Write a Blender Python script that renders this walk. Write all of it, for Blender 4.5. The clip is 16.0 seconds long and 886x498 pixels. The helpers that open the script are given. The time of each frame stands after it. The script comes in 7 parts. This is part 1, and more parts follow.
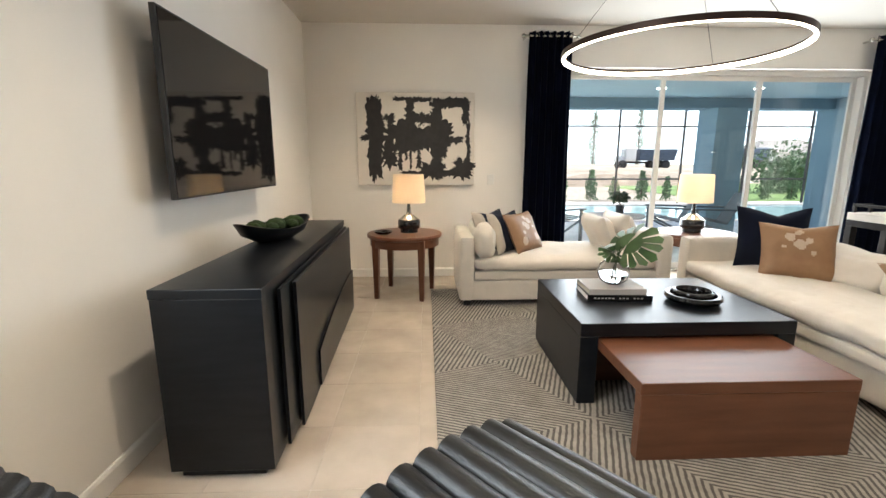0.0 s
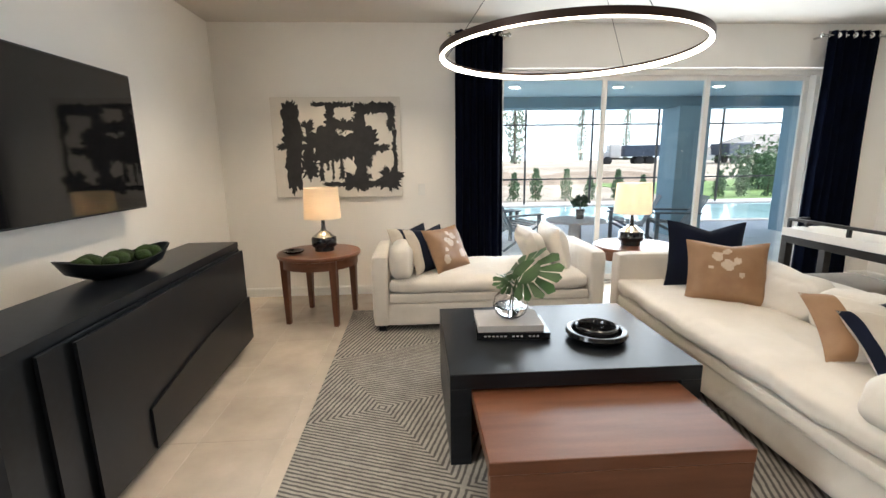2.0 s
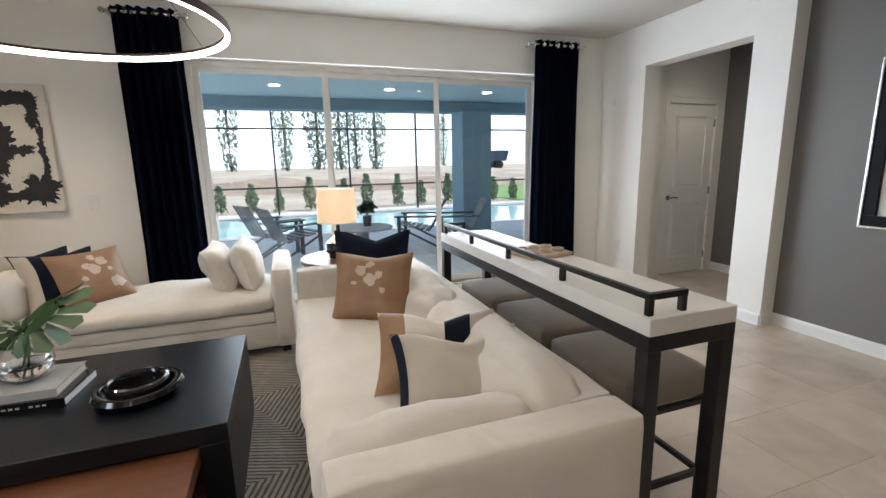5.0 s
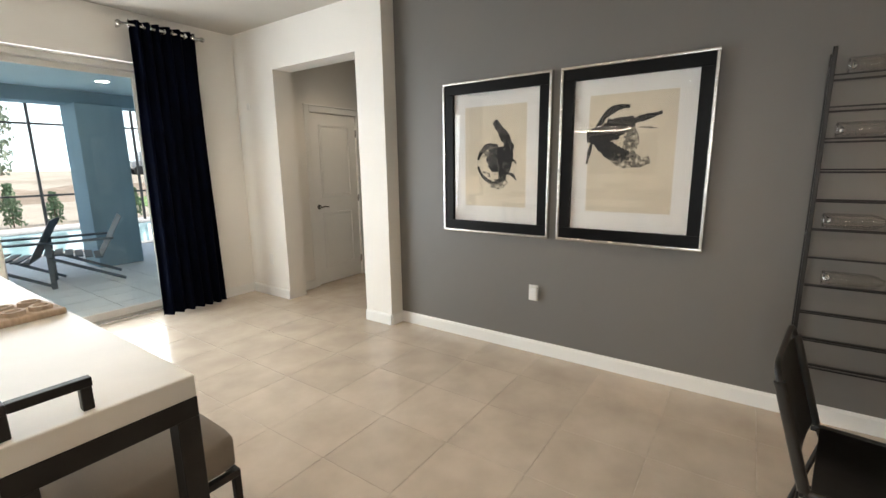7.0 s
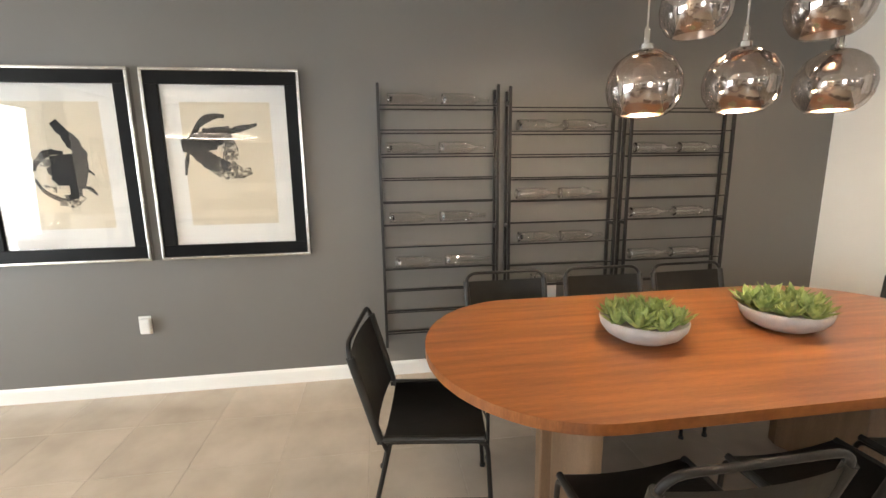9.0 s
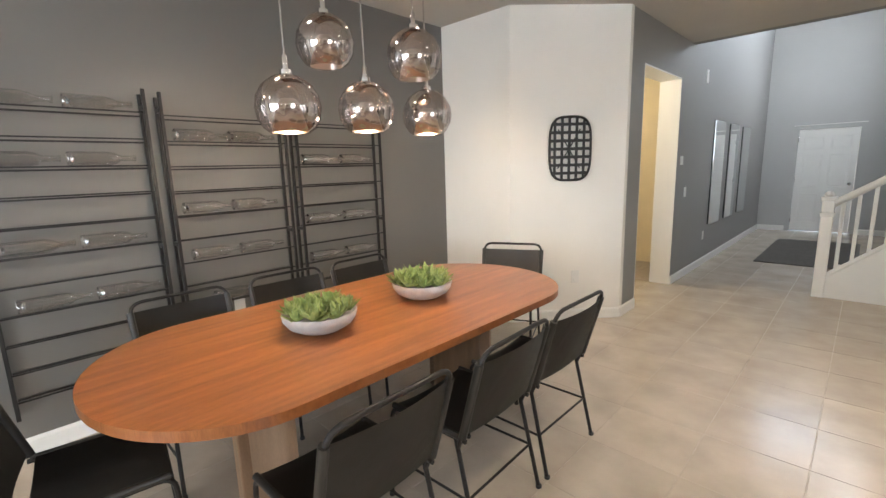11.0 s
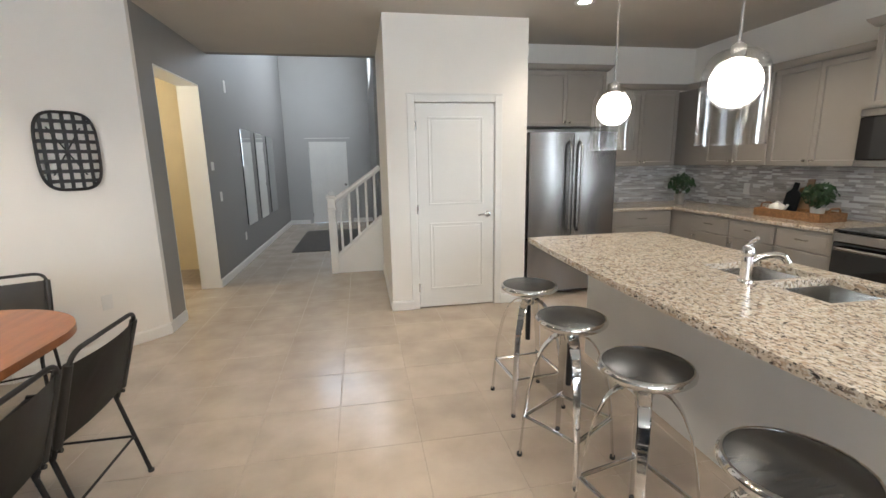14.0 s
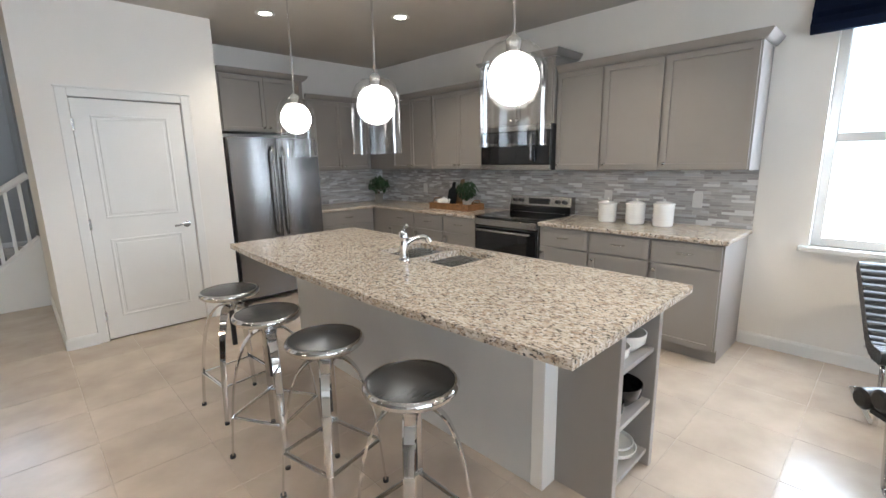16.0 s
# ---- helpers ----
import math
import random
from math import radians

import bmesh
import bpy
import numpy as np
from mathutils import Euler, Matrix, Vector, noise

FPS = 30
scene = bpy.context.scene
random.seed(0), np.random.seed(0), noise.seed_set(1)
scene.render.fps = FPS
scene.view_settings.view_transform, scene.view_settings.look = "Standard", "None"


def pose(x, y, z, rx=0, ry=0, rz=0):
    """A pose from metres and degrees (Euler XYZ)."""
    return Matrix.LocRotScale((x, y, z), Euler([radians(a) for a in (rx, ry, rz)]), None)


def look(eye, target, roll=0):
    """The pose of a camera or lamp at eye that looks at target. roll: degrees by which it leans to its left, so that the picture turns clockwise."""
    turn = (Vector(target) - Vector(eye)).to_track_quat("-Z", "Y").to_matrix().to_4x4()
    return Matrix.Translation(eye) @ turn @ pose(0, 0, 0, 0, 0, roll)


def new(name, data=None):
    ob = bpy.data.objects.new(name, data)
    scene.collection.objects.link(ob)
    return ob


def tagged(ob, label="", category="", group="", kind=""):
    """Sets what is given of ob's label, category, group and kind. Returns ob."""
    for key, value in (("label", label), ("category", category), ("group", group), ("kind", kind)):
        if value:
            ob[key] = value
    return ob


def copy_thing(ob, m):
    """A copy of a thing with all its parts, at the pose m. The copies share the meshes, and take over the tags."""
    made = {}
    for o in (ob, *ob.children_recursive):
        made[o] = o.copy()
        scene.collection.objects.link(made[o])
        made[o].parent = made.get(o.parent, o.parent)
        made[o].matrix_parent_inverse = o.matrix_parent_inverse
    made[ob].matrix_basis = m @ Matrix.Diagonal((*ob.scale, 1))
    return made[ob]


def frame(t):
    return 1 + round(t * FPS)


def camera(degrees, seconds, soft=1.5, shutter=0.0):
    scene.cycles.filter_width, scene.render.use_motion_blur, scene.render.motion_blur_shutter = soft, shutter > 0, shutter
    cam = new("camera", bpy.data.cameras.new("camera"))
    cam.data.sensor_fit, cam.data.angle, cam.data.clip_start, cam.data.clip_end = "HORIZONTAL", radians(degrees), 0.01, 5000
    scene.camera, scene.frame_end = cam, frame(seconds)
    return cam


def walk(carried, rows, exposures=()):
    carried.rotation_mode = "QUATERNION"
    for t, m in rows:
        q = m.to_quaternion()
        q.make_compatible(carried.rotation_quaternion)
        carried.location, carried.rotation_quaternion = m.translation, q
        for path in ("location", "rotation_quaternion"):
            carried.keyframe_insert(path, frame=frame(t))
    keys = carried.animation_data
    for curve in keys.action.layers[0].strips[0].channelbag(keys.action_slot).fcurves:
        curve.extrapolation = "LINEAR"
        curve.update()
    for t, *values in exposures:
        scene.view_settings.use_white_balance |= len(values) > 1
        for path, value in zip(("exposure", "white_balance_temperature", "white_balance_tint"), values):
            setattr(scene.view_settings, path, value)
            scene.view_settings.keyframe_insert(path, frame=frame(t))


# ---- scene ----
cam = camera(90.3, 16.0)
PATH = [
    (0, (1.672, 0.404, 1.327), (1.748, 2.366, 0.944), -0.0),
    (0.5, (1.821, 0.481, 1.381), (1.89, 2.442, 0.993), -0.2),
    (1, (1.966, 0.569, 1.395), (2.044, 2.53, 1.011), -0.2),
    (1.5, (2.158, 0.689, 1.421), (2.239, 2.649, 1.032), -0.6),
    (2, (2.371, 0.759, 1.442), (2.482, 2.717, 1.049), -0.8),
    (2.5, (2.636, 0.789, 1.462), (2.779, 2.743, 1.061), -0.9),
    (3, (2.871, 0.848, 1.427), (3.08, 2.8, 1.045), -0.9),
    (3.2, (2.96, 0.911, 1.398), (3.196, 2.861, 1.023), -1.2),
    (5.3, (4.128, 0.945, 1.408), (4.907, 2.746, 1.021), -0.9),
    (5.5, (4.223, 0.924, 1.428), (5.097, 2.679, 1.032), -0.7),
    (6, (4.461, 0.929, 1.421), (5.591, 2.533, 1.032), -0.8),
    (6.5, (4.654, 0.926, 1.43), (6.042, 2.314, 1.044), -0.7),
    (7, (4.814, 0.838, 1.435), (6.426, 1.96, 1.055), -0.8),
    (7.5, (4.898, 0.756, 1.429), (6.693, 1.555, 1.057), -0.8),
    (8, (4.916, 0.707, 1.424), (6.834, 1.142, 1.062), -0.7),
    (8.5, (4.89, 0.663, 1.428), (6.857, 0.723, 1.07), -0.9),
    (9, (4.872, 0.586, 1.452), (6.819, 0.309, 1.083), -0.8),
    (9.5, (4.865, 0.51, 1.464), (6.744, -0.066, 1.095), -0.8),
    (10, (4.807, 0.541, 1.462), (6.55, -0.369, 1.098), -0.8),
    (10.2, (4.785, 0.543, 1.451), (6.464, -0.483, 1.094), -1.1),
    (12.3, (4.585, 0.55, 1.485), (5.263, -1.291, 1.099), -1.2),
    (12.5, (4.595, 0.549, 1.477), (5.153, -1.332, 1.092), -1.2),
    (13, (4.58, 0.549, 1.481), (4.84, -1.396, 1.091), -1.2),
    (13.5, (4.56, 0.566, 1.48), (4.514, -1.395, 1.09), -1.0),
    (14, (4.544, 0.588, 1.486), (4.195, -1.342, 1.094), -1.0),
    (14.5, (4.516, 0.638, 1.479), (3.886, -1.219, 1.088), -1.1),
    (15, (4.498, 0.707, 1.495), (3.603, -1.037, 1.098), -1.1),
    (15.5, (4.456, 0.81, 1.49), (3.321, -0.79, 1.097), -0.9),
    (16, (4.435, 0.905, 1.491), (3.072, -0.504, 1.097), -1.0),
]
# (seconds, stops, kelvin, tint)
EXPOSURES = [(0, 0.52, 6500, 10), (1.5, 0.50, 6450, 10), (3, 0.38, 5950, 10), (5.5, 0.0, 6050, 10), (6, 0.0, 6100, 10), (7, 0.34, 6700, 10), (7.5, 0.50, 6800, 10), (8, 0.68, 6750, 10), (9, 0.95, 6700, 10), (10, 1.15, 6350, 10), (12.5, 1.06, 6100, 10), (14.5, 0.84, 6000, 10), (16, 0.74, 5750, 10)]
walk(cam, [(t, look(eye, target, roll)) for t, eye, target, roll in PATH], EXPOSURES)

# ---- light ----
world = bpy.data.worlds.new("world")
scene.world = world
world.use_nodes = True
wn = world.node_tree.nodes
sky = wn.new("ShaderNodeTexSky")
sky.sky_type, sky.sun_disc = "NISHITA", False
sky.sun_elevation, sky.sun_rotation = radians(52), radians(112)
wn["Background"].inputs["Strength"].default_value = 0.15
world.node_tree.links.new(sky.outputs["Color"], wn["Background"].inputs["Color"])


def lamp(name, kind, at, power, colour, aim=None, size=0.1, size_y=None, angle=None):
    data = bpy.data.lights.new(name, kind)
    data.energy, data.color = power, colour
    if kind == "AREA":
        data.size = size
        if size_y:
            data.shape, data.size_y = "RECTANGLE", size_y
    elif kind == "SUN":
        data.angle = angle
    else:
        data.shadow_soft_size = size
        if kind == "SPOT":
            data.spot_size, data.spot_blend = angle, 0.7
    ob = new(name, data)
    ob.matrix_world = look(at, aim) if aim else Matrix.Translation(at)
    return ob


SUN_FROM = Vector((math.sin(radians(112)) * math.cos(radians(52)), math.cos(radians(112)) * math.cos(radians(52)), math.sin(radians(52))))
lamp("sun", "SUN", SUN_FROM * 30, 5.0, (1, 0.95, 0.87), aim=(0, 0, 0), angle=radians(0.5))
# daylight in the glass doors and the nook window
lamp("sky_light_patio", "AREA", (5.05, 5.62, 1.25), 122, (0.86, 0.94, 1.0), aim=(5.05, 0, 1.0), size=3.4, size_y=2.2)
lamp("sky_light_nook", "AREA", (0.30, 1.05, 1.55), 43, (0.86, 0.94, 1.0), aim=(4, 1.05, 1.2), size=1.1, size_y=1.4)
# fill lamp added in an unseen opening to brighten the foyer
lamp("foyer_fill_light", "AREA", (4.14, -8.6, 3.8), 46, (0.95, 0.975, 1.0), aim=(6.3, -8.6, 2.2), size=1.9, size_y=1.5)
lamp("sky_light_door", "AREA", (5.31, -10.97, 4.6), 13, (0.80, 0.90, 1.0), aim=(5.31, -6, 3.6), size=1.25, size_y=0.88)
# warm lamp without a fixture, added to light the side room
lamp("side_room_fill", "POINT", (7.3, -4.6, 2.3), 22, (1, 0.85, 0.6), size=0.2)

# ---- helpers of shape ----


def bm_new():
    return bmesh.new()


def box(x0, x1, y0, y1, z0, z1, bev=0.0, seg=2, bm=None):
    bm = bm or bmesh.new()
    m = Matrix.LocRotScale(((x0 + x1) / 2, (y0 + y1) / 2, (z0 + z1) / 2), None, (abs(x1 - x0), abs(y1 - y0), abs(z1 - z0)))
    vs = bmesh.ops.create_cube(bm, size=1, matrix=m)["verts"]
    if bev:
        es = list({e for v in vs for e in v.link_edges})
        bmesh.ops.bevel(bm, geom=es, offset=bev, segments=seg, affect="EDGES", profile=0.5)
    return bm


def lathe(profile, n=32, at=(0, 0, 0), bm=None):
    bm = bm or bmesh.new()
    rings = []
    for r, z in profile:
        if r < 1e-5:
            rings.append([bm.verts.new((at[0], at[1], at[2] + z))])
        else:
            rings.append([bm.verts.new((at[0] + r * math.cos(2 * math.pi * i / n), at[1] + r * math.sin(2 * math.pi * i / n), at[2] + z)) for i in range(n)])
    for a, b in zip(rings, rings[1:]):
        for i in range(n):
            j = (i + 1) % n
            if len(a) == 1 and len(b) == 1:
                continue
            if len(a) == 1:
                bm.faces.new((a[0], b[j], b[i]))
            elif len(b) == 1:
                bm.faces.new((a[i], a[j], b[0]))
            else:
                bm.faces.new((a[i], a[j], b[j], b[i]))
    return bm


def cyl(x, y, z0, z1, r, r1=None, n=20, bm=None):
    r1 = r if r1 is None else r1
    return lathe([(0, z0), (r, z0), (r1, z1), (0, z1)], n, (x, y, 0), bm)


def tube(points, r, n=8, bm=None, closed=False, flat=1.0):
    bm = bm or bmesh.new()
    pts = [Vector(p) for p in points]
    rings = []
    side = None
    for i, p in enumerate(pts):
        a = pts[i - 1] if i or closed else p
        b = pts[(i + 1) % len(pts)] if i < len(pts) - 1 or closed else p
        d = (b - a).normalized()
        if side is None:
            side = d.cross(Vector((0, 0, 1)))
            if side.length < 1e-3:
                side = d.cross(Vector((0, 1, 0)))
        side = (side - d * side.dot(d)).normalized()
        up = d.cross(side)
        rings.append([bm.verts.new(p + r * (math.cos(2 * math.pi * k / n) * side + flat * math.sin(2 * math.pi * k / n) * up)) for k in range(n)])
    pairs = list(zip(rings, rings[1:])) + ([(rings[-1], rings[0])] if closed else [])
    for a, b in pairs:
        for k in range(n):
            bm.faces.new((a[k], a[(k + 1) % n], b[(k + 1) % n], b[k]))
    if not closed:
        bm.faces.new(rings[0][::-1])
        bm.faces.new(rings[-1])
    return bm


def arc(points, corner=0.05, steps=5):
    """Rounds the inner corners of a path."""
    pts = [Vector(p) for p in points]
    out = [pts[0]]
    for a, b, c in zip(pts, pts[1:], pts[2:]):
        p = b + (a - b).normalized() * min(corner, (a - b).length * 0.45)
        q = b + (c - b).normalized() * min(corner, (c - b).length * 0.45)
        out += [p.lerp(b, s / steps).lerp(b.lerp(q, s / steps), s / steps) for s in range(steps + 1)]
    return out + [pts[-1]]


def prism(poly, z0, z1, bev=0.0, seg=2, bm=None):
    bm = bm or bmesh.new()
    lo = [bm.verts.new((x, y, z0)) for x, y in poly]
    hi = [bm.verts.new((x, y, z1)) for x, y in poly]
    n = len(poly)
    top = bm.faces.new(hi)
    bot = bm.faces.new(lo[::-1])
    for i in range(n):
        bm.faces.new((lo[i], lo[(i + 1) % n], hi[(i + 1) % n], hi[i]))
    if bev:
        bmesh.ops.bevel(bm, geom=list(top.edges) + list(bot.edges), offset=bev, segments=seg, affect="EDGES", profile=0.5)
    return bm


def soft(x0, x1, y0, y1, z0, z1, r=0.06, cuts=9, puff=0.0, wob=0.0, seed=0.0, bm=None):
    """An upholstered block: rounded, puffed and a little creased."""
    bm = bm or bmesh.new()
    old = set(bm.verts)
    bmesh.ops.create_cube(bm, size=2)
    fresh = [v for v in bm.verts if v not in old]
    bmesh.ops.subdivide_edges(bm, edges=list({e for v in fresh for e in v.link_edges}), cuts=cuts, use_grid_fill=True)
    fresh = [v for v in bm.verts if v not in old]
    c = Vector(((x0 + x1) / 2, (y0 + y1) / 2, (z0 + z1) / 2))
    h = Vector(((x1 - x0) / 2, (y1 - y0) / 2, (z1 - z0) / 2))
    r = min(r, min(h) * 0.98)
    for v in fresh:
        u = v.co.copy()
        p = Vector((u.x * h.x, u.y * h.y, u.z * h.z))
        q = Vector([max(-(h[i] - r), min(h[i] - r, p[i])) for i in range(3)])
        d = p - q
        if d.length > 1e-6:
            p = q + d.normalized() * r
        k = (1 - u.x ** 2) * (1 - u.y ** 2) + (1 - u.x ** 2) * (1 - u.z ** 2) + (1 - u.y ** 2) * (1 - u.z ** 2)
        i = max(range(3), key=lambda a: abs(u[a]))
        p[i] += puff * k * (1 if u[i] > 0 else -1)
        if wob:
            s = Vector((p.x * 4 + seed, p.y * 4, p.z * 4))
            p += Vector((noise.noise(s), noise.noise(s + Vector((9, 0, 0))), noise.noise(s + Vector((0, 7, 0))))) * wob
            s = s * 3.1
            p[i] += noise.noise(s) * wob * 0.5
        v.co = p + c
    return bm


def pillow(w, h, t, n=14, pinch=0.14, seed=0.0, bm=None, chop=0.0):
    """A throw pillow, upright in the xz plane, its lowest edge at z = 0."""
    bm = bm or bmesh.new()
    grid = {}
    for s in (-1, 1):
        for i in range(n + 1):
            for j in range(n + 1):
                rim = i in (0, n) or j in (0, n)
                if rim and s == 1:
                    grid[s, i, j] = grid[-1, i, j]
                    continue
                u, v = 2 * i / n - 1, 2 * j / n - 1
                x = u * (1 - pinch * (1 - u * u) * 0 - pinch * 0.6 * (1 - v * v)) if abs(u) else 0
                z = v * (1 - pinch * 0.6 * (1 - u * u))
                th = ((1 - u ** 4) * (1 - v ** 4)) ** 0.6
                z -= chop * max(0.0, v) ** 1.5 * max(0.0, 1 - 1.25 * abs(u - 0.1)) ** 1.3
                th *= 1 + 0.22 * noise.noise((u * 1.7 + seed, v * 1.7, seed))
                grid[s, i, j] = bm.verts.new((x * w / 2, s * th * t / 2, (z + 1) * h / 2))
    for s in (-1, 1):
        for i in range(n):
            for j in range(n):
                f = [grid[s, i, j], grid[s, i + 1, j], grid[s, i + 1, j + 1], grid[s, i, j + 1]]
                bm.faces.new(f if s < 0 else f[::-1])
    return bm


def moved(bm, m):
    bmesh.ops.transform(bm, matrix=m, verts=bm.verts)
    return bm


def put(name, bm, material, label="", category="", group="", kind="", parent=None, m=None, smooth=True):
    bmesh.ops.recalc_face_normals(bm, faces=bm.faces)
    if smooth:
        for f in bm.faces:
            f.smooth = True
        for e in bm.edges:
            if len(e.link_faces) != 2:
                continue
            turn = e.calc_face_angle(0.0)
            a, b = (f.calc_area() for f in e.link_faces)
            e.smooth = not (turn > 0.87 or (turn > 0.2 and max(a, b) > 6 * min(a, b)))
    me = bpy.data.meshes.new(name)
    bm.to_mesh(me)
    bm.free()
    me.materials.append(material)
    ob = new(name, me)
    if m:
        ob.matrix_world = m
    if parent:
        ob.parent = parent
    return tagged(ob, label, category, group, kind)


def part(name, bm, material, parent, label="", smooth=True):
    return put(name, bm, material, label=label, parent=parent, smooth=smooth)


def thing(name, at, rz=0.0, label="", category="", group="", kind=""):
    ob = new(name)
    ob.matrix_world = pose(*at, 0, 0, rz)
    ob.empty_display_size = 0.1
    return tagged(ob, label, category, group, kind)


# ---- materials ----


def mat(name, colour, rough=0.5, wide=0.18, detail=5.0, metal=0.0, var=0.10, scale=3.0, bump=0.05, bscale=120.0, colour2=None, fine=0.0, stretch=(1, 1, 1), rvar=0.08, sheen=0.0, coat=0.0, each=0.0, space="Object", spec=0.5):
    m = bpy.data.materials.new(name)
    m.use_nodes = True
    nt = m.node_tree
    n, l = nt.nodes, nt.links
    b = n["Principled BSDF"]
    tc = n.new("ShaderNodeTexCoord")
    mp = n.new("ShaderNodeMapping")
    mp.inputs["Scale"].default_value = stretch
    geo = n.new("ShaderNodeNewGeometry")
    l.new(geo.outputs["Position"] if space == "World" else tc.outputs[space], mp.inputs["Vector"])
    big = n.new("ShaderNodeTexNoise")
    big.inputs["Scale"].default_value, big.inputs["Detail"].default_value = scale, detail
    l.new(mp.outputs["Vector"], big.inputs["Vector"])
    small = n.new("ShaderNodeTexNoise")
    small.inputs["Scale"].default_value, small.inputs["Detail"].default_value = bscale, 3
    l.new(mp.outputs["Vector"], small.inputs["Vector"])
    ramp = n.new("ShaderNodeValToRGB")
    c = Vector(colour)
    lo = Vector(colour2) if colour2 else c * (1 - var)
    hi = c if colour2 else c * (1 + var)
    ramp.color_ramp.elements[0].position, ramp.color_ramp.elements[1].position = 0.5 - wide, 0.5 + wide
    ramp.color_ramp.elements[0].color = (*lo, 1)
    ramp.color_ramp.elements[1].color = (*[min(1, v) for v in hi], 1)
    l.new(big.outputs["Fac"], ramp.inputs["Fac"])
    out = ramp.outputs["Color"]
    if fine:
        mx = n.new("ShaderNodeMix")
        mx.data_type, mx.blend_type = "RGBA", "MULTIPLY"
        mx.inputs["Factor"].default_value = fine
        fr = n.new("ShaderNodeValToRGB")
        fr.color_ramp.elements[0].position, fr.color_ramp.elements[1].position = 0.35, 0.65
        fr.color_ramp.elements[0].color = (0.45, 0.45, 0.45, 1)
        l.new(small.outputs["Fac"], fr.inputs["Fac"])
        l.new(out, mx.inputs["A"])
        l.new(fr.outputs["Color"], mx.inputs["B"])
        out = mx.outputs["Result"]
    if each:
        oi = n.new("ShaderNodeObjectInfo")
        hs = n.new("ShaderNodeHueSaturation")
        mr = n.new("ShaderNodeMapRange")
        mr.inputs["To Min"].default_value, mr.inputs["To Max"].default_value = 1 - each, 1 + each
        l.new(oi.outputs["Random"], mr.inputs["Value"])
        l.new(mr.outputs["Result"], hs.inputs["Value"])
        l.new(out, hs.inputs["Color"])
        out = hs.outputs["Color"]
    l.new(out, b.inputs["Base Color"])
    rvar = min(rvar, abs(rough - 0.275))
    rr = n.new("ShaderNodeMapRange")
    rr.inputs["To Min"].default_value, rr.inputs["To Max"].default_value = max(0.02, rough - rvar), min(1, rough + rvar)
    l.new(big.outputs["Fac"], rr.inputs["Value"])
    l.new(rr.outputs["Result"], b.inputs["Roughness"])
    b.inputs["Metallic"].default_value = metal
    b.inputs["Specular IOR Level"].default_value = spec
    b.inputs["Sheen Weight"].default_value = sheen
    b.inputs["Coat Weight"].default_value = coat
    if bump:
        bp = n.new("ShaderNodeBump")
        bp.inputs["Strength"].default_value, bp.inputs["Distance"].default_value = bump, 0.01
        l.new(small.outputs["Fac"], bp.inputs["Height"])
        l.new(bp.outputs["Normal"], b.inputs["Normal"])
    return m


def glow(name, colour, strength):
    m = bpy.data.materials.new(name)
    m.use_nodes = True
    b = m.node_tree.nodes["Principled BSDF"]
    b.inputs["Base Color"].default_value = (*colour, 1)
    b.inputs["Emission Color"].default_value = (*colour, 1)
    b.inputs["Emission Strength"].default_value = strength
    return m


def glass(name, colour=(1, 1, 1), rough=0.0, ior=1.45):
    m = bpy.data.materials.new(name)
    m.use_nodes = True
    b = m.node_tree.nodes["Principled BSDF"]
    b.inputs["Base Color"].default_value = (*colour, 1)
    b.inputs["Roughness"].default_value = rough
    b.inputs["IOR"].default_value = ior
    b.inputs["Transmission Weight"].default_value = 1
    return m


WALL = mat("wall_paint", (0.80, 0.772, 0.725), 0.65, var=0.03, scale=1.3, bump=0.05, bscale=160)
GREY = mat("grey_wall_paint", (0.150, 0.142, 0.130), 0.5, var=0.05, scale=1.1, bump=0.05, bscale=160)
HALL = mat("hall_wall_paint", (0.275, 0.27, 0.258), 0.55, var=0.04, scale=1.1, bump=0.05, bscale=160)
# paler copy of the hall grey: stair daylight put into the end wall's colour
HALL_LIT = mat("lit_hall_wall_paint", (0.46, 0.46, 0.45), 0.6, var=0.03, scale=1.2, bump=0.05, bscale=160)
CREAM = mat("cream_wall_paint", (0.74, 0.64, 0.44), 0.6, var=0.04)
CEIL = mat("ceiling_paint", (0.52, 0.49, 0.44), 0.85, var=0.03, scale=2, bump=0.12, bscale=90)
TRIM = mat("white_trim_paint", (0.78, 0.77, 0.74), 0.35, var=0.02, bump=0.02)
TILE = mat("floor_tile", (0.585, 0.505, 0.42), 0.20, wide=0.22, detail=7.0, var=0.2, scale=3.6, bump=0.008, bscale=150, colour2=(0.455, 0.385, 0.315), each=0.05, rvar=0.03, space="World")
GROUT = mat("grout", (0.47, 0.405, 0.335), 0.9, var=0.1, scale=20)
BLACKWOOD = mat("black_stained_wood", (0.0055, 0.0068, 0.009), 0.32, var=0.35, scale=4, stretch=(1, 8, 8), bump=0.04, bscale=90, spec=0.33)
WALNUT = mat("walnut", (0.175, 0.070, 0.036), 0.33, scale=2.2, colour2=(0.115, 0.042, 0.02), stretch=(1, 9, 9), bump=0.05, bscale=70, fine=0.25)
WALNUT_Z = mat("walnut_upright", (0.175, 0.070, 0.036), 0.35, scale=2.2, colour2=(0.115, 0.042, 0.02), stretch=(9, 9, 1), bump=0.05, bscale=70, fine=0.25)
TABLEWOOD = mat("dining_table_wood", (0.43, 0.160, 0.052), 0.29, scale=1.9, wide=0.22, detail=8.0, colour2=(0.21, 0.070, 0.023), stretch=(11, 0.8, 1), bump=0.05, bscale=38, fine=0.4, rvar=0.02)
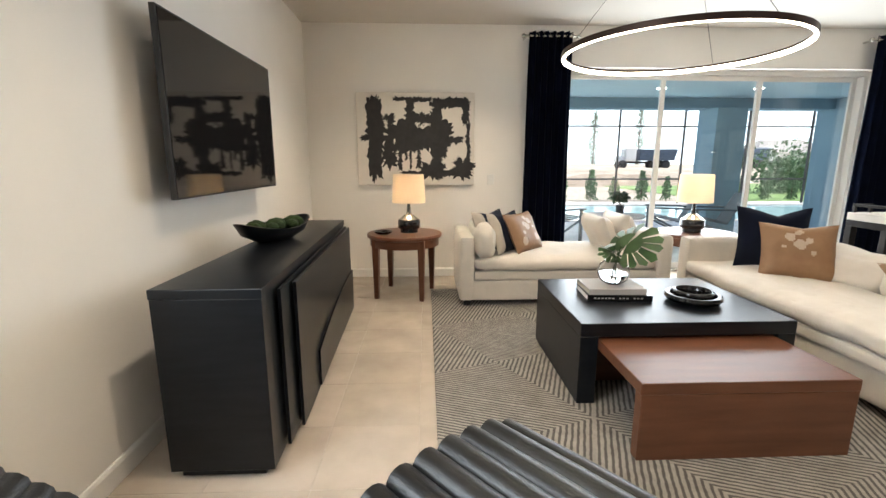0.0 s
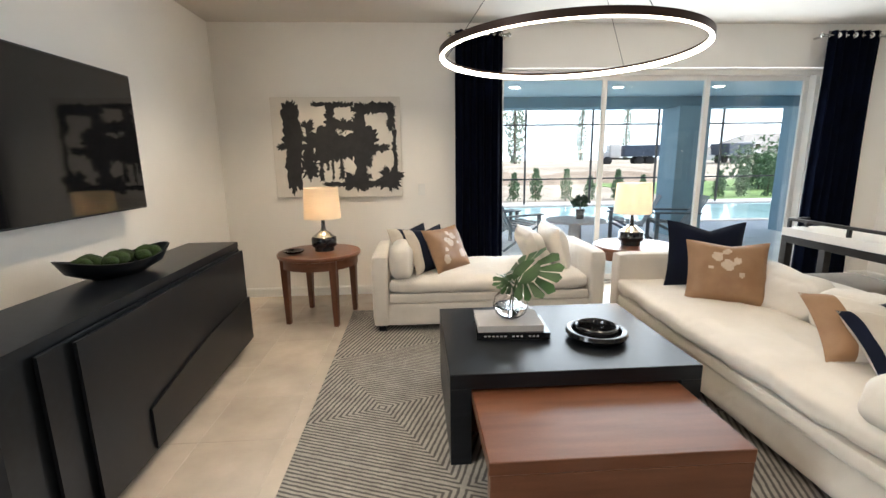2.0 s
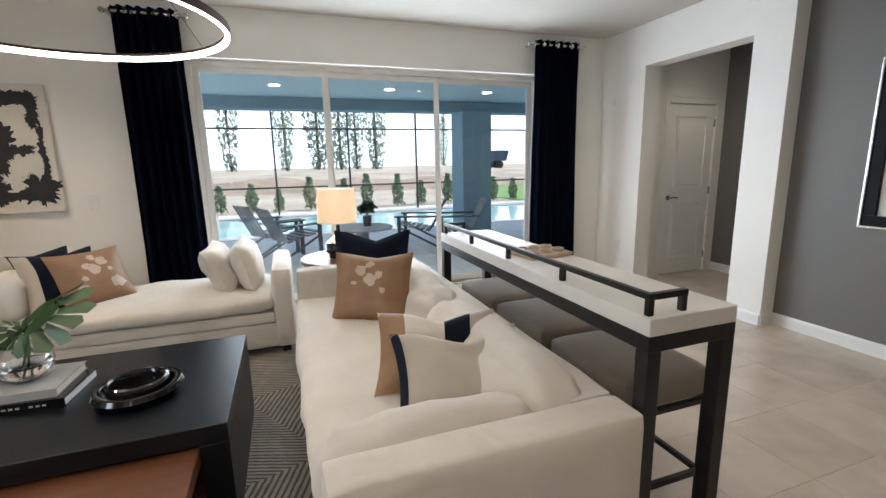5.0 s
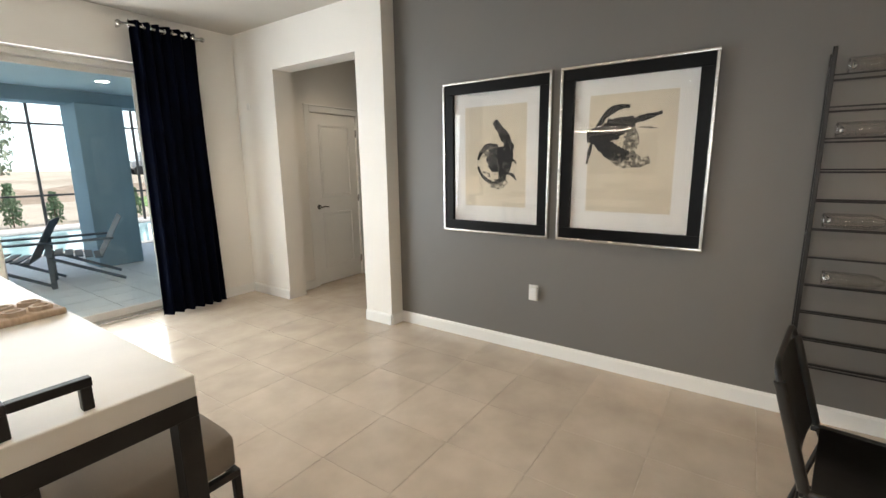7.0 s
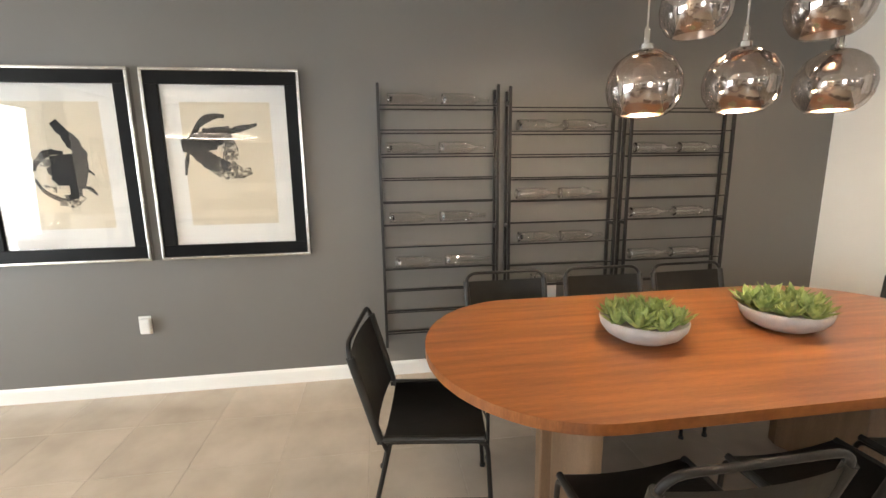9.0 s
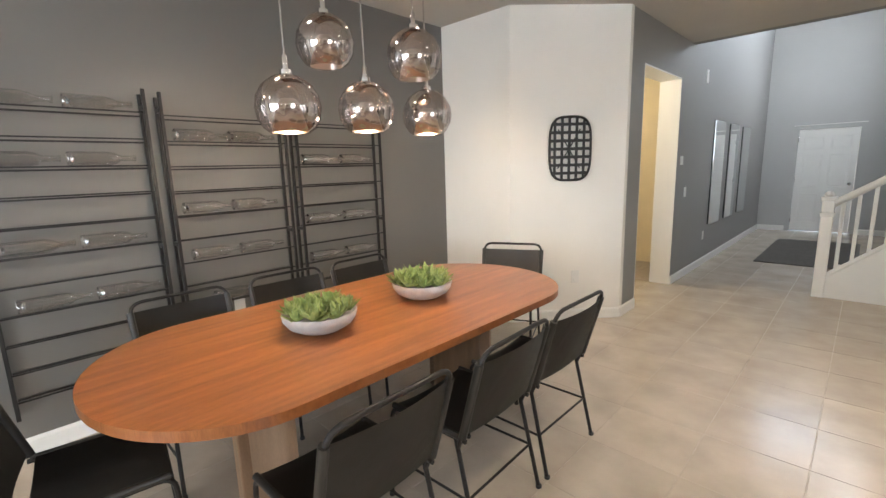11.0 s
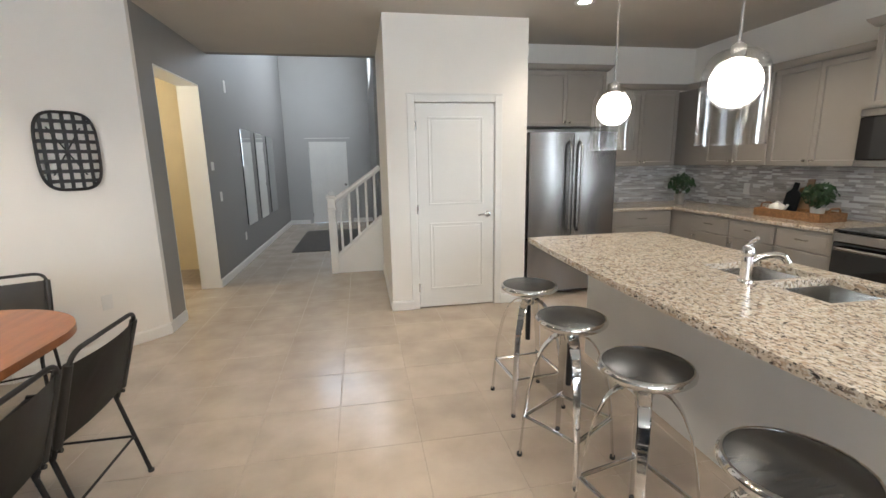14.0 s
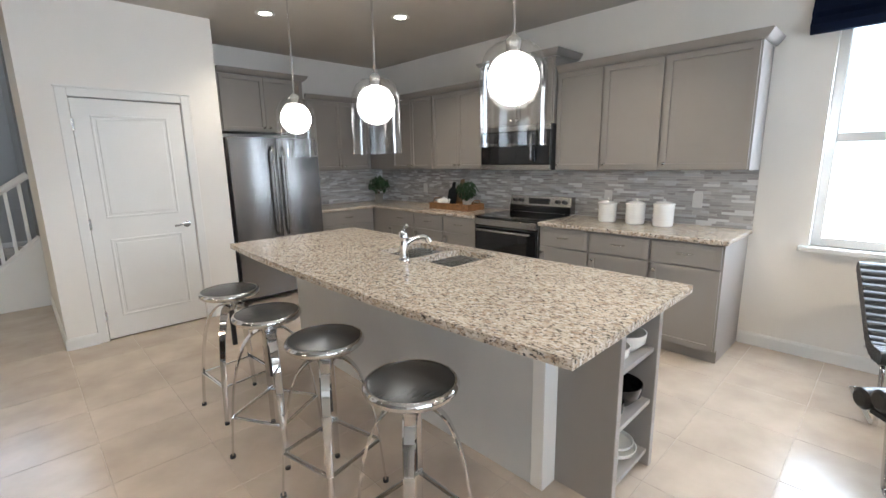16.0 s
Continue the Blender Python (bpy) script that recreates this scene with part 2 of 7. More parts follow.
OAKWOOD = mat("pale_brown_wood", (0.30, 0.19, 0.115), 0.45, scale=2, colour2=(0.21, 0.13, 0.075), stretch=(8, 8, 1), bump=0.05, bscale=60, fine=0.25)
LINEN = mat("ivory_linen", (0.66, 0.60, 0.52), 0.9, var=0.05, scale=4, bump=0.25, bscale=420, sheen=0.3, rvar=0.03)
BEIGE = mat("beige_linen", (0.50, 0.44, 0.36), 0.9, var=0.07, scale=6, bump=0.3, bscale=420, sheen=0.3)
NAVY = mat("navy_velvet", (0.004, 0.0065, 0.017), 0.9, var=0.3, scale=5, bump=0.2, bscale=300, sheen=0.04, spec=0.2)
CURTAIN = mat("navy_curtain_cloth", (0.0028, 0.0055, 0.0165), 0.95, var=0.3, scale=4, bump=0.2, bscale=350, spec=0.12)
HIDE = mat("tan_hide", (0.30, 0.17, 0.085), 0.5, scale=9, colour2=(0.24, 0.125, 0.06), bump=0.15, bscale=160)
HIDE_SPOT = mat("cream_hide", (0.52, 0.41, 0.31), 0.6, var=0.1, scale=15, bump=0.2)
LEATHER = mat("black_leather", (0.006, 0.0062, 0.0065), 0.34, var=0.3, scale=7, bump=0.16, bscale=220)
GREYLEATHER = mat("black_saddle_leather", (0.021, 0.019, 0.0165), 0.42, var=0.3, scale=6, bump=0.12, bscale=220, spec=0.5)
IRON = mat("blackened_iron", (0.028, 0.026, 0.025), 0.42, metal=0.6, var=0.2, scale=12, bump=0.05)
STEEL = mat("brushed_stainless_steel", (0.31, 0.30, 0.29), 0.25, metal=1.0, var=0.015, scale=1.2, stretch=(30, 30, 1), bump=0.0, rvar=0.01)
CHROME = mat("chrome", (0.72, 0.72, 0.72), 0.06, metal=1.0, var=0.02, bump=0, rvar=0.03)
NICKEL = mat("nickel", (0.55, 0.54, 0.52), 0.22, metal=1.0, var=0.04, bump=0)
COPPER = mat("copper_inner", (0.42, 0.33, 0.28), 0.32, metal=1.0, var=0.05, bump=0)
CABINET = mat("taupe_cabinet_paint", (0.285, 0.262, 0.240), 0.42, var=0.04, scale=2, bump=0.02, bscale=150)
ISLANDPAINT = mat("grey_island_paint", (0.56, 0.56, 0.55), 0.45, var=0.03, bump=0.02)
WHITECER = mat("white_ceramic", (0.78, 0.77, 0.74), 0.18, var=0.03, bump=0.0)
BLACKCER = mat("black_glazed_ceramic", (0.012, 0.012, 0.013), 0.12, var=0.3, scale=9, bump=0.03, bscale=40)
CONCRETE = mat("pale_concrete", (0.46, 0.43, 0.41), 0.75, var=0.12, scale=14, bump=0.2, bscale=120)
BLACKGLASS = mat("black_glass", (0.006, 0.006, 0.007), 0.05, var=0.1, bump=0, rvar=0.02)
SCREEN = mat("dark_screen", (0.006, 0.006, 0.007), 0.05, var=0.1, bump=0, rvar=0.01)
PLASTIC = mat("black_plastic", (0.015, 0.015, 0.016), 0.4, var=0.1, bump=0.02)
WHITEPLASTIC = mat("white_plastic", (0.75, 0.74, 0.71), 0.35, var=0.02, bump=0)
PAPER = mat("white_paper", (0.80, 0.79, 0.77), 0.8, var=0.02, bump=0.03)
CREAMPAPER = mat("cream_paper", (0.69, 0.62, 0.50), 0.8, var=0.05, scale=6, bump=0.05)
INK = mat("black_ink", (0.016, 0.015, 0.015), 0.7, var=0.4, scale=14, bump=0.1, bscale=60)
INKWASH = mat("grey_ink_wash", (0.16, 0.145, 0.125), 0.8, var=0.6, scale=18, bump=0)
wash = INKWASH.node_tree
wt = wash.nodes.new("ShaderNodeTexNoise")
wt.inputs["Scale"].default_value, wt.inputs["Detail"].default_value = 38, 4
wc = wash.nodes.new("ShaderNodeTexCoord")
wr = wash.nodes.new("ShaderNodeMapRange")
wr.inputs["From Min"].default_value, wr.inputs["From Max"].default_value = 0.36, 0.62
wash.links.new(wc.outputs["Object"], wt.inputs["Vector"])
wash.links.new(wt.outputs["Fac"], wr.inputs["Value"])
wash.links.new(wr.outputs["Result"], wash.nodes["Principled BSDF"].inputs["Alpha"])
FRAMEBLACK = mat("black_lacquer", (0.004, 0.004, 0.0045), 0.4, var=0.3, scale=9, bump=0.04, bscale=90, spec=0.15)
CANVAS = mat("white_canvas", (0.66, 0.62, 0.56), 0.8, var=0.04, scale=5, bump=0.2, bscale=300)
SILVER = mat("silver_frame_edge", (0.62, 0.60, 0.56), 0.25, metal=1.0, var=0.06, scale=20, bump=0.03)
INKWASH_PLAIN = mat("dull_silver_print", (0.30, 0.29, 0.28), 0.5, var=0.1, bump=0)
LEAF = mat("green_leaf", (0.035, 0.085, 0.022), 0.4, var=0.35, scale=9, bump=0.1, bscale=60)
SUCC = mat("succulent_green", (0.37, 0.44, 0.17), 0.5, scale=26, colour2=(0.13, 0.20, 0.06), bump=0.05)
MOSS = mat("moss", (0.022, 0.045, 0.010), 0.95, var=0.5, scale=30, bump=0.6, bscale=220)
HERB = mat("dark_green_leaf", (0.022, 0.055, 0.018), 0.5, var=0.4, scale=12, bump=0.1)
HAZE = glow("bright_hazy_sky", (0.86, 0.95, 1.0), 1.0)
DIRT = mat("turned_earth", (0.42, 0.33, 0.25), 0.95, scale=0.6, colour2=(0.28, 0.21, 0.15), bump=0.6, bscale=4)
SHADE = mat("linen_lamp_shade", (0.80, 0.70, 0.54), 0.9, var=0.03, bump=0.15, bscale=300)
WICKER = mat("brown_wicker", (0.24, 0.12, 0.05), 0.6, var=0.3, scale=60, bump=0.5, bscale=160)
BLANC = mat("white_quartz_top", (0.72, 0.69, 0.64), 0.42, var=0.05, scale=6, bump=0.0)
MIRROR = mat("mirror_silver", (0.86, 0.88, 0.88), 0.01, metal=1.0, var=0.0, bump=0, rvar=0.0)
GLASS = glass("clear_glass")
SMOKE = glass("smoked_mirror_glass", (0.55, 0.50, 0.47))
WATER = glass("water", (0.95, 0.98, 1), ior=1.33)
BULB = glow("warm_bulb", (1.0, 0.80, 0.55), 30)
SMALLBULB = glow("dim_bulb", (1.0, 0.84, 0.62), 16)
OPAL = glow("opal_glass_lit", (1.0, 0.93, 0.80), 9)
LED = glow("led_strip", (1.0, 0.84, 0.66), 26)
CAN = glow("recessed_lamp_lens", (1.0, 0.90, 0.74), 25)



def creased(m, scale, strength, distance):
    """Adds broad folds to a cloth's fine relief."""
    t = m.node_tree
    b = t.nodes["Principled BSDF"]
    fine = b.inputs["Normal"].links[0].from_node
    tc = t.nodes.new("ShaderNodeTexCoord")
    nz = t.nodes.new("ShaderNodeTexNoise")
    nz.inputs["Scale"].default_value, nz.inputs["Detail"].default_value, nz.inputs["Distortion"].default_value = scale, 2.5, 0.4
    bp = t.nodes.new("ShaderNodeBump")
    bp.inputs["Strength"].default_value, bp.inputs["Distance"].default_value = strength, distance
    t.links.new(tc.outputs["Object"], nz.inputs["Vector"])
    t.links.new(nz.outputs["Fac"], bp.inputs["Height"])
    t.links.new(bp.outputs["Normal"], fine.inputs["Normal"])


creased(LINEN, 5.5, 0.55, 0.035)
creased(BEIGE, 6.0, 0.4, 0.02)
creased(GREYLEATHER, 7.0, 0.3, 0.01)
creased(LEATHER, 9.0, 0.3, 0.01)
# lamp shades let light through
sn = SHADE.node_tree
tl = sn.nodes.new("ShaderNodeBsdfTranslucent")
tl.inputs["Color"].default_value = (0.93, 0.83, 0.72, 1)
ms = sn.nodes.new("ShaderNodeMixShader")
ms.inputs["Fac"].default_value = 0.5
sn.links.new(sn.nodes["Principled BSDF"].outputs["BSDF"], ms.inputs[1])
sn.links.new(tl.outputs["BSDF"], ms.inputs[2])
sn.links.new(ms.outputs["Shader"], sn.nodes["Material Output"].inputs["Surface"])
# the smoked globes are half mirror, half tinted glass
sg = SMOKE.node_tree
gl = sg.nodes.new("ShaderNodeBsdfGlossy")
gl.inputs["Color"].default_value, gl.inputs["Roughness"].default_value = (0.86, 0.80, 0.77, 1), 0.03
tr = sg.nodes.new("ShaderNodeBsdfTransparent")
tr.inputs["Color"].default_value = (0.74, 0.72, 0.71, 1)
mg = sg.nodes.new("ShaderNodeMixShader")
mg.inputs["Fac"].default_value = 0.38
sg.links.new(tr.outputs["BSDF"], mg.inputs[1])
sg.links.new(gl.outputs["BSDF"], mg.inputs[2])
sg.links.new(mg.outputs["Shader"], sg.nodes["Material Output"].inputs["Surface"])


def pane_glass(name, tint, gloss):
    m = bpy.data.materials.new(name)
    m.use_nodes = True
    t = m.node_tree
    a = t.nodes.new("ShaderNodeBsdfTransparent")
    a.inputs["Color"].default_value = (*tint, 1)
    g = t.nodes.new("ShaderNodeBsdfGlossy")
    g.inputs["Roughness"].default_value = 0.01
    f = t.nodes.new("ShaderNodeLayerWeight")
    f.inputs["Blend"].default_value = gloss
    x = t.nodes.new("ShaderNodeMixShader")
    k = t.nodes.new("ShaderNodeMath")
    k.operation, k.inputs[1].default_value = "MULTIPLY_ADD", 0.6
    k.inputs[2].default_value = 0.035
    t.links.new(f.outputs["Facing"], k.inputs[0])
    t.links.new(k.outputs[0], x.inputs["Fac"])
    t.links.new(a.outputs["BSDF"], x.inputs[1])
    t.links.new(g.outputs["BSDF"], x.inputs[2])
    t.links.new(x.outputs["Shader"], t.nodes["Material Output"].inputs["Surface"])
    return m


PANE = pane_glass("window_pane", (0.97, 0.99, 1.0), 0.08)
BOTTLE = pane_glass("bottle_glass", (0.93, 0.93, 0.93), 0.5)
THINGLASS = pane_glass("thin_clear_glass", (0.97, 0.97, 0.97), 0.18)


def speckled(name, base, spots, rough=0.15):
    """Polished granite: pale ground with dark, rust and grey grains."""
    m = mat(name, base, rough, var=0.1, scale=6, bump=0, rvar=0.03)
    t = m.node_tree
    n, l = t.nodes, t.links
    b = n["Principled BSDF"]
    prev = b.inputs["Base Color"].links[0].from_socket
    tc = n.new("ShaderNodeTexCoord")
    for colour, sc, lo, hi in spots:
        k = n.new("ShaderNodeTexNoise")
        k.inputs["Scale"].default_value, k.inputs["Detail"].default_value, k.inputs["Roughness"].default_value = sc, 4, 0.65
        mpp = n.new("ShaderNodeMapping")
        mpp.inputs["Location"].default_value = (sc, sc * 0.37, 0)
        mpp.inputs["Scale"].default_value = (1.15, 0.62, 1.0)
        mpp.inputs["Rotation"].default_value = (0, 0, 0.5)
        l.new(tc.outputs["Object"], mpp.inputs["Vector"])
        l.new(mpp.outputs["Vector"], k.inputs["Vector"])
        r = n.new("ShaderNodeValToRGB")
        r.color_ramp.elements[0].position, r.color_ramp.elements[1].position = lo, hi
        l.new(k.outputs["Fac"], r.inputs["Fac"])
        x = n.new("ShaderNodeMix")
        x.data_type = "RGBA"
        l.new(r.outputs["Color"], x.inputs["Factor"])
        l.new(prev, x.inputs["A"])
        x.inputs["B"].default_value = (*colour, 1)
        prev = x.outputs["Result"]
    l.new(prev, b.inputs["Base Color"])
    return m


GRANITE = speckled("granite", (0.57, 0.495, 0.40), [((0.40, 0.30, 0.215), 34, 0.52, 0.60), ((0.70, 0.66, 0.60), 58, 0.52, 0.62), ((0.22, 0.175, 0.14), 74, 0.56, 0.61), ((0.035, 0.034, 0.034), 100, 0.575, 0.605)])


def island_random(name, cols, rough):
    """Colour picked piece by piece from a ramp."""
    m = mat(name, (0.4, 0.4, 0.4), rough, var=0.05, bump=0.02)
    t = m.node_tree
    g = t.nodes.new("ShaderNodeNewGeometry")
    r = t.nodes.new("ShaderNodeValToRGB")
    r.color_ramp.interpolation = "CONSTANT"
    for i, c in enumerate(cols):
        e = r.color_ramp.elements[i] if i < 2 else r.color_ramp.elements.new(i / len(cols))
        e.position, e.color = i / len(cols), (*c, 1)
    t.links.new(g.outputs["Random Per Island"], r.inputs["Fac"])
    t.links.new(r.outputs["Color"], t.nodes["Principled BSDF"].inputs["Base Color"])
    return m


MOSAIC = island_random("mosaic_tile", [(0.50, 0.49, 0.48), (0.43, 0.41, 0.40), (0.60, 0.60, 0.60), (0.38, 0.36, 0.35), (0.54, 0.52, 0.50), (0.76, 0.76, 0.75), (0.47, 0.46, 0.45)], 0.2)


def rug_material():
    """Dark and ivory lines that run in nested squares."""
    m = mat("rug_wool", (0.40, 0.37, 0.33), 0.95, var=0.1, scale=5, bump=0.5, bscale=300)
    t = m.node_tree
    n, l = t.nodes, t.links
    tc = n.new("ShaderNodeTexCoord")
    sp = n.new("ShaderNodeSeparateXYZ")
    wv = n.new("ShaderNodeTexNoise")
    wv.inputs["Scale"].default_value = 26
    ad = n.new("ShaderNodeVectorMath")
    ad.operation = "MULTIPLY_ADD"
    ad.inputs[1].default_value = (0.010, 0.010, 0)
    l.new(tc.outputs["Object"], wv.inputs["Vector"])
    l.new(wv.outputs["Color"], ad.inputs[0])
    l.new(tc.outputs["Object"], ad.inputs[2])
    rot = n.new("ShaderNodeMapping")
    rot.inputs["Rotation"].default_value = (0, 0, radians(20))
    l.new(ad.outputs["Vector"], rot.inputs["Vector"])
    l.new(rot.outputs["Vector"], sp.inputs["Vector"])

    def op(kind, a, b=None):
        k = n.new("ShaderNodeMath")
        k.operation = kind
        for i, s in enumerate((a, b)):
            if s is None:
                continue
            if isinstance(s, float):
                k.inputs[i].default_value = s
            else:
                l.new(s, k.inputs[i])
        return k.outputs[0]

    u = op("PINGPONG", op("ADD", sp.outputs["X"], 20.15), 0.62)
    v = op("PINGPONG", op("ADD", sp.outputs["Y"], 20.3), 0.50)
    d = op("MAXIMUM", u, op("MULTIPLY", v, 1.24))
    s = op("SINE", op("MULTIPLY", d, 2 * math.pi / 0.029))
    r = n.new("ShaderNodeValToRGB")
    r.color_ramp.elements[0].position, r.color_ramp.elements[1].position = 0.20, 0.62
    r.color_ramp.elements[0].color, r.color_ramp.elements[1].color = (0.17, 0.152, 0.135, 1), (0.62, 0.57, 0.50, 1)
    l.new(op("MULTIPLY_ADD", s, 0.5), r.inputs["Fac"])
    r.inputs["Fac"].links[0].from_node.inputs[2].default_value = 0.5
    x = n.new("ShaderNodeMix")
    x.data_type, x.blend_type = "RGBA", "MULTIPLY"
    x.inputs["Factor"].default_value = 0.9
    nz = n.new("ShaderNodeTexNoise")
    nz.inputs["Scale"].default_value, nz.inputs["Detail"].default_value, nz.inputs["Roughness"].default_value = 9, 9, 0.86
    l.new(tc.outputs["Object"], nz.inputs["Vector"])
    l.new(r.outputs["Color"], x.inputs["A"])
    l.new(nz.outputs["Fac"], x.inputs["B"])
    l.new(x.outputs["Result"], n["Principled BSDF"].inputs["Base Color"])
    return m


RUG = rug_material()
# outdoors
# the cool cast of the outdoor light is put into both patio colours
STUCCO = mat("blue_cast_stucco", (0.25, 0.37, 0.44), 0.9, var=0.05, bump=0.3, bscale=140)
PATIOCEIL = mat("patio_ceiling_paint", (0.66, 0.83, 0.90), 0.9, var=0.03, bump=0.05)
DECK = mat("patio_pavers", (0.80, 0.79, 0.77), 0.75, var=0.06, scale=3, bump=0.1, each=0.06)
SAND = mat("bare_sandy_ground", (0.58, 0.51, 0.41), 0.95, scale=0.25, colour2=(0.38, 0.31, 0.24), bump=0.4, bscale=3)
GRASS = mat("lawn_grass", (0.22, 0.34, 0.11), 0.9, var=0.3, scale=2, bump=0.5, bscale=60)
CAGE = mat("dark_bronze_aluminium", (0.035, 0.035, 0.036), 0.45, metal=0.3, var=0.1, bump=0)
# leaf green paled: the haze of distance is put into the colour
HAZED_LEAF = mat("hazed_leaf", (0.30, 0.36, 0.27), 0.8, var=0.3, scale=3, bump=0)
POOL = mat("pool_water", (0.45, 0.70, 0.75), 0.06, var=0.15, scale=0.8, bump=0.08, bscale=6)
HEDGE = mat("hedge_leaf", (0.12, 0.20, 0.10), 0.6, var=0.4, scale=4, bump=0.2, bscale=40)
BARK = mat("bark", (0.12, 0.085, 0.06), 0.9, var=0.3, scale=10, bump=0.4)
HOUSE = mat("far_house_stucco", (0.82, 0.80, 0.76), 0.9, var=0.05)
ROOF = mat("far_roof_shingle", (0.40, 0.37, 0.34), 0.9, var=0.1)
TEAK = mat("grey_patio_wood", (0.10, 0.125, 0.145), 0.6, var=0.2, scale=5, stretch=(1, 8, 8), bump=0.1)

# ---- structure ----
XW, YN, XE, XP, CZ = 0.36, 5.53, 7.82, 7.67, 2.80


def wall(name, bm, material):
    return put(name, bm, material, label="", kind="structure", smooth=False)


def wall_y(name, y0, y1, x0, x1, z0, z1, holes, material):
    """A wall along x with openings (x0, x1, z0, z1) through it."""
    bm = bm_new()
    at = x0
    for a, b, c, d in sorted(holes):
        if a > at:
            box(at, a, y0, y1, z0, z1, bm=bm)
        if c > z0:
            box(a, b, y0, y1, z0, c, bm=bm)
        if d < z1:
            box(a, b, y0, y1, d, z1, bm=bm)
        at = b
    if at < x1:
        box(at, x1, y0, y1, z0, z1, bm=bm)
    return wall(name, bm, material)


def wall_x(name, x0, x1, y0, y1, z0, z1, holes, material):
    bm = bm_new()
    at = y0
    for a, b, c, d in sorted(holes):
        if a > at:
            box(x0, x1, at, a, z0, z1, bm=bm)
        if c > z0:
            box(x0, x1, a, b, z0, c, bm=bm)
        if d < z1:
            box(x0, x1, a, b, d, z1, bm=bm)
        at = b
    if at < y1:
        box(x0, x1, at, y1, z0, z1, bm=bm)
    return wall(name, bm, material)


wall_x("wall_west", XW - 0.2, XW, -4.8, YN, 0, CZ, [(0.50, 1.60, 0.84, 2.42)], WALL)
wall_y("wall_north", YN, YN + 0.28, XW - 0.2, 9.6, 0, CZ, [(3.22, 6.86, 0.0, 2.37)], WALL)
wall_x("wall_pier", XP, XP + 0.21, 3.40, YN, 0, CZ, [(3.71, 4.865, 0.0, 2.38)], WALL)
wall_x("wall_east", XE, XE + 0.14, -2.78, 3.398, 0, CZ, [], GREY)
wall("wall_dining", prism([(XE, -2.78), (7.02, -2.78), (6.30, -3.56), (6.30, -3.62), (6.52, -3.62), (7.1, -2.95), (XE + 0.14, -2.95), (XE + 0.14, -2.78)], 0, CZ), WALL)
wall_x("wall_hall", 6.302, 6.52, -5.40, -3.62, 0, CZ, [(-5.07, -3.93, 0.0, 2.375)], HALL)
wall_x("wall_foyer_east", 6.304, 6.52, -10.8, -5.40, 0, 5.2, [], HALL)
wall_y("wall_foyer_south", -11.0, -10.8, 2.4, 6.52, 0, 3.0, [(4.86, 5.76, 0.0, 2.0)], HALL_LIT)
wall_y("wall_foyer_high", -11.0, -10.8, 2.4, 6.52, 3.0, 5.2, [(4.62, 6.0, 4.10, 5.1)], HALL_LIT)
wall("opening_lining", box(6.302, 6.53, -5.07, -5.058, 0, 2.375, bm=box(6.302, 6.53, -3.942, -3.93, 0, 2.375, bm=box(6.302, 6.53, -5.058, -3.942, 2.363, 2.375))), TRIM)
wall("wall_side_room", box(8.0, 8.1, -6.2, -2.95, 0, CZ, bm=box(6.52, 8.0, -6.3, -6.2, 0, CZ, bm=box(7.0, 7.1, -5.3, -5.05, 0, CZ))), CREAM)
wall_y("wall_pantry", -3.85, -3.71, 2.90, 4.29, 0, CZ, [(3.23, 4.015, 0.0, 2.035)], WALL)
wall("wall_pantry_side", box(2.90, 3.02, -4.6, -3.85, 0, CZ), WALL)
wall("wall_hall_west", box(4.15, 4.29, -5.42, -3.85, 0, CZ), WALL)
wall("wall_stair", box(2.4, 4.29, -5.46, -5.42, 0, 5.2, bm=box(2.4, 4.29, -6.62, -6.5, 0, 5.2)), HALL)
# the high hole is unseen, cut only for the added foyer fill lamp
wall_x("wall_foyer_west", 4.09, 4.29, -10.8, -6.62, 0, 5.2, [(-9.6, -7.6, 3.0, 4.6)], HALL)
wall("wall_kitchen_south", box(XW - 0.2, 2.90, -4.8, -4.6, 0, CZ), WALL)
wall("wall_back_room", box(9.06, 9.2, 3.0, 5.02, 0, CZ, bm=box(7.96, 9.06, 3.1, 3.25, 0, CZ)), GREY)
wall_y("wall_passage", 5.02, 5.14, 7.88, 9.7, 0, CZ, [(8.21, 8.92, 0.0, 2.03)], WALL)
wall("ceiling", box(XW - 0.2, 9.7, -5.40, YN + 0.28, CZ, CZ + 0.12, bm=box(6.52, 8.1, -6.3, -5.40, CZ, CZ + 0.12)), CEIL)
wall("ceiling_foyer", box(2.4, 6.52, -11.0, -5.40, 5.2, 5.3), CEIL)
wall("wall_foyer_head", box(4.29, 6.304, -5.52, -5.40, CZ + 0.0, 5.2), HALL)


def skirting(runs):
    for x0, y0, x1, y1, nx, ny in runs:
        a, b = Vector((x0, y0, 0)), Vector((x1, y1, 0))
        n = Vector((nx, ny, 0)).normalized()
        bm = bm_new()
        prof = [(0, 0), (0.014, 0), (0.014, 0.082), (0.009, 0.094), (0.004, 0.10), (0, 0.10)]
        rings = [[bm.verts.new(p + n * d + Vector((0, 0, z))) for d, z in prof] for p in (a, b)]
        k = len(prof)
        for i in range(k):
            bm.faces.new((rings[0][i], rings[0][(i + 1) % k], rings[1][(i + 1) % k], rings[1][i]))
        bm.faces.new(rings[0])
        bm.faces.new(rings[1][::-1])
        put("baseboard", bm, TRIM, kind="structure", smooth=False)


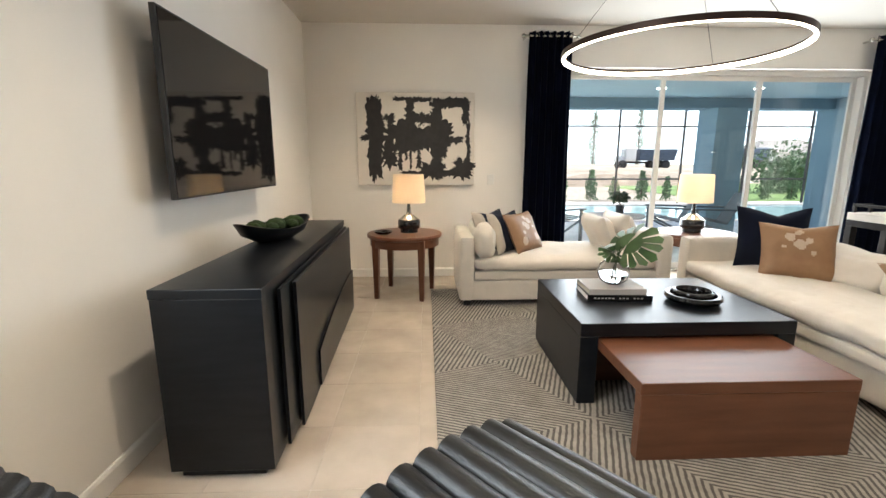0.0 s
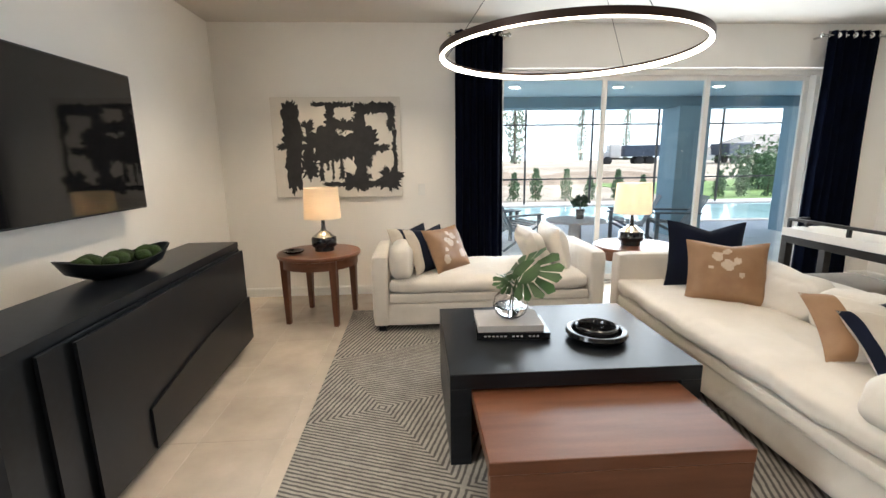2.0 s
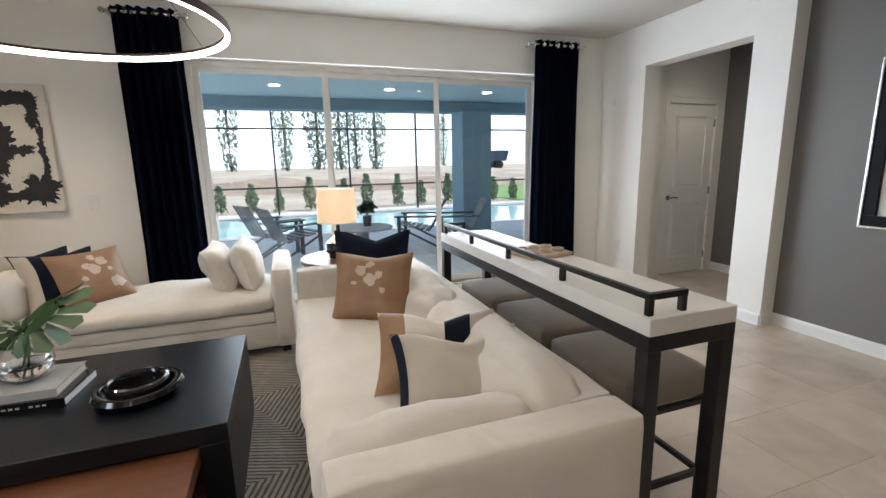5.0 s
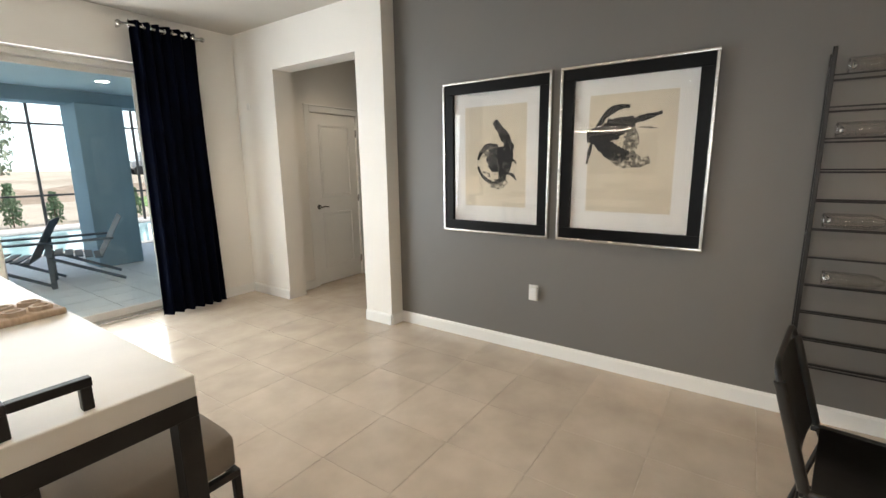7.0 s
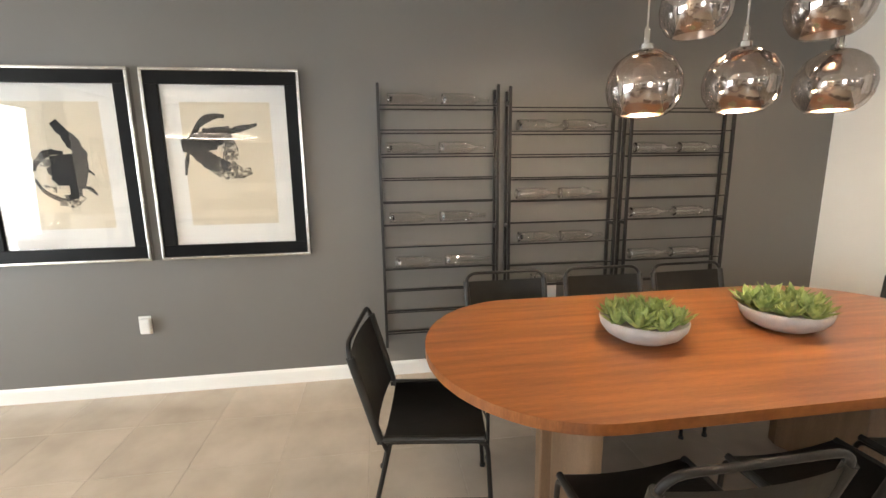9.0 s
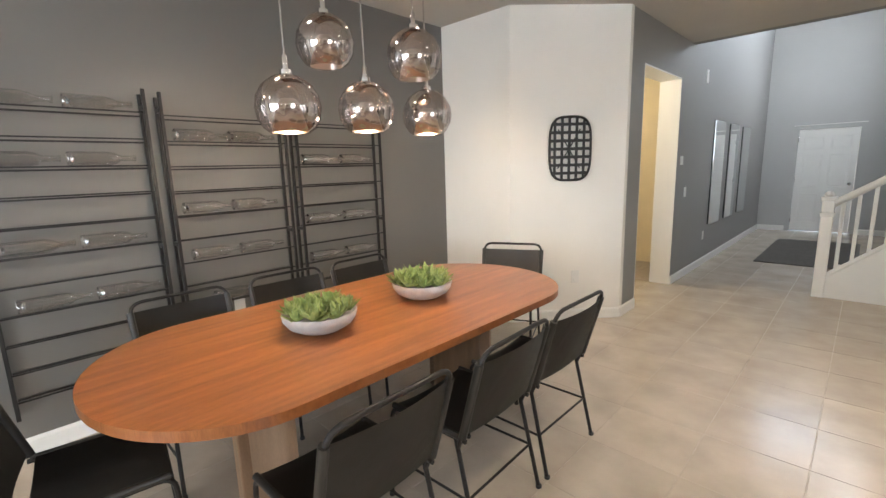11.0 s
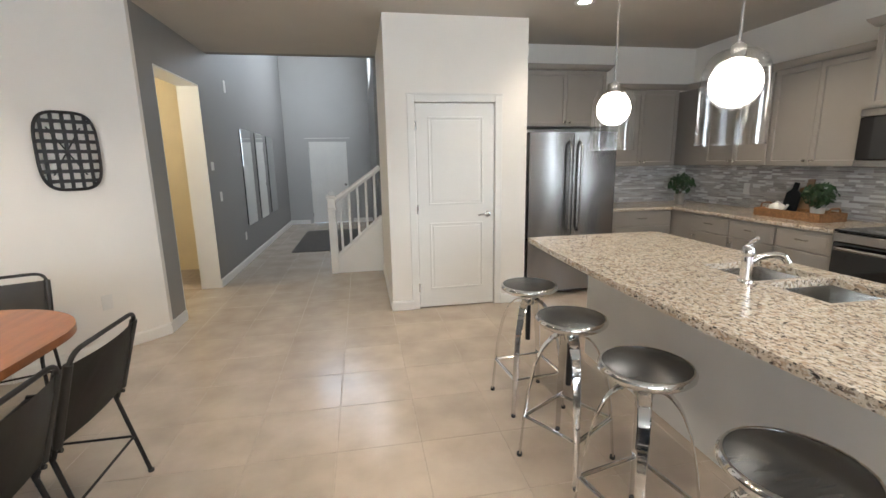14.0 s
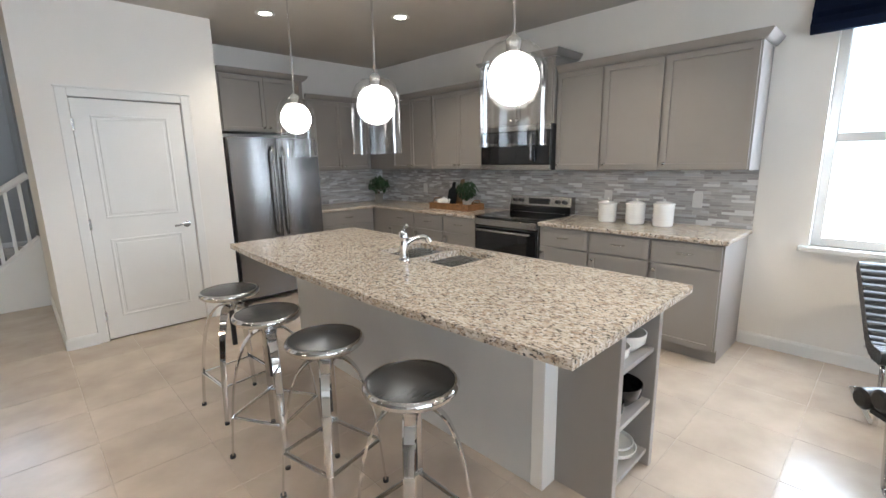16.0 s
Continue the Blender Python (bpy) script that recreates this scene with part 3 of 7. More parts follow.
skirting([(XW, 0.14, XW, YN, 1, 0), (XW, YN, 3.2, YN, 0, -1), (6.88, YN, XP, YN, 0, -1), (XP, 4.865, XP, YN, -1, 0), (XP, 3.40, XP, 3.71, -1, 0), (XP, 3.40, XE, 3.40, 0, -1), (XE, -2.78, XE, 3.39, -1, 0), (XE, -2.78, 7.02, -2.78, 0, 1), (7.02, -2.78, 6.30, -3.56, -0.73, 0.68), (6.302, -3.93, 6.302, -3.56, -1, 0),
          (6.302, -10.8, 6.302, -5.07, -1, 0), (5.84, -10.8, 6.3, -10.8, 0, 1), (4.29, -10.8, 4.78, -10.8, 0, 1), (4.08, -3.71, 4.29, -3.71, 0, 1), (2.90, -3.71, 3.16, -3.71, 0, 1), (4.29, -5.42, 4.29, -3.71, 1, 0), (9.06, 3.25, 9.06, 5.02, -1, 0), (7.88, 5.02, 8.13, 5.02, 0, -1)])

floor_slab = put("floor", box(XW - 0.2, 9.7, -11.0, YN + 0.28, -0.12, -0.0018), GROUT, kind="structure", smooth=False)

# the sliding glass wall
SX0, SX1, SY, SZ = 3.22, 6.86, 5.70, 2.37
win = thing("window_1", (0, 0, 0), kind="structure")
part("window_frame", box(SX0, SX1, SY - 0.05, SY + 0.09, SZ - 0.05, SZ, 0.004, bm=box(SX0, SX0 + 0.05, SY - 0.05, SY + 0.09, 0.0, SZ - 0.05, 0.004, bm=box(SX1 - 0.05, SX1, SY - 0.05, SY + 0.09, 0.0, SZ - 0.05, 0.004))), TRIM, win)
part("window_sill", box(SX0, SX1, SY - 0.06, SY + 0.09, -0.003, 0.03, 0.004), NICKEL, win, "metal floor track")
for i, (a, b) in enumerate([(SX0 + 0.05, 4.46), (4.42, 5.64), (5.60, SX1 - 0.05)]):
    y = SY - 0.03 + 0.035 * i
    bm = box(a, a + 0.055, y, y + 0.03, 0.03, SZ - 0.05, 0.003)
    box(b - 0.055, b, y, y + 0.03, 0.03, SZ - 0.05, 0.003, bm=bm)
    box(a + 0.055, b - 0.055, y, y + 0.03, SZ - 0.10, SZ - 0.05, 0.003, bm=bm)
    box(a + 0.055, b - 0.055, y, y + 0.03, 0.03, 0.10, 0.003, bm=bm)
    part("sash", bm, TRIM, win)
    pn = part("pane", box(a + 0.055, b - 0.055, y + 0.012, y + 0.018, 0.10, SZ - 0.10), PANE, win)
    pn.visible_shadow = False

# the tall window over the front door
high = thing("window_3", (0, 0, 0), kind="structure")
bm = box(4.62, 4.67, -10.94, -10.86, 4.10, 5.1, 0.004)
box(5.95, 6.0, -10.94, -10.86, 4.10, 5.1, 0.004, bm=bm)
box(4.67, 5.95, -10.94, -10.86, 5.05, 5.1, 0.004, bm=bm)
box(4.67, 5.95, -10.94, -10.86, 4.10, 4.15, 0.004, bm=bm)
box(5.29, 5.33, -10.93, -10.87, 4.15, 5.05, 0.004, bm=bm)
part("window_frame", bm, TRIM, high)
for a, b in ((4.67, 5.29), (5.33, 5.95)):
    part("pane", box(a, b, -10.905, -10.899, 4.15, 5.05), PANE, high).visible_shadow = False

# the nook window
nook = thing("window_2", (0, 0, 0), kind="structure")
bm = box(XW - 0.14, XW - 0.06, 0.50, 0.56, 0.84, 2.42, 0.004)
box(XW - 0.14, XW - 0.06, 1.54, 1.60, 0.84, 2.42, 0.004, bm=bm)
box(XW - 0.14, XW - 0.06, 0.56, 1.54, 2.36, 2.42, 0.004, bm=bm)
box(XW - 0.14, XW - 0.06, 0.56, 1.54, 0.84, 0.90, 0.004, bm=bm)
box(XW - 0.13, XW - 0.07, 0.56, 1.54, 1.57, 1.63, 0.004, bm=bm)
part("window_frame", bm, TRIM, nook)
part("window_sill", box(XW - 0.06, XW + 0.05, 0.44, 1.66, 0.80, 0.84, 0.008), TRIM, nook)
for c, d in ((0.90, 1.57), (1.63, 2.36)):
    pn = part("pane", box(XW - 0.105, XW - 0.099, 0.56, 1.54, c, d), PANE, nook)
    pn.visible_shadow = False


def panel_door(name, width, height, panels, knob_x, m, handle="lever", thick=0.04):
    """A white door leaf in the xz plane that faces +y, hinged at x = 0, with recessed panels and casing."""
    d = thing(name, (0, 0, 0), kind="structure")
    d.matrix_world = m
    bm = box(0.004, width - 0.004, -thick, 0, 0.012, height - 0.004, 0.003)
    part("leaf", bm, TRIM, d)
    for x0, x1, z0, z1 in panels:
        bm = bm_new()
        rails = [(x0, x1, z0, z0 + 0.018), (x0, x1, z1 - 0.018, z1), (x0, x0 + 0.018, z0 + 0.018, z1 - 0.018), (x1 - 0.018, x1, z0 + 0.018, z1 - 0.018)]
        for a, b, c, e in rails:
            box(a, b, 0.0, 0.010, c, e, 0.004, bm=bm)
        box(x0 + 0.035, x1 - 0.035, 0.0, 0.006, z0 + 0.035, z1 - 0.035, 0.004, bm=bm)
        part("panel", bm, TRIM, d)
    bm = bm_new()
    for a, b, c, e in ((-0.075, -0.004, 0, height + 0.07), (width + 0.004, width + 0.075, 0, height + 0.07), (-0.004, width + 0.004, height + 0.004, height + 0.07)):
        box(a, b, 0.0, 0.016, c, e, 0.005, bm=bm)
    box(-0.082, width + 0.082, 0.0, 0.024, height + 0.07, height + 0.085, 0.004, bm=bm)
    part("casing", bm, TRIM, d)
    s = 1 if knob_x < width / 2 else -1
    bm = lathe([(0, 0), (0.03, 0), (0.03, 0.008), (0.012, 0.012), (0.012, 0.05), (0, 0.05)], 20)
    moved(bm, pose(knob_x, 0, 0.95, -90, 0, 0))
    if handle == "lever":
        tube([(knob_x, 0.045, 0.95), (knob_x + s * 0.05, 0.05, 0.955), (knob_x + s * 0.11, 0.045, 0.945)], 0.009, 8, bm)
    else:
        bmesh.ops.create_uvsphere(bm, u_segments=16, v_segments=10, radius=0.028, matrix=Matrix.Translation((knob_x, 0.055, 0.95)))
    part("door_handle", bm, NICKEL, d)
    hx = width - 0.0 if knob_x < width / 2 else 0.0
    for z in (0.22, 1.02, 1.82):
        part("hinge", box(hx - 0.012, hx + 0.012, -0.002, 0.012, z - 0.045, z + 0.045, 0.002), NICKEL, d)
    return d


two = lambda w: [(0.12, w - 0.12, 1.06, 1.90), (0.12, w - 0.12, 0.20, 0.88)]
# turned to face north: x runs from east to west in the leaf's own axes for a leaf that faces the other way
panel_door("door_1", 0.785, 2.03, two(0.785), 0.07, pose(3.23, -3.72, 0, 0, 0, 0))
panel_door("door_2", 0.71, 2.03, two(0.71), 0.645, pose(8.92, 5.03, 0, 0, 0, 180))
six = [(0.10, 0.40, 1.62, 1.86), (0.50, 0.80, 1.62, 1.86), (0.10, 0.40, 0.88, 1.52), (0.50, 0.80, 0.88, 1.52), (0.10, 0.40, 0.18, 0.76), (0.50, 0.80, 0.18, 0.76)]
panel_door("door_3", 0.90, 2.0, six, 0.07, pose(4.86, -10.82, 0, 0, 0, 0), handle="knob")

# stairs beyond the hall
for i in range(8):
    x1 = 4.86 - 0.27 * i
    put("stair_step", box(x1 - 0.30, x1, -6.5, -5.50, 0.18 * i, 0.18 * (i + 1), 0.008), TRIM, kind="structure")
stair_side = put("stair_stringer", prism([(0, 0), (0, 0.16), (-0.66, 0.74), (-0.66, 0)], -5.50, -5.46), TRIM, kind="structure", smooth=False)
me = stair_side.data
for v in me.vertices:
    v.co = (4.95 + v.co.x, v.co.z, v.co.y)
rail = thing("stair_railing", (4.95, -5.48, 0), label="white painted stair railing with square balusters and newel post", category="railing")
bm = box(-0.05, 0.05, -0.05, 0.05, 0, 1.02, 0.005)
box(-0.065, 0.065, -0.065, 0.065, 1.02, 1.06, 0.008, bm=bm)
box(-0.06, 0.06, -0.06, 0.06, 0.86, 0.90, 0.006, bm=bm)
bmesh.ops.create_uvsphere(bm, u_segments=12, v_segments=8, radius=0.04, matrix=Matrix.Translation((0, 0, 1.08)))
part("newel_post", bm, TRIM, rail)
part("handrail", tube([(-0.03, 0, 0.98), (-0.66, 0, 1.42)], 0.035, 8), TRIM, rail)
part("bottom_rail", tube([(-0.03, 0, 0.22), (-0.66, 0, 0.76)], 0.028, 6), TRIM, rail)
for k in range(1, 6):
    x = -0.115 * k
    part("baluster", box(x - 0.016, x + 0.016, -0.016, 0.016, 0.2 - x * 0.84, 0.97 - x * 0.70, 0.003), TRIM, rail)

# ---- recessed lamps ----


def downlight(x, y, power, lit=True):
    d = thing("recessed_light", (x, y, CZ), label="round white recessed ceiling downlight, lit", category="ceiling light", group="recessed ceiling lights")
    part("trim_ring", lathe([(0.052, -0.001), (0.085, -0.002), (0.088, -0.006), (0.075, -0.010), (0.055, -0.008), (0.052, -0.001)], 24), WHITEPLASTIC, d)
    part("lens", lathe([(0, -0.004), (0.052, -0.004)], 24), CAN, d, "glowing warm lens")
    lamp("downlight_lamp", "SPOT", (x, y, CZ - 0.03), power, (1.0, 0.83, 0.62), aim=(x, y, 0), size=0.05, angle=radians(125))


# (4.7, -1.5) and (8.45, 4.2) are unseen cans added as fill
for x, y, p in ((1.7, 4.3, 66), (1.7, 1.9, 62), (4.4, 4.4, 24), (6.4, 4.4, 28), (4.4, 1.7, 17), (6.6, 1.9, 27), (2.59, -3.22, 30), (1.62, -2.52, 30), (1.62, -0.6, 30), (2.9, 0.9, 27), (4.7, -1.5, 40), (6.9, -0.3, 24), (6.9, -1.7, 22), (8.45, 4.2, 22)):
    downlight(x, y, p)

# ---- living room ----
# rug
put("rug", box(1.72, 5.0, 1.35, 4.92, 0.0, 0.014, 0.004), RUG, "dark and ivory wool area rug with a nested line pattern", "rug")

# sideboard under the television
side = thing("sideboard", (0.585, 2.10, 0), label="black wooden sideboard with bowed layered front panels", category="sideboard")
SL = 2.14


def bow(y, off=0.0):
    u = y / SL
    return 0.435 - 0.02 * math.sin(math.pi * min(1, max(0, u))) - 0.065 * u * abs(u) + off


body = [(0, 0)] + [(bow(SL * i / 20), SL * i / 20) for i in range(21)] + [(0, SL)]
part("body", prism(body, 0.04, 0.80, 0.002), BLACKWOOD, side)
part("top", prism([(-0.002, -0.003)] + [(bow(SL * i / 20, 0.003), -0.003 + (SL + 0.006) * i / 20) for i in range(21)] + [(-0.002, SL + 0.003)], 0.80, 0.842, 0.003), BLACKWOOD, side)
part("plinth", prism([(0.03, 0.03)] + [(bow(SL * i / 20, -0.05), 0.03 + (SL - 0.06) * i / 20) for i in range(21)] + [(0.03, SL - 0.03)], 0.0, 0.04), BLACKWOOD, side)
for y0, off, z1 in ((0.16, 0.028, 0.795), (0.31, 0.056, 0.785)):
    ys = [y0 + (SL - 0.06 - y0) * i / 18 for i in range(19)]
    poly = [(bow(y, off), y) for y in ys] + [(bow(y, off - 0.015), y) for y in reversed(ys)]
    part("front_panel", prism(poly, 0.05, z1, 0.002), BLACKWOOD, side)
# the low drawer front with its slanting upper edge
bm = bm_new()
ys = [0.68 + (SL - 0.73) * i / 14 for i in range(15)]
for o in (0.058, 0.070):
    for i, y in enumerate(ys):
        bm.verts.new((bow(y, o), y, 0.07))
        bm.verts.new((bow(y, o), y, 0.28 + 0.13 * math.sin(min(1, (y - 0.68) / 1.2) * math.pi / 2)))
bm.verts.ensure_lookup_table()
n = len(ys)
for i in range(n - 1):
    for k, fl in ((0, 1), (2 * n, -1)):
        f = [bm.verts[k + 2 * i], bm.verts[k + 2 * i + 2], bm.verts[k + 2 * i + 3], bm.verts[k + 2 * i + 1]]
        bm.faces.new(f[::fl])
    bm.faces.new([bm.verts[2 * i + 1], bm.verts[2 * i + 3], bm.verts[2 * n + 2 * i + 3], bm.verts[2 * n + 2 * i + 1]])
bm.faces.new([bm.verts[0], bm.verts[1], bm.verts[2 * n + 1], bm.verts[2 * n]])
part("drawer_front", bm, BLACKWOOD, side)

# moss bowl
bowl = thing("moss_bowl", (0.70, 3.25, 0.842), 66, label="long black wooden bowl with green moss balls on the sideboard", category="bowl")
bm = lathe([(0, 0), (0.10, 0), (0.19, 0.035), (0.225, 0.075), (0.215, 0.078), (0.17, 0.045), (0.0, 0.03)], 32)
for v in bm.verts:
    v.co.x *= 1.22
    v.co.y *= 0.58
    v.co.z += 0.05 * (v.co.x / 0.27) ** 2 * (v.co.z / 0.078)
part("dish", bm, BLACKWOOD, bowl)
for k in range(7):
    bm = bm_new()
    bmesh.ops.create_icosphere(bm, subdivisions=3, radius=0.05 + 0.012 * math.sin(k * 2.3))
    for v in bm.verts:
        v.co *= 1 + 0.12 * noise.noise(v.co * 40 + Vector((k, 0, 0)))
        v.co.z *= 0.75
    moved(bm, Matrix.Translation((-0.165 + 0.055 * k, 0.035 * math.sin(k * 2.1), 0.082)))
    part("moss_ball", bm, MOSS, bowl)

bowl.scale = (1.1, 1.1, 1.1)

# television
tv = thing("television", (0.36, 3.222, 1.583), label="large flat black television mounted on the white wall", category="television")
part("cabinet", box(0.118, 0.145, -0.700, 0.700, -0.428, 0.428, 0.002), INK, tv)
part("screen", box(0.1455, 0.149, -0.691, 0.691, -0.417, 0.419, 0.001), SCREEN, tv, "dark glossy screen")
part("wall_mount", box(0.0, 0.118, -0.20, 0.20, -0.15, 0.15, 0.004), PLASTIC, tv)

# abstract canvas
art = thing("abstract_painting", (1.565, YN, 1.585), label="unframed white canvas with bold black abstract brush strokes", category="painting")
part("canvas", box(-0.655, 0.655, -0.042, 0.0, -0.505, 0.505, 0.004), CANVAS, art)


def blotch(cx, cz, w, h, seed, y, rough=0.18, n=120):
    """A ragged patch of paint in the xz plane."""
    pts = []
    for i in range(n):
        a = 2 * math.pi * i / n
        c, s = math.cos(a), math.sin(a)
        k = 1 / max(abs(c), abs(s)) ** 0.8
        o = rough * min(w, h) * (0.5 * noise.noise((c * 2.2 + seed, s * 2.2, seed * 1.7)) + 0.35 * noise.noise((c * 9 + seed, s * 9, seed))) + 0.022 * noise.noise((c * 24 + seed, s * 24, seed)) + 0.012 * noise.noise((c * 60 + seed, s * 60, seed))
        pts.append((cx + c * (k * w / 2 + o), cz + s * (k * h / 2 + o)))
    bm = bm_new()
    lo = [bm.verts.new((x, y, z)) for x, z in pts]
    hi = [bm.verts.new((x, y - 0.0012, z)) for x, z in pts]
    bm.faces.new(hi)
    for i in range(n):
        bm.faces.new((lo[i], lo[(i + 1) % n], hi[(i + 1) % n], hi[i]))
    return bm


random.seed(5)
STROKES = [(-0.454, 0.016, 0.17, 0.90), (0.004, 0.03, 0.80, 0.27), (-0.557, 0.015, 0.10, 0.075), (-0.31, 0.20, 0.13, 0.14), (-0.065, 0.24, 0.10, 0.40), (-0.031, 0.43, 0.42, 0.05), (0.232, 0.0, 0.14, 0.86), (0.087, 0.22, 0.20, 0.13), (0.384, 0.395, 0.42, 0.10), (0.558, 0.31, 0.09, 0.27), (0.41, 0.0, 0.24, 0.08), (0.515, -0.31, 0.22, 0.22), (0.588, -0.06, 0.045, 0.50), (0.114, -0.37, 0.56, 0.06), (0.184, -0.34, 0.24, 0.17), (-0.297, -0.19, 0.16, 0.22), (-0.178, -0.21, 0.045, 0.26), (-0.11, -0.14, 0.03, 0.18), (-0.061, -0.19, 0.025, 0.28), (0.035, -0.20, 0.055, 0.24), (0.30, -0.15, 0.10, 0.34), (0.40, -0.38, 0.30, 0.06)]
for i, (x, z, w, h) in enumerate(STROKES):
    part("brush_stroke", blotch(x, z, w, h, i * 3.1, -0.0425 - 0.0001 * i, 0.7), INK, art)
for i, (x, z, w, h) in enumerate([(0.10, 0.335, 0.17, 0.07), (0.02, 0.17, 0.05, 0.025), (0.12, 0.165, 0.08, 0.02), (0.085, -0.16, 0.07, 0.09), (0.46, -0.14, 0.19, 0.13), (0.36, -0.24, 0.15, 0.09), (-0.33, 0.165, 0.03, 0.09), (-0.24, -0.02, 0.012, 0.05)]):
    part("pale_stroke", blotch(x, z, w, h, i * 5.7 + 50, -0.0448 - 0.0001 * i, 0.8), CANVAS, art)


def round_table(at, rz, label):
    t = thing("side_table", at, rz, label=label, category="side table", group="round walnut side tables")
    part("top", lathe([(0, 0.565), (0.355, 0.565), (0.372, 0.570), (0.375, 0.58), (0.375, 0.595), (0.368, 0.602), (0, 0.604)], 56), WALNUT, t)
    part("apron", lathe([(0.33, 0.49), (0.345, 0.49), (0.345, 0.565), (0.33, 0.565)], 56), WALNUT, t)
    for k in range(4):
        a = math.pi / 4 + k * math.pi / 2
        x, y = 0.325 * math.cos(a), 0.325 * math.sin(a)
        b = 0.034
        bm = bm_new()
        lo = [bm.verts.new((x + dx * 0.021, y + dy * 0.021, 0)) for dx, dy in ((-1, -1), (1, -1), (1, 1), (-1, 1))]
        hi = [bm.verts.new((x * 0.99 + dx * b, y * 0.99 + dy * b, 0.566)) for dx, dy in ((-1, -1), (1, -1), (1, 1), (-1, 1))]
        bm.faces.new(hi)
        bm.faces.new(lo[::-1])
        for i in range(4):
            bm.faces.new((lo[i], lo[(i + 1) % 4], hi[(i + 1) % 4], hi[i]))
        bmesh.ops.bevel(bm, geom=bm.edges[:], offset=0.004, segments=1, affect="EDGES")
        part("leg", bm, WALNUT_Z, t)
    t.scale = (1, 1, 1.06)
    return t


round_table((1.455, 4.82, 0), -13, "round walnut side table with four tapered legs beside the daybed")
round_table((4.42, 4.76, 0.0), 10, "round walnut side table behind the sofa, near the glass doors")


def table_lamp(at, power):
    t = thing("table_lamp", at, label="table lamp with black ceramic base and lit cream linen drum shade", category="table lamp", group="pair of table lamps")
    part("base", lathe([(0, 0), (0.088, 0), (0.088, 0.034), (0.104, 0.036), (0.112, 0.045), (0.112, 0.108), (0.102, 0.118), (0, 0.118)], 40), BLACKCER, t)
    part("shoulder", lathe([(0.100, 0.118), (0.055, 0.150), (0.032, 0.165), (0.0, 0.165)], 40), NICKEL, t, "bronzed metal shoulder")
    part("neck", lathe([(0.030, 0.165), (0.022, 0.175), (0.016, 0.25), (0.016, 0.30), (0, 0.30)], 24), BLACKCER, t)
    part("bulb", lathe([(0, 0.34), (0.026, 0.36), (0.032, 0.40), (0.02, 0.43), (0, 0.44)], 16), BULB, t)
    part("shade", lathe([(0.163, 0.268), (0.166, 0.268), (0.152, 0.515), (0.149, 0.515), (0.163, 0.268)], 48), SHADE, t, "cream linen drum shade, lit from within")
    t.scale = (1, 1, 1.12)
    lamp("table_lamp_light", "POINT", (at[0], at[1], at[2] + 0.45), power, (1.0, 0.72, 0.42), size=0.035)


table_lamp((1.50, 4.84, 0.6405), 24)
table_lamp((4.37, 4.74, 0.6405), 1.6)
put("small_dish", moved(lathe([(0, 0), (0.06, 0), (0.09, 0.022), (0.092, 0.03), (0.085, 0.03), (0.055, 0.012), (0, 0.01)], 28), Matrix.Translation((1.25, 4.72, 0.6405))), BLACKCER, "small shallow black ceramic dish on the side table", "dish")

# daybed
db = thing("daybed", (1.97, 4.33, 0.014), label="ivory linen daybed with two low arms and loose cushions", category="daybed")
part("base", soft(0.02, 1.98, 0.0, 0.84, 0.05, 0.25, 0.025, 8, 0.0, 0.003), LINEN, db)
part("seat_deck", soft(0.14, 1.86, -0.005, 0.83, 0.24, 0.34, 0.03, 8, 0, 0.004, 3), LINEN, db)
for x0, x1, s in ((0.0, 0.15, 1), (1.85, 2.0, 2)):
    part("arm", soft(x0, x1, -0.01, 0.84, 0.045, 0.66, 0.04, 8, 0.006, 0.004, s), LINEN, db)
part("seat_cushion", soft(0.15, 1.85, -0.02, 0.82, 0.33, 0.46, 0.055, 14, 0.022, 0.014, 7), LINEN, db)
part("back_cushion", soft(0.16, 0.34, 0.0, 0.80, 0.44, 0.74, 0.07, 10, 0.03, 0.014, 4), LINEN, db)
for k, rx in ((0, -14), (1, -26)):
    bm = pillow(0.60, 0.40, 0.20, seed=k * 3.3)
    moved(bm, pose(1.72 - 0.16 * k, 0.45, 0.44, rx, 0, 90))
    part("loose_cushion", bm, LINEN, db)
for x in (0.08, 1.92):
    for y in (0.06, 0.78):
        part("foot", box(x - 0.03, x + 0.03, y - 0.03, y + 0.03, 0, 0.05, 0.003), BLACKWOOD, db)


def throw_pillow(label, m, w, h, t, material, band=None, spots=None, seed=0.0, chop=0.0):
    p = thing("throw_pillow", (0, 0, 0), label=label, category="pillow")
    p.matrix_world = m
    part("cover", pillow(w, h, t, 18, seed=seed, chop=chop), material, p)
    for lo, hi, bmat in band if isinstance(band, list) else [band] if band else []:
        bm = pillow(w * 1.006, h * 1.006, t * 1.04, 18, seed=seed, chop=chop)
        bad = [f for k, f in enumerate(bm.faces) if k >= 324 or not lo <= (k // 18 + 0.5) / 18 - 0.5 <= hi]
        bmesh.ops.delete(bm, geom=bad, context="FACES")
        part("band", bm, bmat, p)
    if spots:
        for i, (u, v, r) in enumerate(spots):
            bm = pillow(w * 1.003, h * 1.003, t * 1.02, n=44, seed=seed, chop=chop)
            bad = []
            for f in bm.faces:
                c = f.calc_center_median()
                d = math.hypot(c.x / w - u, c.z / h - v)
                if c.y > 0 or d > r * (1 + 0.5 * noise.noise((c.x * 30, c.z * 30, i))):
                    bad.append(f)
            bmesh.ops.delete(bm, geom=bad, context="FACES")
            if len(bm.faces):
                part("pale_patch", bm, HIDE_SPOT, p)
            else:
                bm.free()
    return p


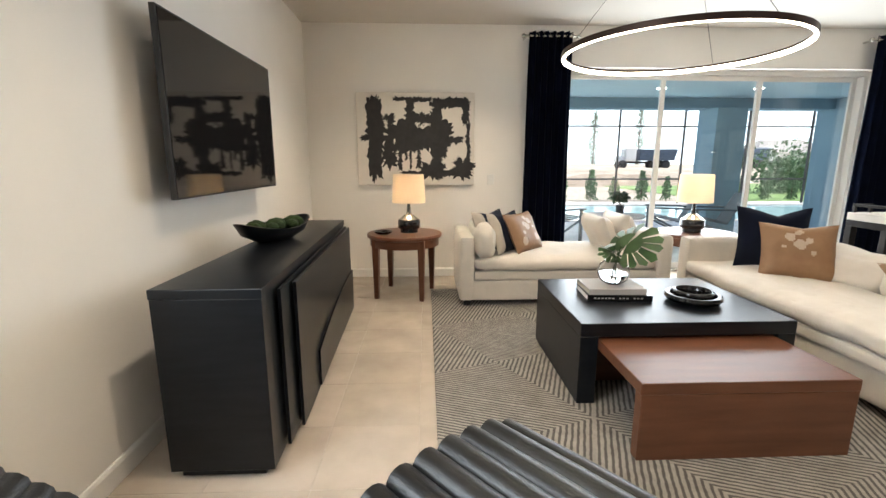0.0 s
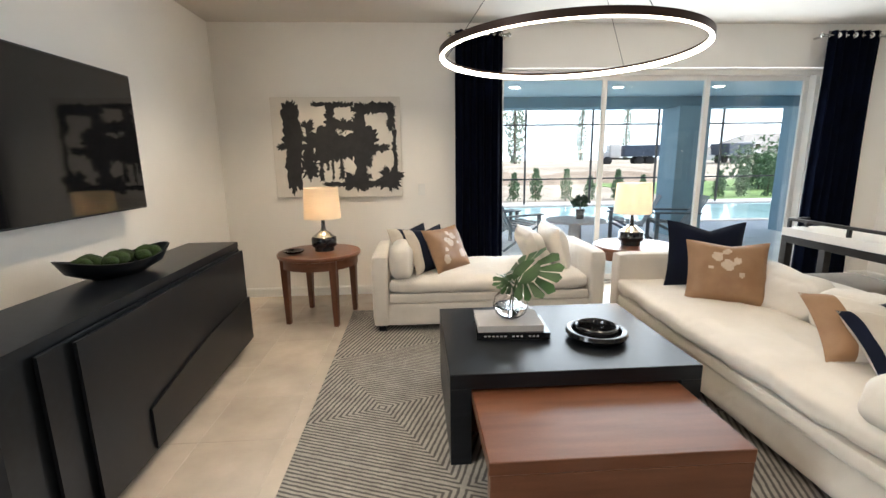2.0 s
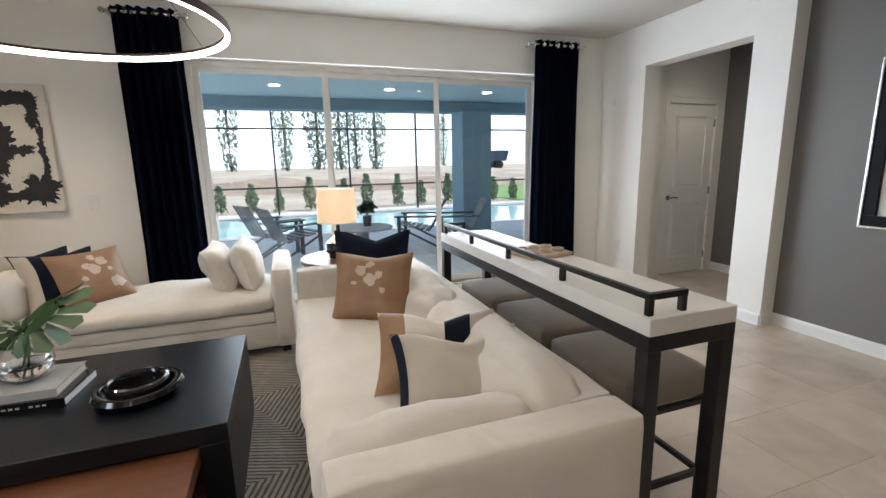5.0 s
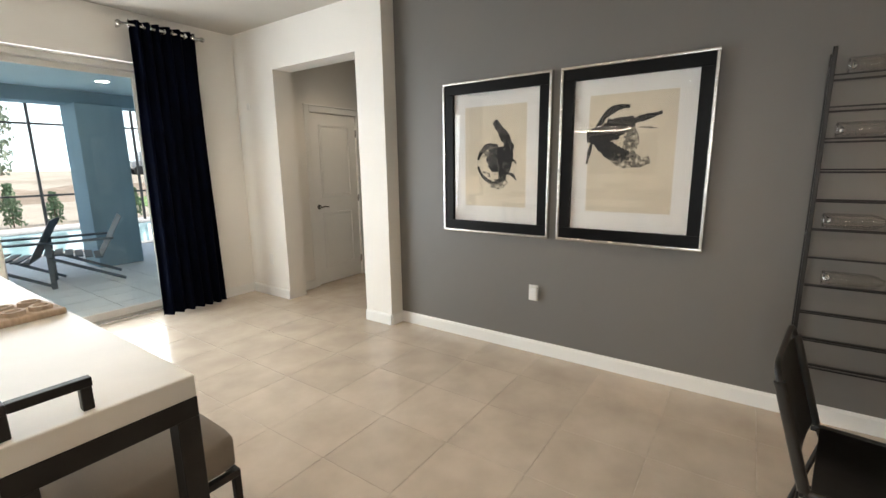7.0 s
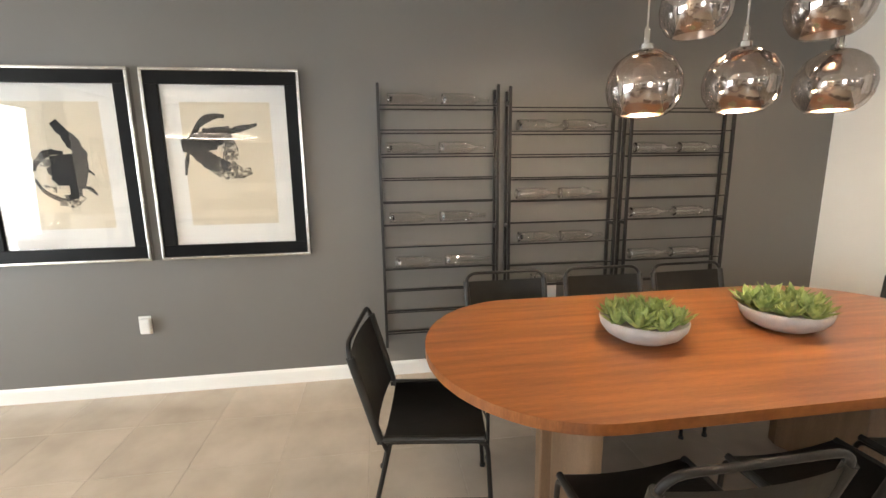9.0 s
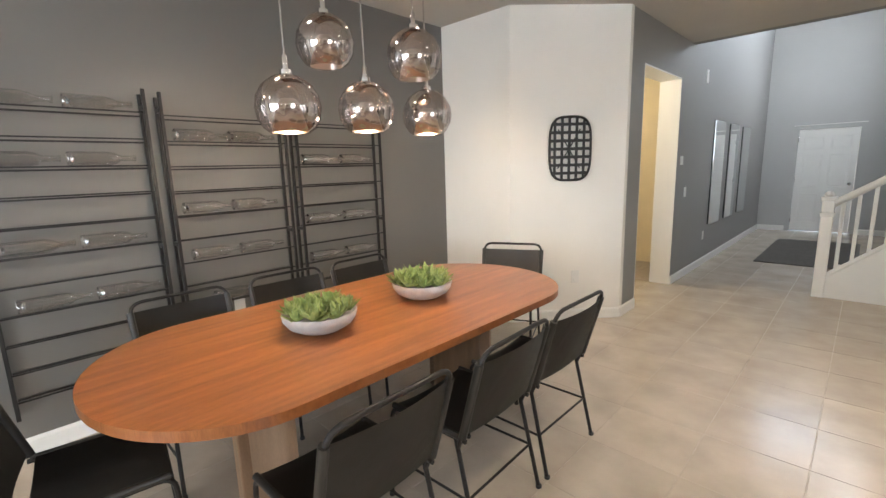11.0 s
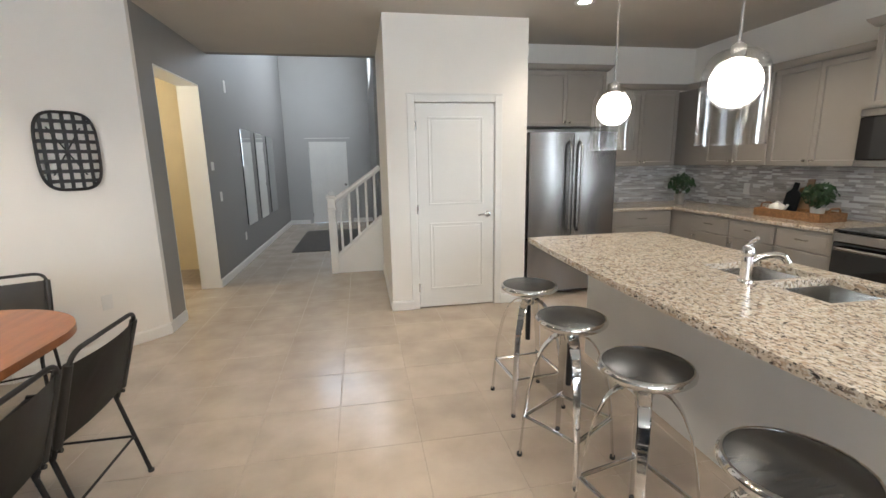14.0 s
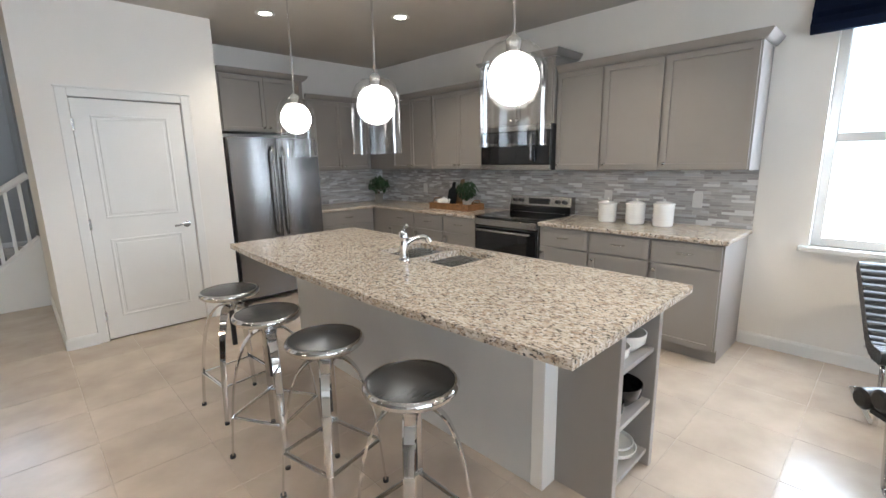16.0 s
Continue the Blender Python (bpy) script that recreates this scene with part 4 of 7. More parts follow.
SPOTS = [(-0.12, 0.72, 0.07), (0.0, 0.60, 0.075), (0.10, 0.66, 0.05), (-0.02, 0.80, 0.045), (-0.2, 0.55, 0.03), (0.16, 0.45, 0.035)]
throw_pillow("cream pillow with a navy velvet band on the daybed", pose(2.36, 4.62, 0.475, -20, 0, 44), 0.46, 0.42, 0.13, BEIGE, (-0.30, 0.5, NAVY), seed=1, chop=0.12)
throw_pillow("cream pillow with a wide navy velvet band on the daybed", pose(2.52, 4.58, 0.475, -24, 0, 42), 0.46, 0.42, 0.13, BEIGE, (-0.34, 0.5, NAVY), seed=2, chop=0.12)
throw_pillow("tan and cream spotted hide pillow on the daybed", pose(2.70, 4.60, 0.475, -28, 0, 46), 0.47, 0.42, 0.13, HIDE, None, [(-u, v, r * 1.1) for u, v, r in SPOTS] + [(0.25, 0.3, 0.1), (-0.25, 0.25, 0.09)], seed=3)

# sofa
so = thing("sofa", (4.0, 1.85, 0.014), label="large ivory linen sofa with loose deep cushions and low arms", category="sofa")
part("base", soft(0.02, 0.95, 0.02, 2.44, 0.05, 0.26, 0.03, 8, 0, 0.004, 1), LINEN, so)
part("seat_deck", soft(-0.01, 0.80, 0.13, 2.30, 0.25, 0.34, 0.03, 9, 0, 0.006, 2), LINEN, so)
for y0, y1, s in ((0.0, 0.15, 1), (2.31, 2.46, 2)):
    part("arm", soft(0.0, 0.98, y0, y1, 0.045, 0.66, 0.022, 12, 0.004, 0.003, s), LINEN, so)
part("back", soft(0.80, 0.98, 0.14, 2.32, 0.045, 0.665, 0.025, 12, 0.004, 0.004, 5), LINEN, so)
part("seat_cushion", soft(-0.02, 0.72, 0.15, 2.31, 0.33, 0.475, 0.06, 18, 0.02, 0.02, 11), LINEN, so)
for k in range(2):
    y0 = 0.16 + 1.075 * k
    bm = soft(0.60, 0.84, y0, y0 + 1.07, 0.44, 0.70, 0.08, 14, 0.022, 0.022, 20 + k)
    for v in bm.verts:
        v.co.x += 0.30 * (v.co.z - 0.44)
    part("back_cushion", bm, LINEN, so)
bm = soft(-0.01, 0.70, 0.13, 0.35, 0.44, 0.655, 0.085, 14, 0.02, 0.022, 31)
part("arm_cushion", bm, LINEN, so)
for x in (0.07, 0.90):
    for y in (0.07, 2.39):
        part("foot", box(x - 0.03, x + 0.03, y - 0.03, y + 0.03, 0, 0.05, 0.003), BLACKWOOD, so)
so.scale = (0.935, 1.0, 1.0)
throw_pillow("navy velvet pillow at the end of the sofa", pose(4.47, 3.80, 0.485, -10, 0, -22), 0.52, 0.50, 0.12, NAVY, seed=5, chop=0.22)
throw_pillow("tan hide pillow with pale spots on the sofa", pose(4.385, 3.43, 0.485, -22, 0, -26), 0.49, 0.43, 0.13, HIDE, None, SPOTS, seed=6, chop=0.10)
throw_pillow("beige linen pillow with a dark piped edge on the sofa", pose(4.55, 2.29, 0.49, -52, 0, -8), 0.54, 0.38, 0.17, BEIGE, (-0.5, -0.46, NAVY), seed=7, chop=0.45)
throw_pillow("tan and navy pillow leaning on the sofa arm", pose(4.49, 2.47, 0.50, -50, 0, -16), 0.53, 0.39, 0.15, BEIGE, [(-0.5, -0.26, HIDE), (-0.26, 0.08, LINEN), (0.08, 0.28, NAVY)], seed=8, chop=0.30)

# coffee tables
ct = thing("coffee_table", (2.50, 2.615, 0.014), label="large square black wooden coffee table with slab legs", category="coffee table")
part("top", box(0, 1.20, 0, 0.93, 0.390, 0.466, 0.004), BLACKWOOD, ct)
for x in (0, 1.10):
    part("leg", box(x, x + 0.10, 0.0, 0.93, 0, 0.390, 0.003), BLACKWOOD, ct)
nt_ = thing("nesting_table", (2.602, 2.13, 0.014), label="walnut nesting table pulled out from under the coffee table", category="coffee table")
part("top", box(0, 0.996, 0, 0.80, 0.318, 0.374, 0.004), WALNUT, nt_)
part("front_panel", box(0.004, 0.992, 0.0, 0.06, 0, 0.318, 0.003), WALNUT, nt_)
part("back_panel", box(0.004, 0.992, 0.74, 0.80, 0, 0.318, 0.003), WALNUT, nt_)

# things on the coffee table
TZ = 0.48
bk = thing("book", (2.885, 3.13, TZ), -4, label="thick black hardcover book on the coffee table", category="book")
part("cover", box(-0.20, 0.20, -0.14, 0.14, 0, 0.004, bm=box(-0.20, 0.20, -0.14, 0.14, 0.036, 0.04, bm=box(-0.20, 0.20, -0.14, -0.135, 0.004, 0.036))), BLACKGLASS, bk)
part("pages", box(-0.195, 0.195, -0.134, 0.135, 0.004, 0.036), PAPER, bk, "white page block")
for k in range(14):
    if k not in (6, 10):
        part("spine_lettering", box(-0.16 + 0.022 * k, -0.147 + 0.022 * k, -0.1408, -0.14, 0.016, 0.024), INKWASH_PLAIN, bk)
bk2 = thing("book", (2.87, 3.14, TZ + 0.04), -2, label="grey cloth hardcover book on top of the black book", category="book")
part("cover", box(-0.18, 0.18, -0.135, 0.135, 0, 0.003, bm=box(-0.18, 0.18, -0.135, 0.135, 0.031, 0.035, bm=box(-0.18, 0.18, -0.135, -0.13, 0.003, 0.031))), mat("grey_book_cloth", (0.34, 0.325, 0.31), 0.7, var=0.06, scale=12, bump=0.1), bk2)
part("pages", box(-0.175, 0.175, -0.129, 0.13, 0.003, 0.031), CREAMPAPER, bk2)
vz = TZ + 0.075
vs = thing("glass_vase", (2.89, 3.15, vz), label="round clear glass vase with water and a monstera leaf", category="vase")
part("glass", lathe([(0, 0.0), (0.05, 0.0), (0.088, 0.03), (0.103, 0.075), (0.088, 0.125), (0.058, 0.150), (0.060, 0.157), (0.055, 0.157), (0.054, 0.150), (0.083, 0.122), (0.098, 0.075), (0.083, 0.033), (0.047, 0.006), (0, 0.006)], 40), GLASS, vs)
part("water", lathe([(0, 0.0075), (0.046, 0.0075), (0.081, 0.034), (0.094, 0.068), (0, 0.068)], 40), WATER, vs)
for dx in (-0.012, 0.012):
    part("stem", tube([(dx, 0.0, 0.012), (dx * 0.5 + 0.01, 0.01, 0.10), (0.03, 0.01, 0.19), (0.05 + dx, 0.0, 0.25)], 0.0035, 6), LEAF, vs)


def monstera(size, m):
    """A split leaf: a heart shape with deep slots between its ribs."""
    bm = bm_new()
    mid = []
    N = 7
    for s in (-1, 1):
        for k in range(N):
            a0 = radians(8 + 154 * k / N)
            a1 = radians(8 + 154 * (k + 0.84) / N)
            base0, base1 = 0.28, 0.28
            pts = []
            for a, rr in ((a0, 0.46), (a0, 0.93), (a0 * 0.6 + a1 * 0.4, 1.04), (a1, 0.97), (a1, 0.46)):
                shape = 0.72 + 0.36 * math.cos(a * 0.5) ** 2 + 0.10 * math.sin(a)
                r = size * rr * shape
                x, y = r * math.sin(a) * 0.86 * s, r * math.cos(a)
                pts.append(bm.verts.new((x, y, -0.5 * (x * x + 0.4 * y * y) / size + 0.012 * math.sin(7 * a))))
            bm.faces.new(pts if s > 0 else pts[::-1])
            q = []
            for a, rr in ((a0 - 0.02, 0.0), (a0 - 0.02, 0.48), (radians(8 + 154 * (k + 1) / N), 0.48)):
                shape = 0.72 + 0.36 * math.cos(a * 0.5) ** 2 + 0.10 * math.sin(a)
                r = size * rr * shape
                q.append(bm.verts.new((r * math.sin(a) * 0.86 * s, r * math.cos(a), -0.02 * rr)))
            bm.faces.new(q if s > 0 else q[::-1])
    bmesh.ops.solidify(bm, geom=bm.faces[:], thickness=0.0012)
    return moved(bm, m)


part("leaf", monstera(0.20, pose(0.07, -0.01, 0.26, 42, 12, -62)), LEAF, vs, "large split monstera leaf")
part("leaf", monstera(0.09, pose(0.00, 0.02, 0.20, 30, -20, 60)), LEAF, vs, "small green leaf")
for r, hgt, lab in ((0.165, 0.055, "round black glazed bowl on the coffee table"), (0.118, 0.062, "smaller black glazed bowl nested in the larger one")):
    z = TZ if r > 0.15 else TZ + 0.014
    prof = [(0, 0.0), (r * 0.62, 0.0), (r * 0.93, hgt * 0.25), (r, hgt * 0.6), (r * 0.95, hgt * 0.93), (r * 0.86, hgt), (r * 0.80, hgt * 0.9), (r * 0.80, 0.013), (0, 0.012)]
    put("bowl", moved(lathe(prof, 48), Matrix.Translation((3.33, 2.98, z))), BLACKCER, lab, "bowl")

# console behind the sofa
co = thing("console_table", (4.925, 1.875, 0), label="long black metal console table with white top and rail", category="console table")
CL, CW, CH = 1.80, 0.345, 0.955
part("top", box(0, CW, 0, CL, CH - 0.055, CH, 0.003), BLANC, co, "thick white top")
bm = box(0.0, CW, 0.0, 0.05, CH - 0.105, CH - 0.056, 0.002)
box(0.0, CW, CL - 0.05, CL, CH - 0.105, CH - 0.056, 0.002, bm=bm)
box(0.0, 0.05, 0.05, CL - 0.05, CH - 0.105, CH - 0.056, 0.002, bm=bm)
box(CW - 0.05, CW, 0.05, CL - 0.05, CH - 0.105, CH - 0.056, 0.002, bm=bm)
part("frame_apron", bm, IRON, co)
for x in (0, CW - 0.05):
    for y in (0, CL - 0.05):
        part("leg", box(x, x + 0.05, y, y + 0.05, 0, CH - 0.105, 0.002), IRON, co)
for y in (0, CL - 0.05):
    part("stretcher", box(0.05, CW - 0.05, y, y + 0.05, 0.0, 0.05, 0.002), IRON, co)
bm = box(0.012, 0.032, 0.02, CL - 0.02, CH + 0.048, CH + 0.068, 0.002)
for y in (0.02, CL - 0.04):
    box(0.032, 0.16, y, y + 0.02, CH + 0.048, CH + 0.068, 0.002, bm=bm)
for x, y in ((0.012, 0.02), (0.138, 0.02), (0.012, 0.45), (0.012, 0.89), (0.012, 1.33), (0.012, CL - 0.04), (0.138, CL - 0.04)):
    box(x, x + 0.02, y, y + 0.02, CH, CH + 0.049, 0.002, bm=bm)
part("rail", bm, IRON, co)

bs = thing("counter_stool", (5.25, 2.32, 0), label="grey upholstered counter stool with black metal frame under the console", category="stool", group="stools under the console")
part("seat", soft(-0.21, 0.21, -0.24, 0.24, 0.50, 0.63, 0.03, 6, 0.008, 0.002), mat("taupe_upholstery", (0.235, 0.20, 0.165), 0.85, var=0.06, scale=6, bump=0.25, bscale=350), bs)
bm = box(-0.21, 0.21, -0.24, -0.218, 0.475, 0.498, 0.002)
box(-0.21, 0.21, 0.218, 0.24, 0.475, 0.498, 0.002, bm=bm)
box(-0.21, -0.188, -0.218, 0.218, 0.475, 0.498, 0.002, bm=bm)
box(0.188, 0.21, -0.218, 0.218, 0.475, 0.498, 0.002, bm=bm)
part("seat_frame", bm, IRON, bs)
for x in (-0.21, 0.188):
    for y in (-0.24, 0.218):
        part("leg", box(x, x + 0.022, y, y + 0.022, 0, 0.475, 0.002), IRON, bs)
for y in (-0.24, 0.218):
    part("footrest", box(-0.188, 0.188, y, y + 0.022, 0.16, 0.182, 0.002), IRON, bs)
part("footrest", box(0.188, 0.21, -0.218, 0.218, 0.16, 0.182, 0.002), IRON, bs)
for y in (2.87, 3.40):
    copy_thing(bs, pose(5.25, y, 0))
et = thing("decor_tray", (5.13, 2.79, CH), 6, label="small whitewashed wooden tray with rounded hollows on the console", category="tray")
PALEWOOD = mat("whitewashed_wood", (0.56, 0.44, 0.33), 0.7, scale=9, colour2=(0.42, 0.32, 0.23), stretch=(8, 1, 1), bump=0.1)
part("board", box(-0.12, 0.12, -0.10, 0.10, 0, 0.022, 0.006), PALEWOOD, et)
for i in range(3):
    for j in range(2):
        part("ring", lathe([(0.018, 0.022), (0.032, 0.022), (0.030, 0.036), (0.020, 0.036), (0.018, 0.022)], 16, (-0.07 + 0.07 * i, -0.045 + 0.09 * j, 0)), PALEWOOD, et)


# curtains
def curtain(x0, x1, label):
    c = thing("curtain", ((x0 + x1) / 2, YN - 0.13, 0), label=label, category="curtain", group="navy curtains at the glass doors")
    bm = bm_new()
    n = 90
    w = x1 - x0
    rows = []
    for z, amp, gather in ((0.02, 0.040, 1.0), (0.7, 0.038, 0.97), (1.5, 0.034, 0.94), (2.2, 0.030, 0.92), (2.62, 0.028, 0.92), (2.70, 0.030, 0.92)):
        rows.append([bm.verts.new(((i / n - 0.5) * w * gather + 0.012 * noise.noise((i * 0.2, z, x0)), amp * math.sin(i / n * 2 * math.pi * 6.5 + 0.35 * math.sin(z * 1.3 + i * 0.1)), z)) for i in range(n + 1)])
    for a, b in zip(rows, rows[1:]):
        for i in range(n):
            bm.faces.new((a[i], a[i + 1], b[i + 1], b[i]))
    bmesh.ops.solidify(bm, geom=bm.faces[:], thickness=0.004)
    part("cloth", bm, CURTAIN, c)
    part("rod", moved(cyl(0, 0, -w * 0.56, w * 0.56, 0.013, n=12), pose(0, 0, 2.655, 0, 90, 0)), NICKEL, c, "brushed metal curtain rod")
    for s in (-1, 1):
        bm = bm_new()
        bmesh.ops.create_uvsphere(bm, u_segments=14, v_segments=10, radius=0.024, matrix=Matrix.Translation((s * w * 0.57, 0, 2.655)))
        part("finial", bm, NICKEL, c)
        part("bracket", box(s * w * 0.52 - 0.008, s * w * 0.52 + 0.008, 0, 0.13, 2.64, 2.66, 0.002), NICKEL, c)
    for k in range(7):
        part("grommet", moved(lathe([(0.016, -0.004), (0.030, -0.004), (0.030, 0.004), (0.016, 0.004), (0.016, -0.004)], 14), pose((k / 6 - 0.5) * w * 0.88, 0, 2.655, 90, 0, 50 * (-1) ** k)), NICKEL, c)


curtain(2.76, 3.28, "floor-length navy curtain on a metal rod beside the glass doors")
curtain(6.62, 7.24, "floor-length navy curtain hanging in the corner by the glass doors")

# ring pendant
ring = thing("ring_pendant", (3.155, 3.13, CZ), label="large dark metal ring pendant light with a glowing inner strip", category="pendant light")
RR, RZ = 0.645, 1.977 - CZ
part("ring", lathe([(RR - 0.006, RZ - 0.016), (RR + 0.010, RZ - 0.016), (RR + 0.010, RZ + 0.016), (RR - 0.010, RZ + 0.016), (RR - 0.010, RZ + 0.003), (RR - 0.006, RZ + 0.003), (RR - 0.006, RZ - 0.016)], 96), mat("dark_bronze", (0.05, 0.030, 0.024), 0.4, metal=0.7, var=0.1), ring)
part("light_strip", lathe([(RR - 0.0065, RZ + 0.002), (RR - 0.010, RZ + 0.001), (RR - 0.0105, RZ - 0.017), (RR - 0.008, RZ - 0.020), (RR + 0.004, RZ - 0.020), (RR + 0.005, RZ - 0.0165)], 96), LED, ring, "glowing warm white inner strip")
for k in range(3):
    a = radians(40 + 120 * k)
    part("cable", tube([(RR * math.cos(a), RR * math.sin(a), RZ + 0.016), (0.03 * math.cos(a), 0.03 * math.sin(a), -0.02)], 0.0016, 5), IRON, ring)
part("canopy", cyl(0, 0, -0.03, 0, 0.07, n=28), IRON, ring)


# lounge chairs of the nook
def ribbed_chair(at, rz, label):
    """Reclined, with ribs across its width; it faces +x."""
    c = thing("lounge_chair", at, rz, label=label, category="chair", group="ribbed black chairs in the nook")
    path = arc([(0.26, 0, 0.43), (0.04, 0, 0.40), (-0.44, 0, 0.79)], 0.12, 6)
    length = sum((b - a).length for a, b in zip(path, path[1:]))
    n = 15
    w = 0.25
    for k in range(n):
        d = length * (k + 0.5) / n
        for a, b in zip(path, path[1:]):
            e = (b - a).length
            if d <= e:
                p = a.lerp(b, d / e)
                break
            d -= e
        part("rib", tube([(p.x, -w, p.z), (p.x, -w + 0.012, p.z), (p.x, 0, p.z - 0.004), (p.x, w - 0.012, p.z), (p.x, w, p.z)], 0.042, 12), LEATHER, c)
    for s in (-1, 1):
        part("leg", tube(arc([(-0.16, 0.21 * s, 0.345), (0.17, 0.21 * s, 0.37), (0.22, 0.21 * s, 0.012), (-0.30, 0.21 * s, 0.012)], 0.05), 0.012, 8, flat=0.7), CHROME, c)
    part("cross_bar", box(-0.31, -0.29, -0.21, 0.21, 0.004, 0.02, 0.002), CHROME, c)
    return c


ribbed_chair((0.98, 1.13, 0), 14, "black channel-stitched leather lounge chair on steel legs by the window")


def ribbed_ottoman(at, rz, label):
    """A crowned footstool, with ribs across its width."""
    c = thing("ottoman", at, rz, label=label, category="ottoman")
    n, half, w = 8, 0.36, 0.31
    for k in range(n):
        u = -1 + 2 * (k + 0.5) / n
        x, z = u * half, 0.400 + 0.060 * (1 - u * u) - 0.03 * max(0.0, abs(u) - 0.75) / 0.25
        bm = tube([(x, -w, z), (x, -w + 0.012, z), (x, 0, z + 0.004), (x, w - 0.012, z), (x, w, z)], 0.049, 16)
        for v in bm.verts:
            e = abs(v.co.y) / w
            if e > 0.99:
                v.co.x, v.co.z = x + (v.co.x - x) * 0.7, z + (v.co.z - z) * 0.7
        part("rib", bm, LEATHER, c)
    part("seat_board", box(-0.29, 0.29, -0.28, 0.28, 0.345, 0.372, 0.004), BLACKWOOD, c)
    for s in (-1, 1):
        part("leg", tube(arc([(-0.24, 0.24 * s, 0.345), (-0.20, 0.24 * s, 0.012), (0.20, 0.24 * s, 0.012), (0.24, 0.24 * s, 0.345)], 0.04), 0.012, 8, flat=0.7), CHROME, c)
    return c


ribbed_ottoman((1.89, 1.34, 0.014), 40, "black channel-stitched leather ottoman on steel legs by the rug")

# ---- dining room ----
TX, TY, TL, TW = 6.475, -0.80, 2.46, 1.165


def oval(l, w, depth=0.50, n=40):
    """A long top with straight sides and elliptic ends."""
    r, h = w / 2, l / 2 - depth
    return [(r * math.cos(math.pi * i / n), h + depth * math.sin(math.pi * i / n)) for i in range(n + 1)] + [(-r * math.cos(math.pi * i / n), -h - depth * math.sin(math.pi * i / n)) for i in range(n + 1)]


dt = thing("dining_table", (TX, TY, 0), label="large oval reddish-brown wooden dining table on two curved pedestals", category="dining table")
part("tabletop", prism(oval(TL, TW), 0.714, 0.75, 0.0165, 4), TABLEWOOD, dt)
part("apron", prism(oval(TL - 0.35, TW - 0.35, 0.38), 0.656, 0.7135), OAKWOOD, dt)
for s in (-1, 1):
    poly = [(0.26 * math.cos(a), s * (0.62 + 0.10 * math.sin(a))) for a in [math.pi * i / 14 for i in range(15)]]
    inner = [(0.20 * math.cos(a), s * (0.60 + 0.04 * math.sin(a))) for a in [math.pi * i / 14 for i in range(15)]]
    part("pedestal", prism(poly + inner[::-1], 0.0, 0.655, 0.004), OAKWOOD, dt, "pale brown curved pedestal")
    part("pedestal_rib", box(-0.03, 0.03, s * 0.705, s * 0.765, 0, 0.655, 0.006), OAKWOOD, dt)


def sling_chair():
    """Back towards -x, seat towards +x."""
    c = thing("dining_chair", (0, 0, 0), label="black leather sling dining chair with black metal tube frame", category="chair", group="chairs round the dining table")
    for s in (-1, 1):
        y = 0.225 * s
        part("front_leg", tube(arc([(-0.20, y, 0.445), (0.21, y, 0.445), (0.235, y * 1.03, 0.0)], 0.05), 0.0095, 8), IRON, c)
        part("rear_leg", tube([(-0.15, y, 0.452), (-0.255, y * 1.03, 0.0)], 0.0095, 8), IRON, c)
        for x in (0.235, -0.255):
            part("glide", cyl(x, y * 1.03, 0, 0.012, 0.014, n=10), PLASTIC, c)
        part("side_stretcher", tube([(0.223, y * 1.02, 0.20), (-0.207, y * 1.02, 0.20)], 0.006, 6), IRON, c)
    part("back_frame", tube(arc([(-0.16, -0.225, 0.40), (-0.20, -0.232, 0.50), (-0.295, -0.238, 0.83), (-0.295, 0.238, 0.83), (-0.20, 0.232, 0.50), (-0.16, 0.225, 0.40)], 0.07, 6), 0.0095, 8), IRON, c)
    part("cross_bar", tube([(-0.207, -0.23, 0.20), (-0.207, 0.23, 0.20)], 0.006, 6), IRON, c)

    def sheet(pts, th):
        bm = bm_new()
        n = 10
        rows = []
        for p, sag in pts:
            rows.append([bm.verts.new((p[0] - sag * (1 - (2 * j / n - 1) ** 2), p[1] * (2 * j / n - 1), p[2] - (sag * 0.2 + 0.0) * (1 - (2 * j / n - 1) ** 2))) for j in range(n + 1)])
        for a, b in zip(rows, rows[1:]):
            for j in range(n):
                bm.faces.new((a[j], a[j + 1], b[j + 1], b[j]))
        bmesh.ops.solidify(bm, geom=bm.faces[:], thickness=th)
        return bm

    bm = bm_new()
    n = 10
    rows = []
    for i in range(n + 1):
        x = -0.175 + 0.385 * i / n
        rows.append([bm.verts.new((x, 0.232 * (2 * j / n - 1), 0.464 - 0.022 * (1 - (2 * j / n - 1) ** 2) - (0.012 if i == n else 0))) for j in range(n + 1)])
    for a, b in zip(rows, rows[1:]):
        for j in range(n):
            bm.faces.new((a[j], a[j + 1], b[j + 1], b[j]))
    bmesh.ops.solidify(bm, geom=bm.faces[:], thickness=0.007)
    part("seat", bm, GREYLEATHER, c)
    part("backrest", sheet([((-0.194, 0.240, 0.470), 0.018), ((-0.214, 0.244, 0.55), 0.030), ((-0.237, 0.246, 0.63), 0.036), ((-0.262, 0.247, 0.715), 0.032), ((-0.279, 0.247, 0.785), 0.024)], 0.007), GREYLEATHER, c)
    for s in (-1, 1):
        part("sleeve", tube([(-0.19, 0.232 * s, 0.462), (-0.281, 0.238 * s, 0.787)], 0.0165, 8), GREYLEATHER, c)
        part("strap", tube([(-0.19, 0.225 * s, 0.455), (0.20, 0.225 * s, 0.455)], 0.013, 8), GREYLEATHER, c)
    return c


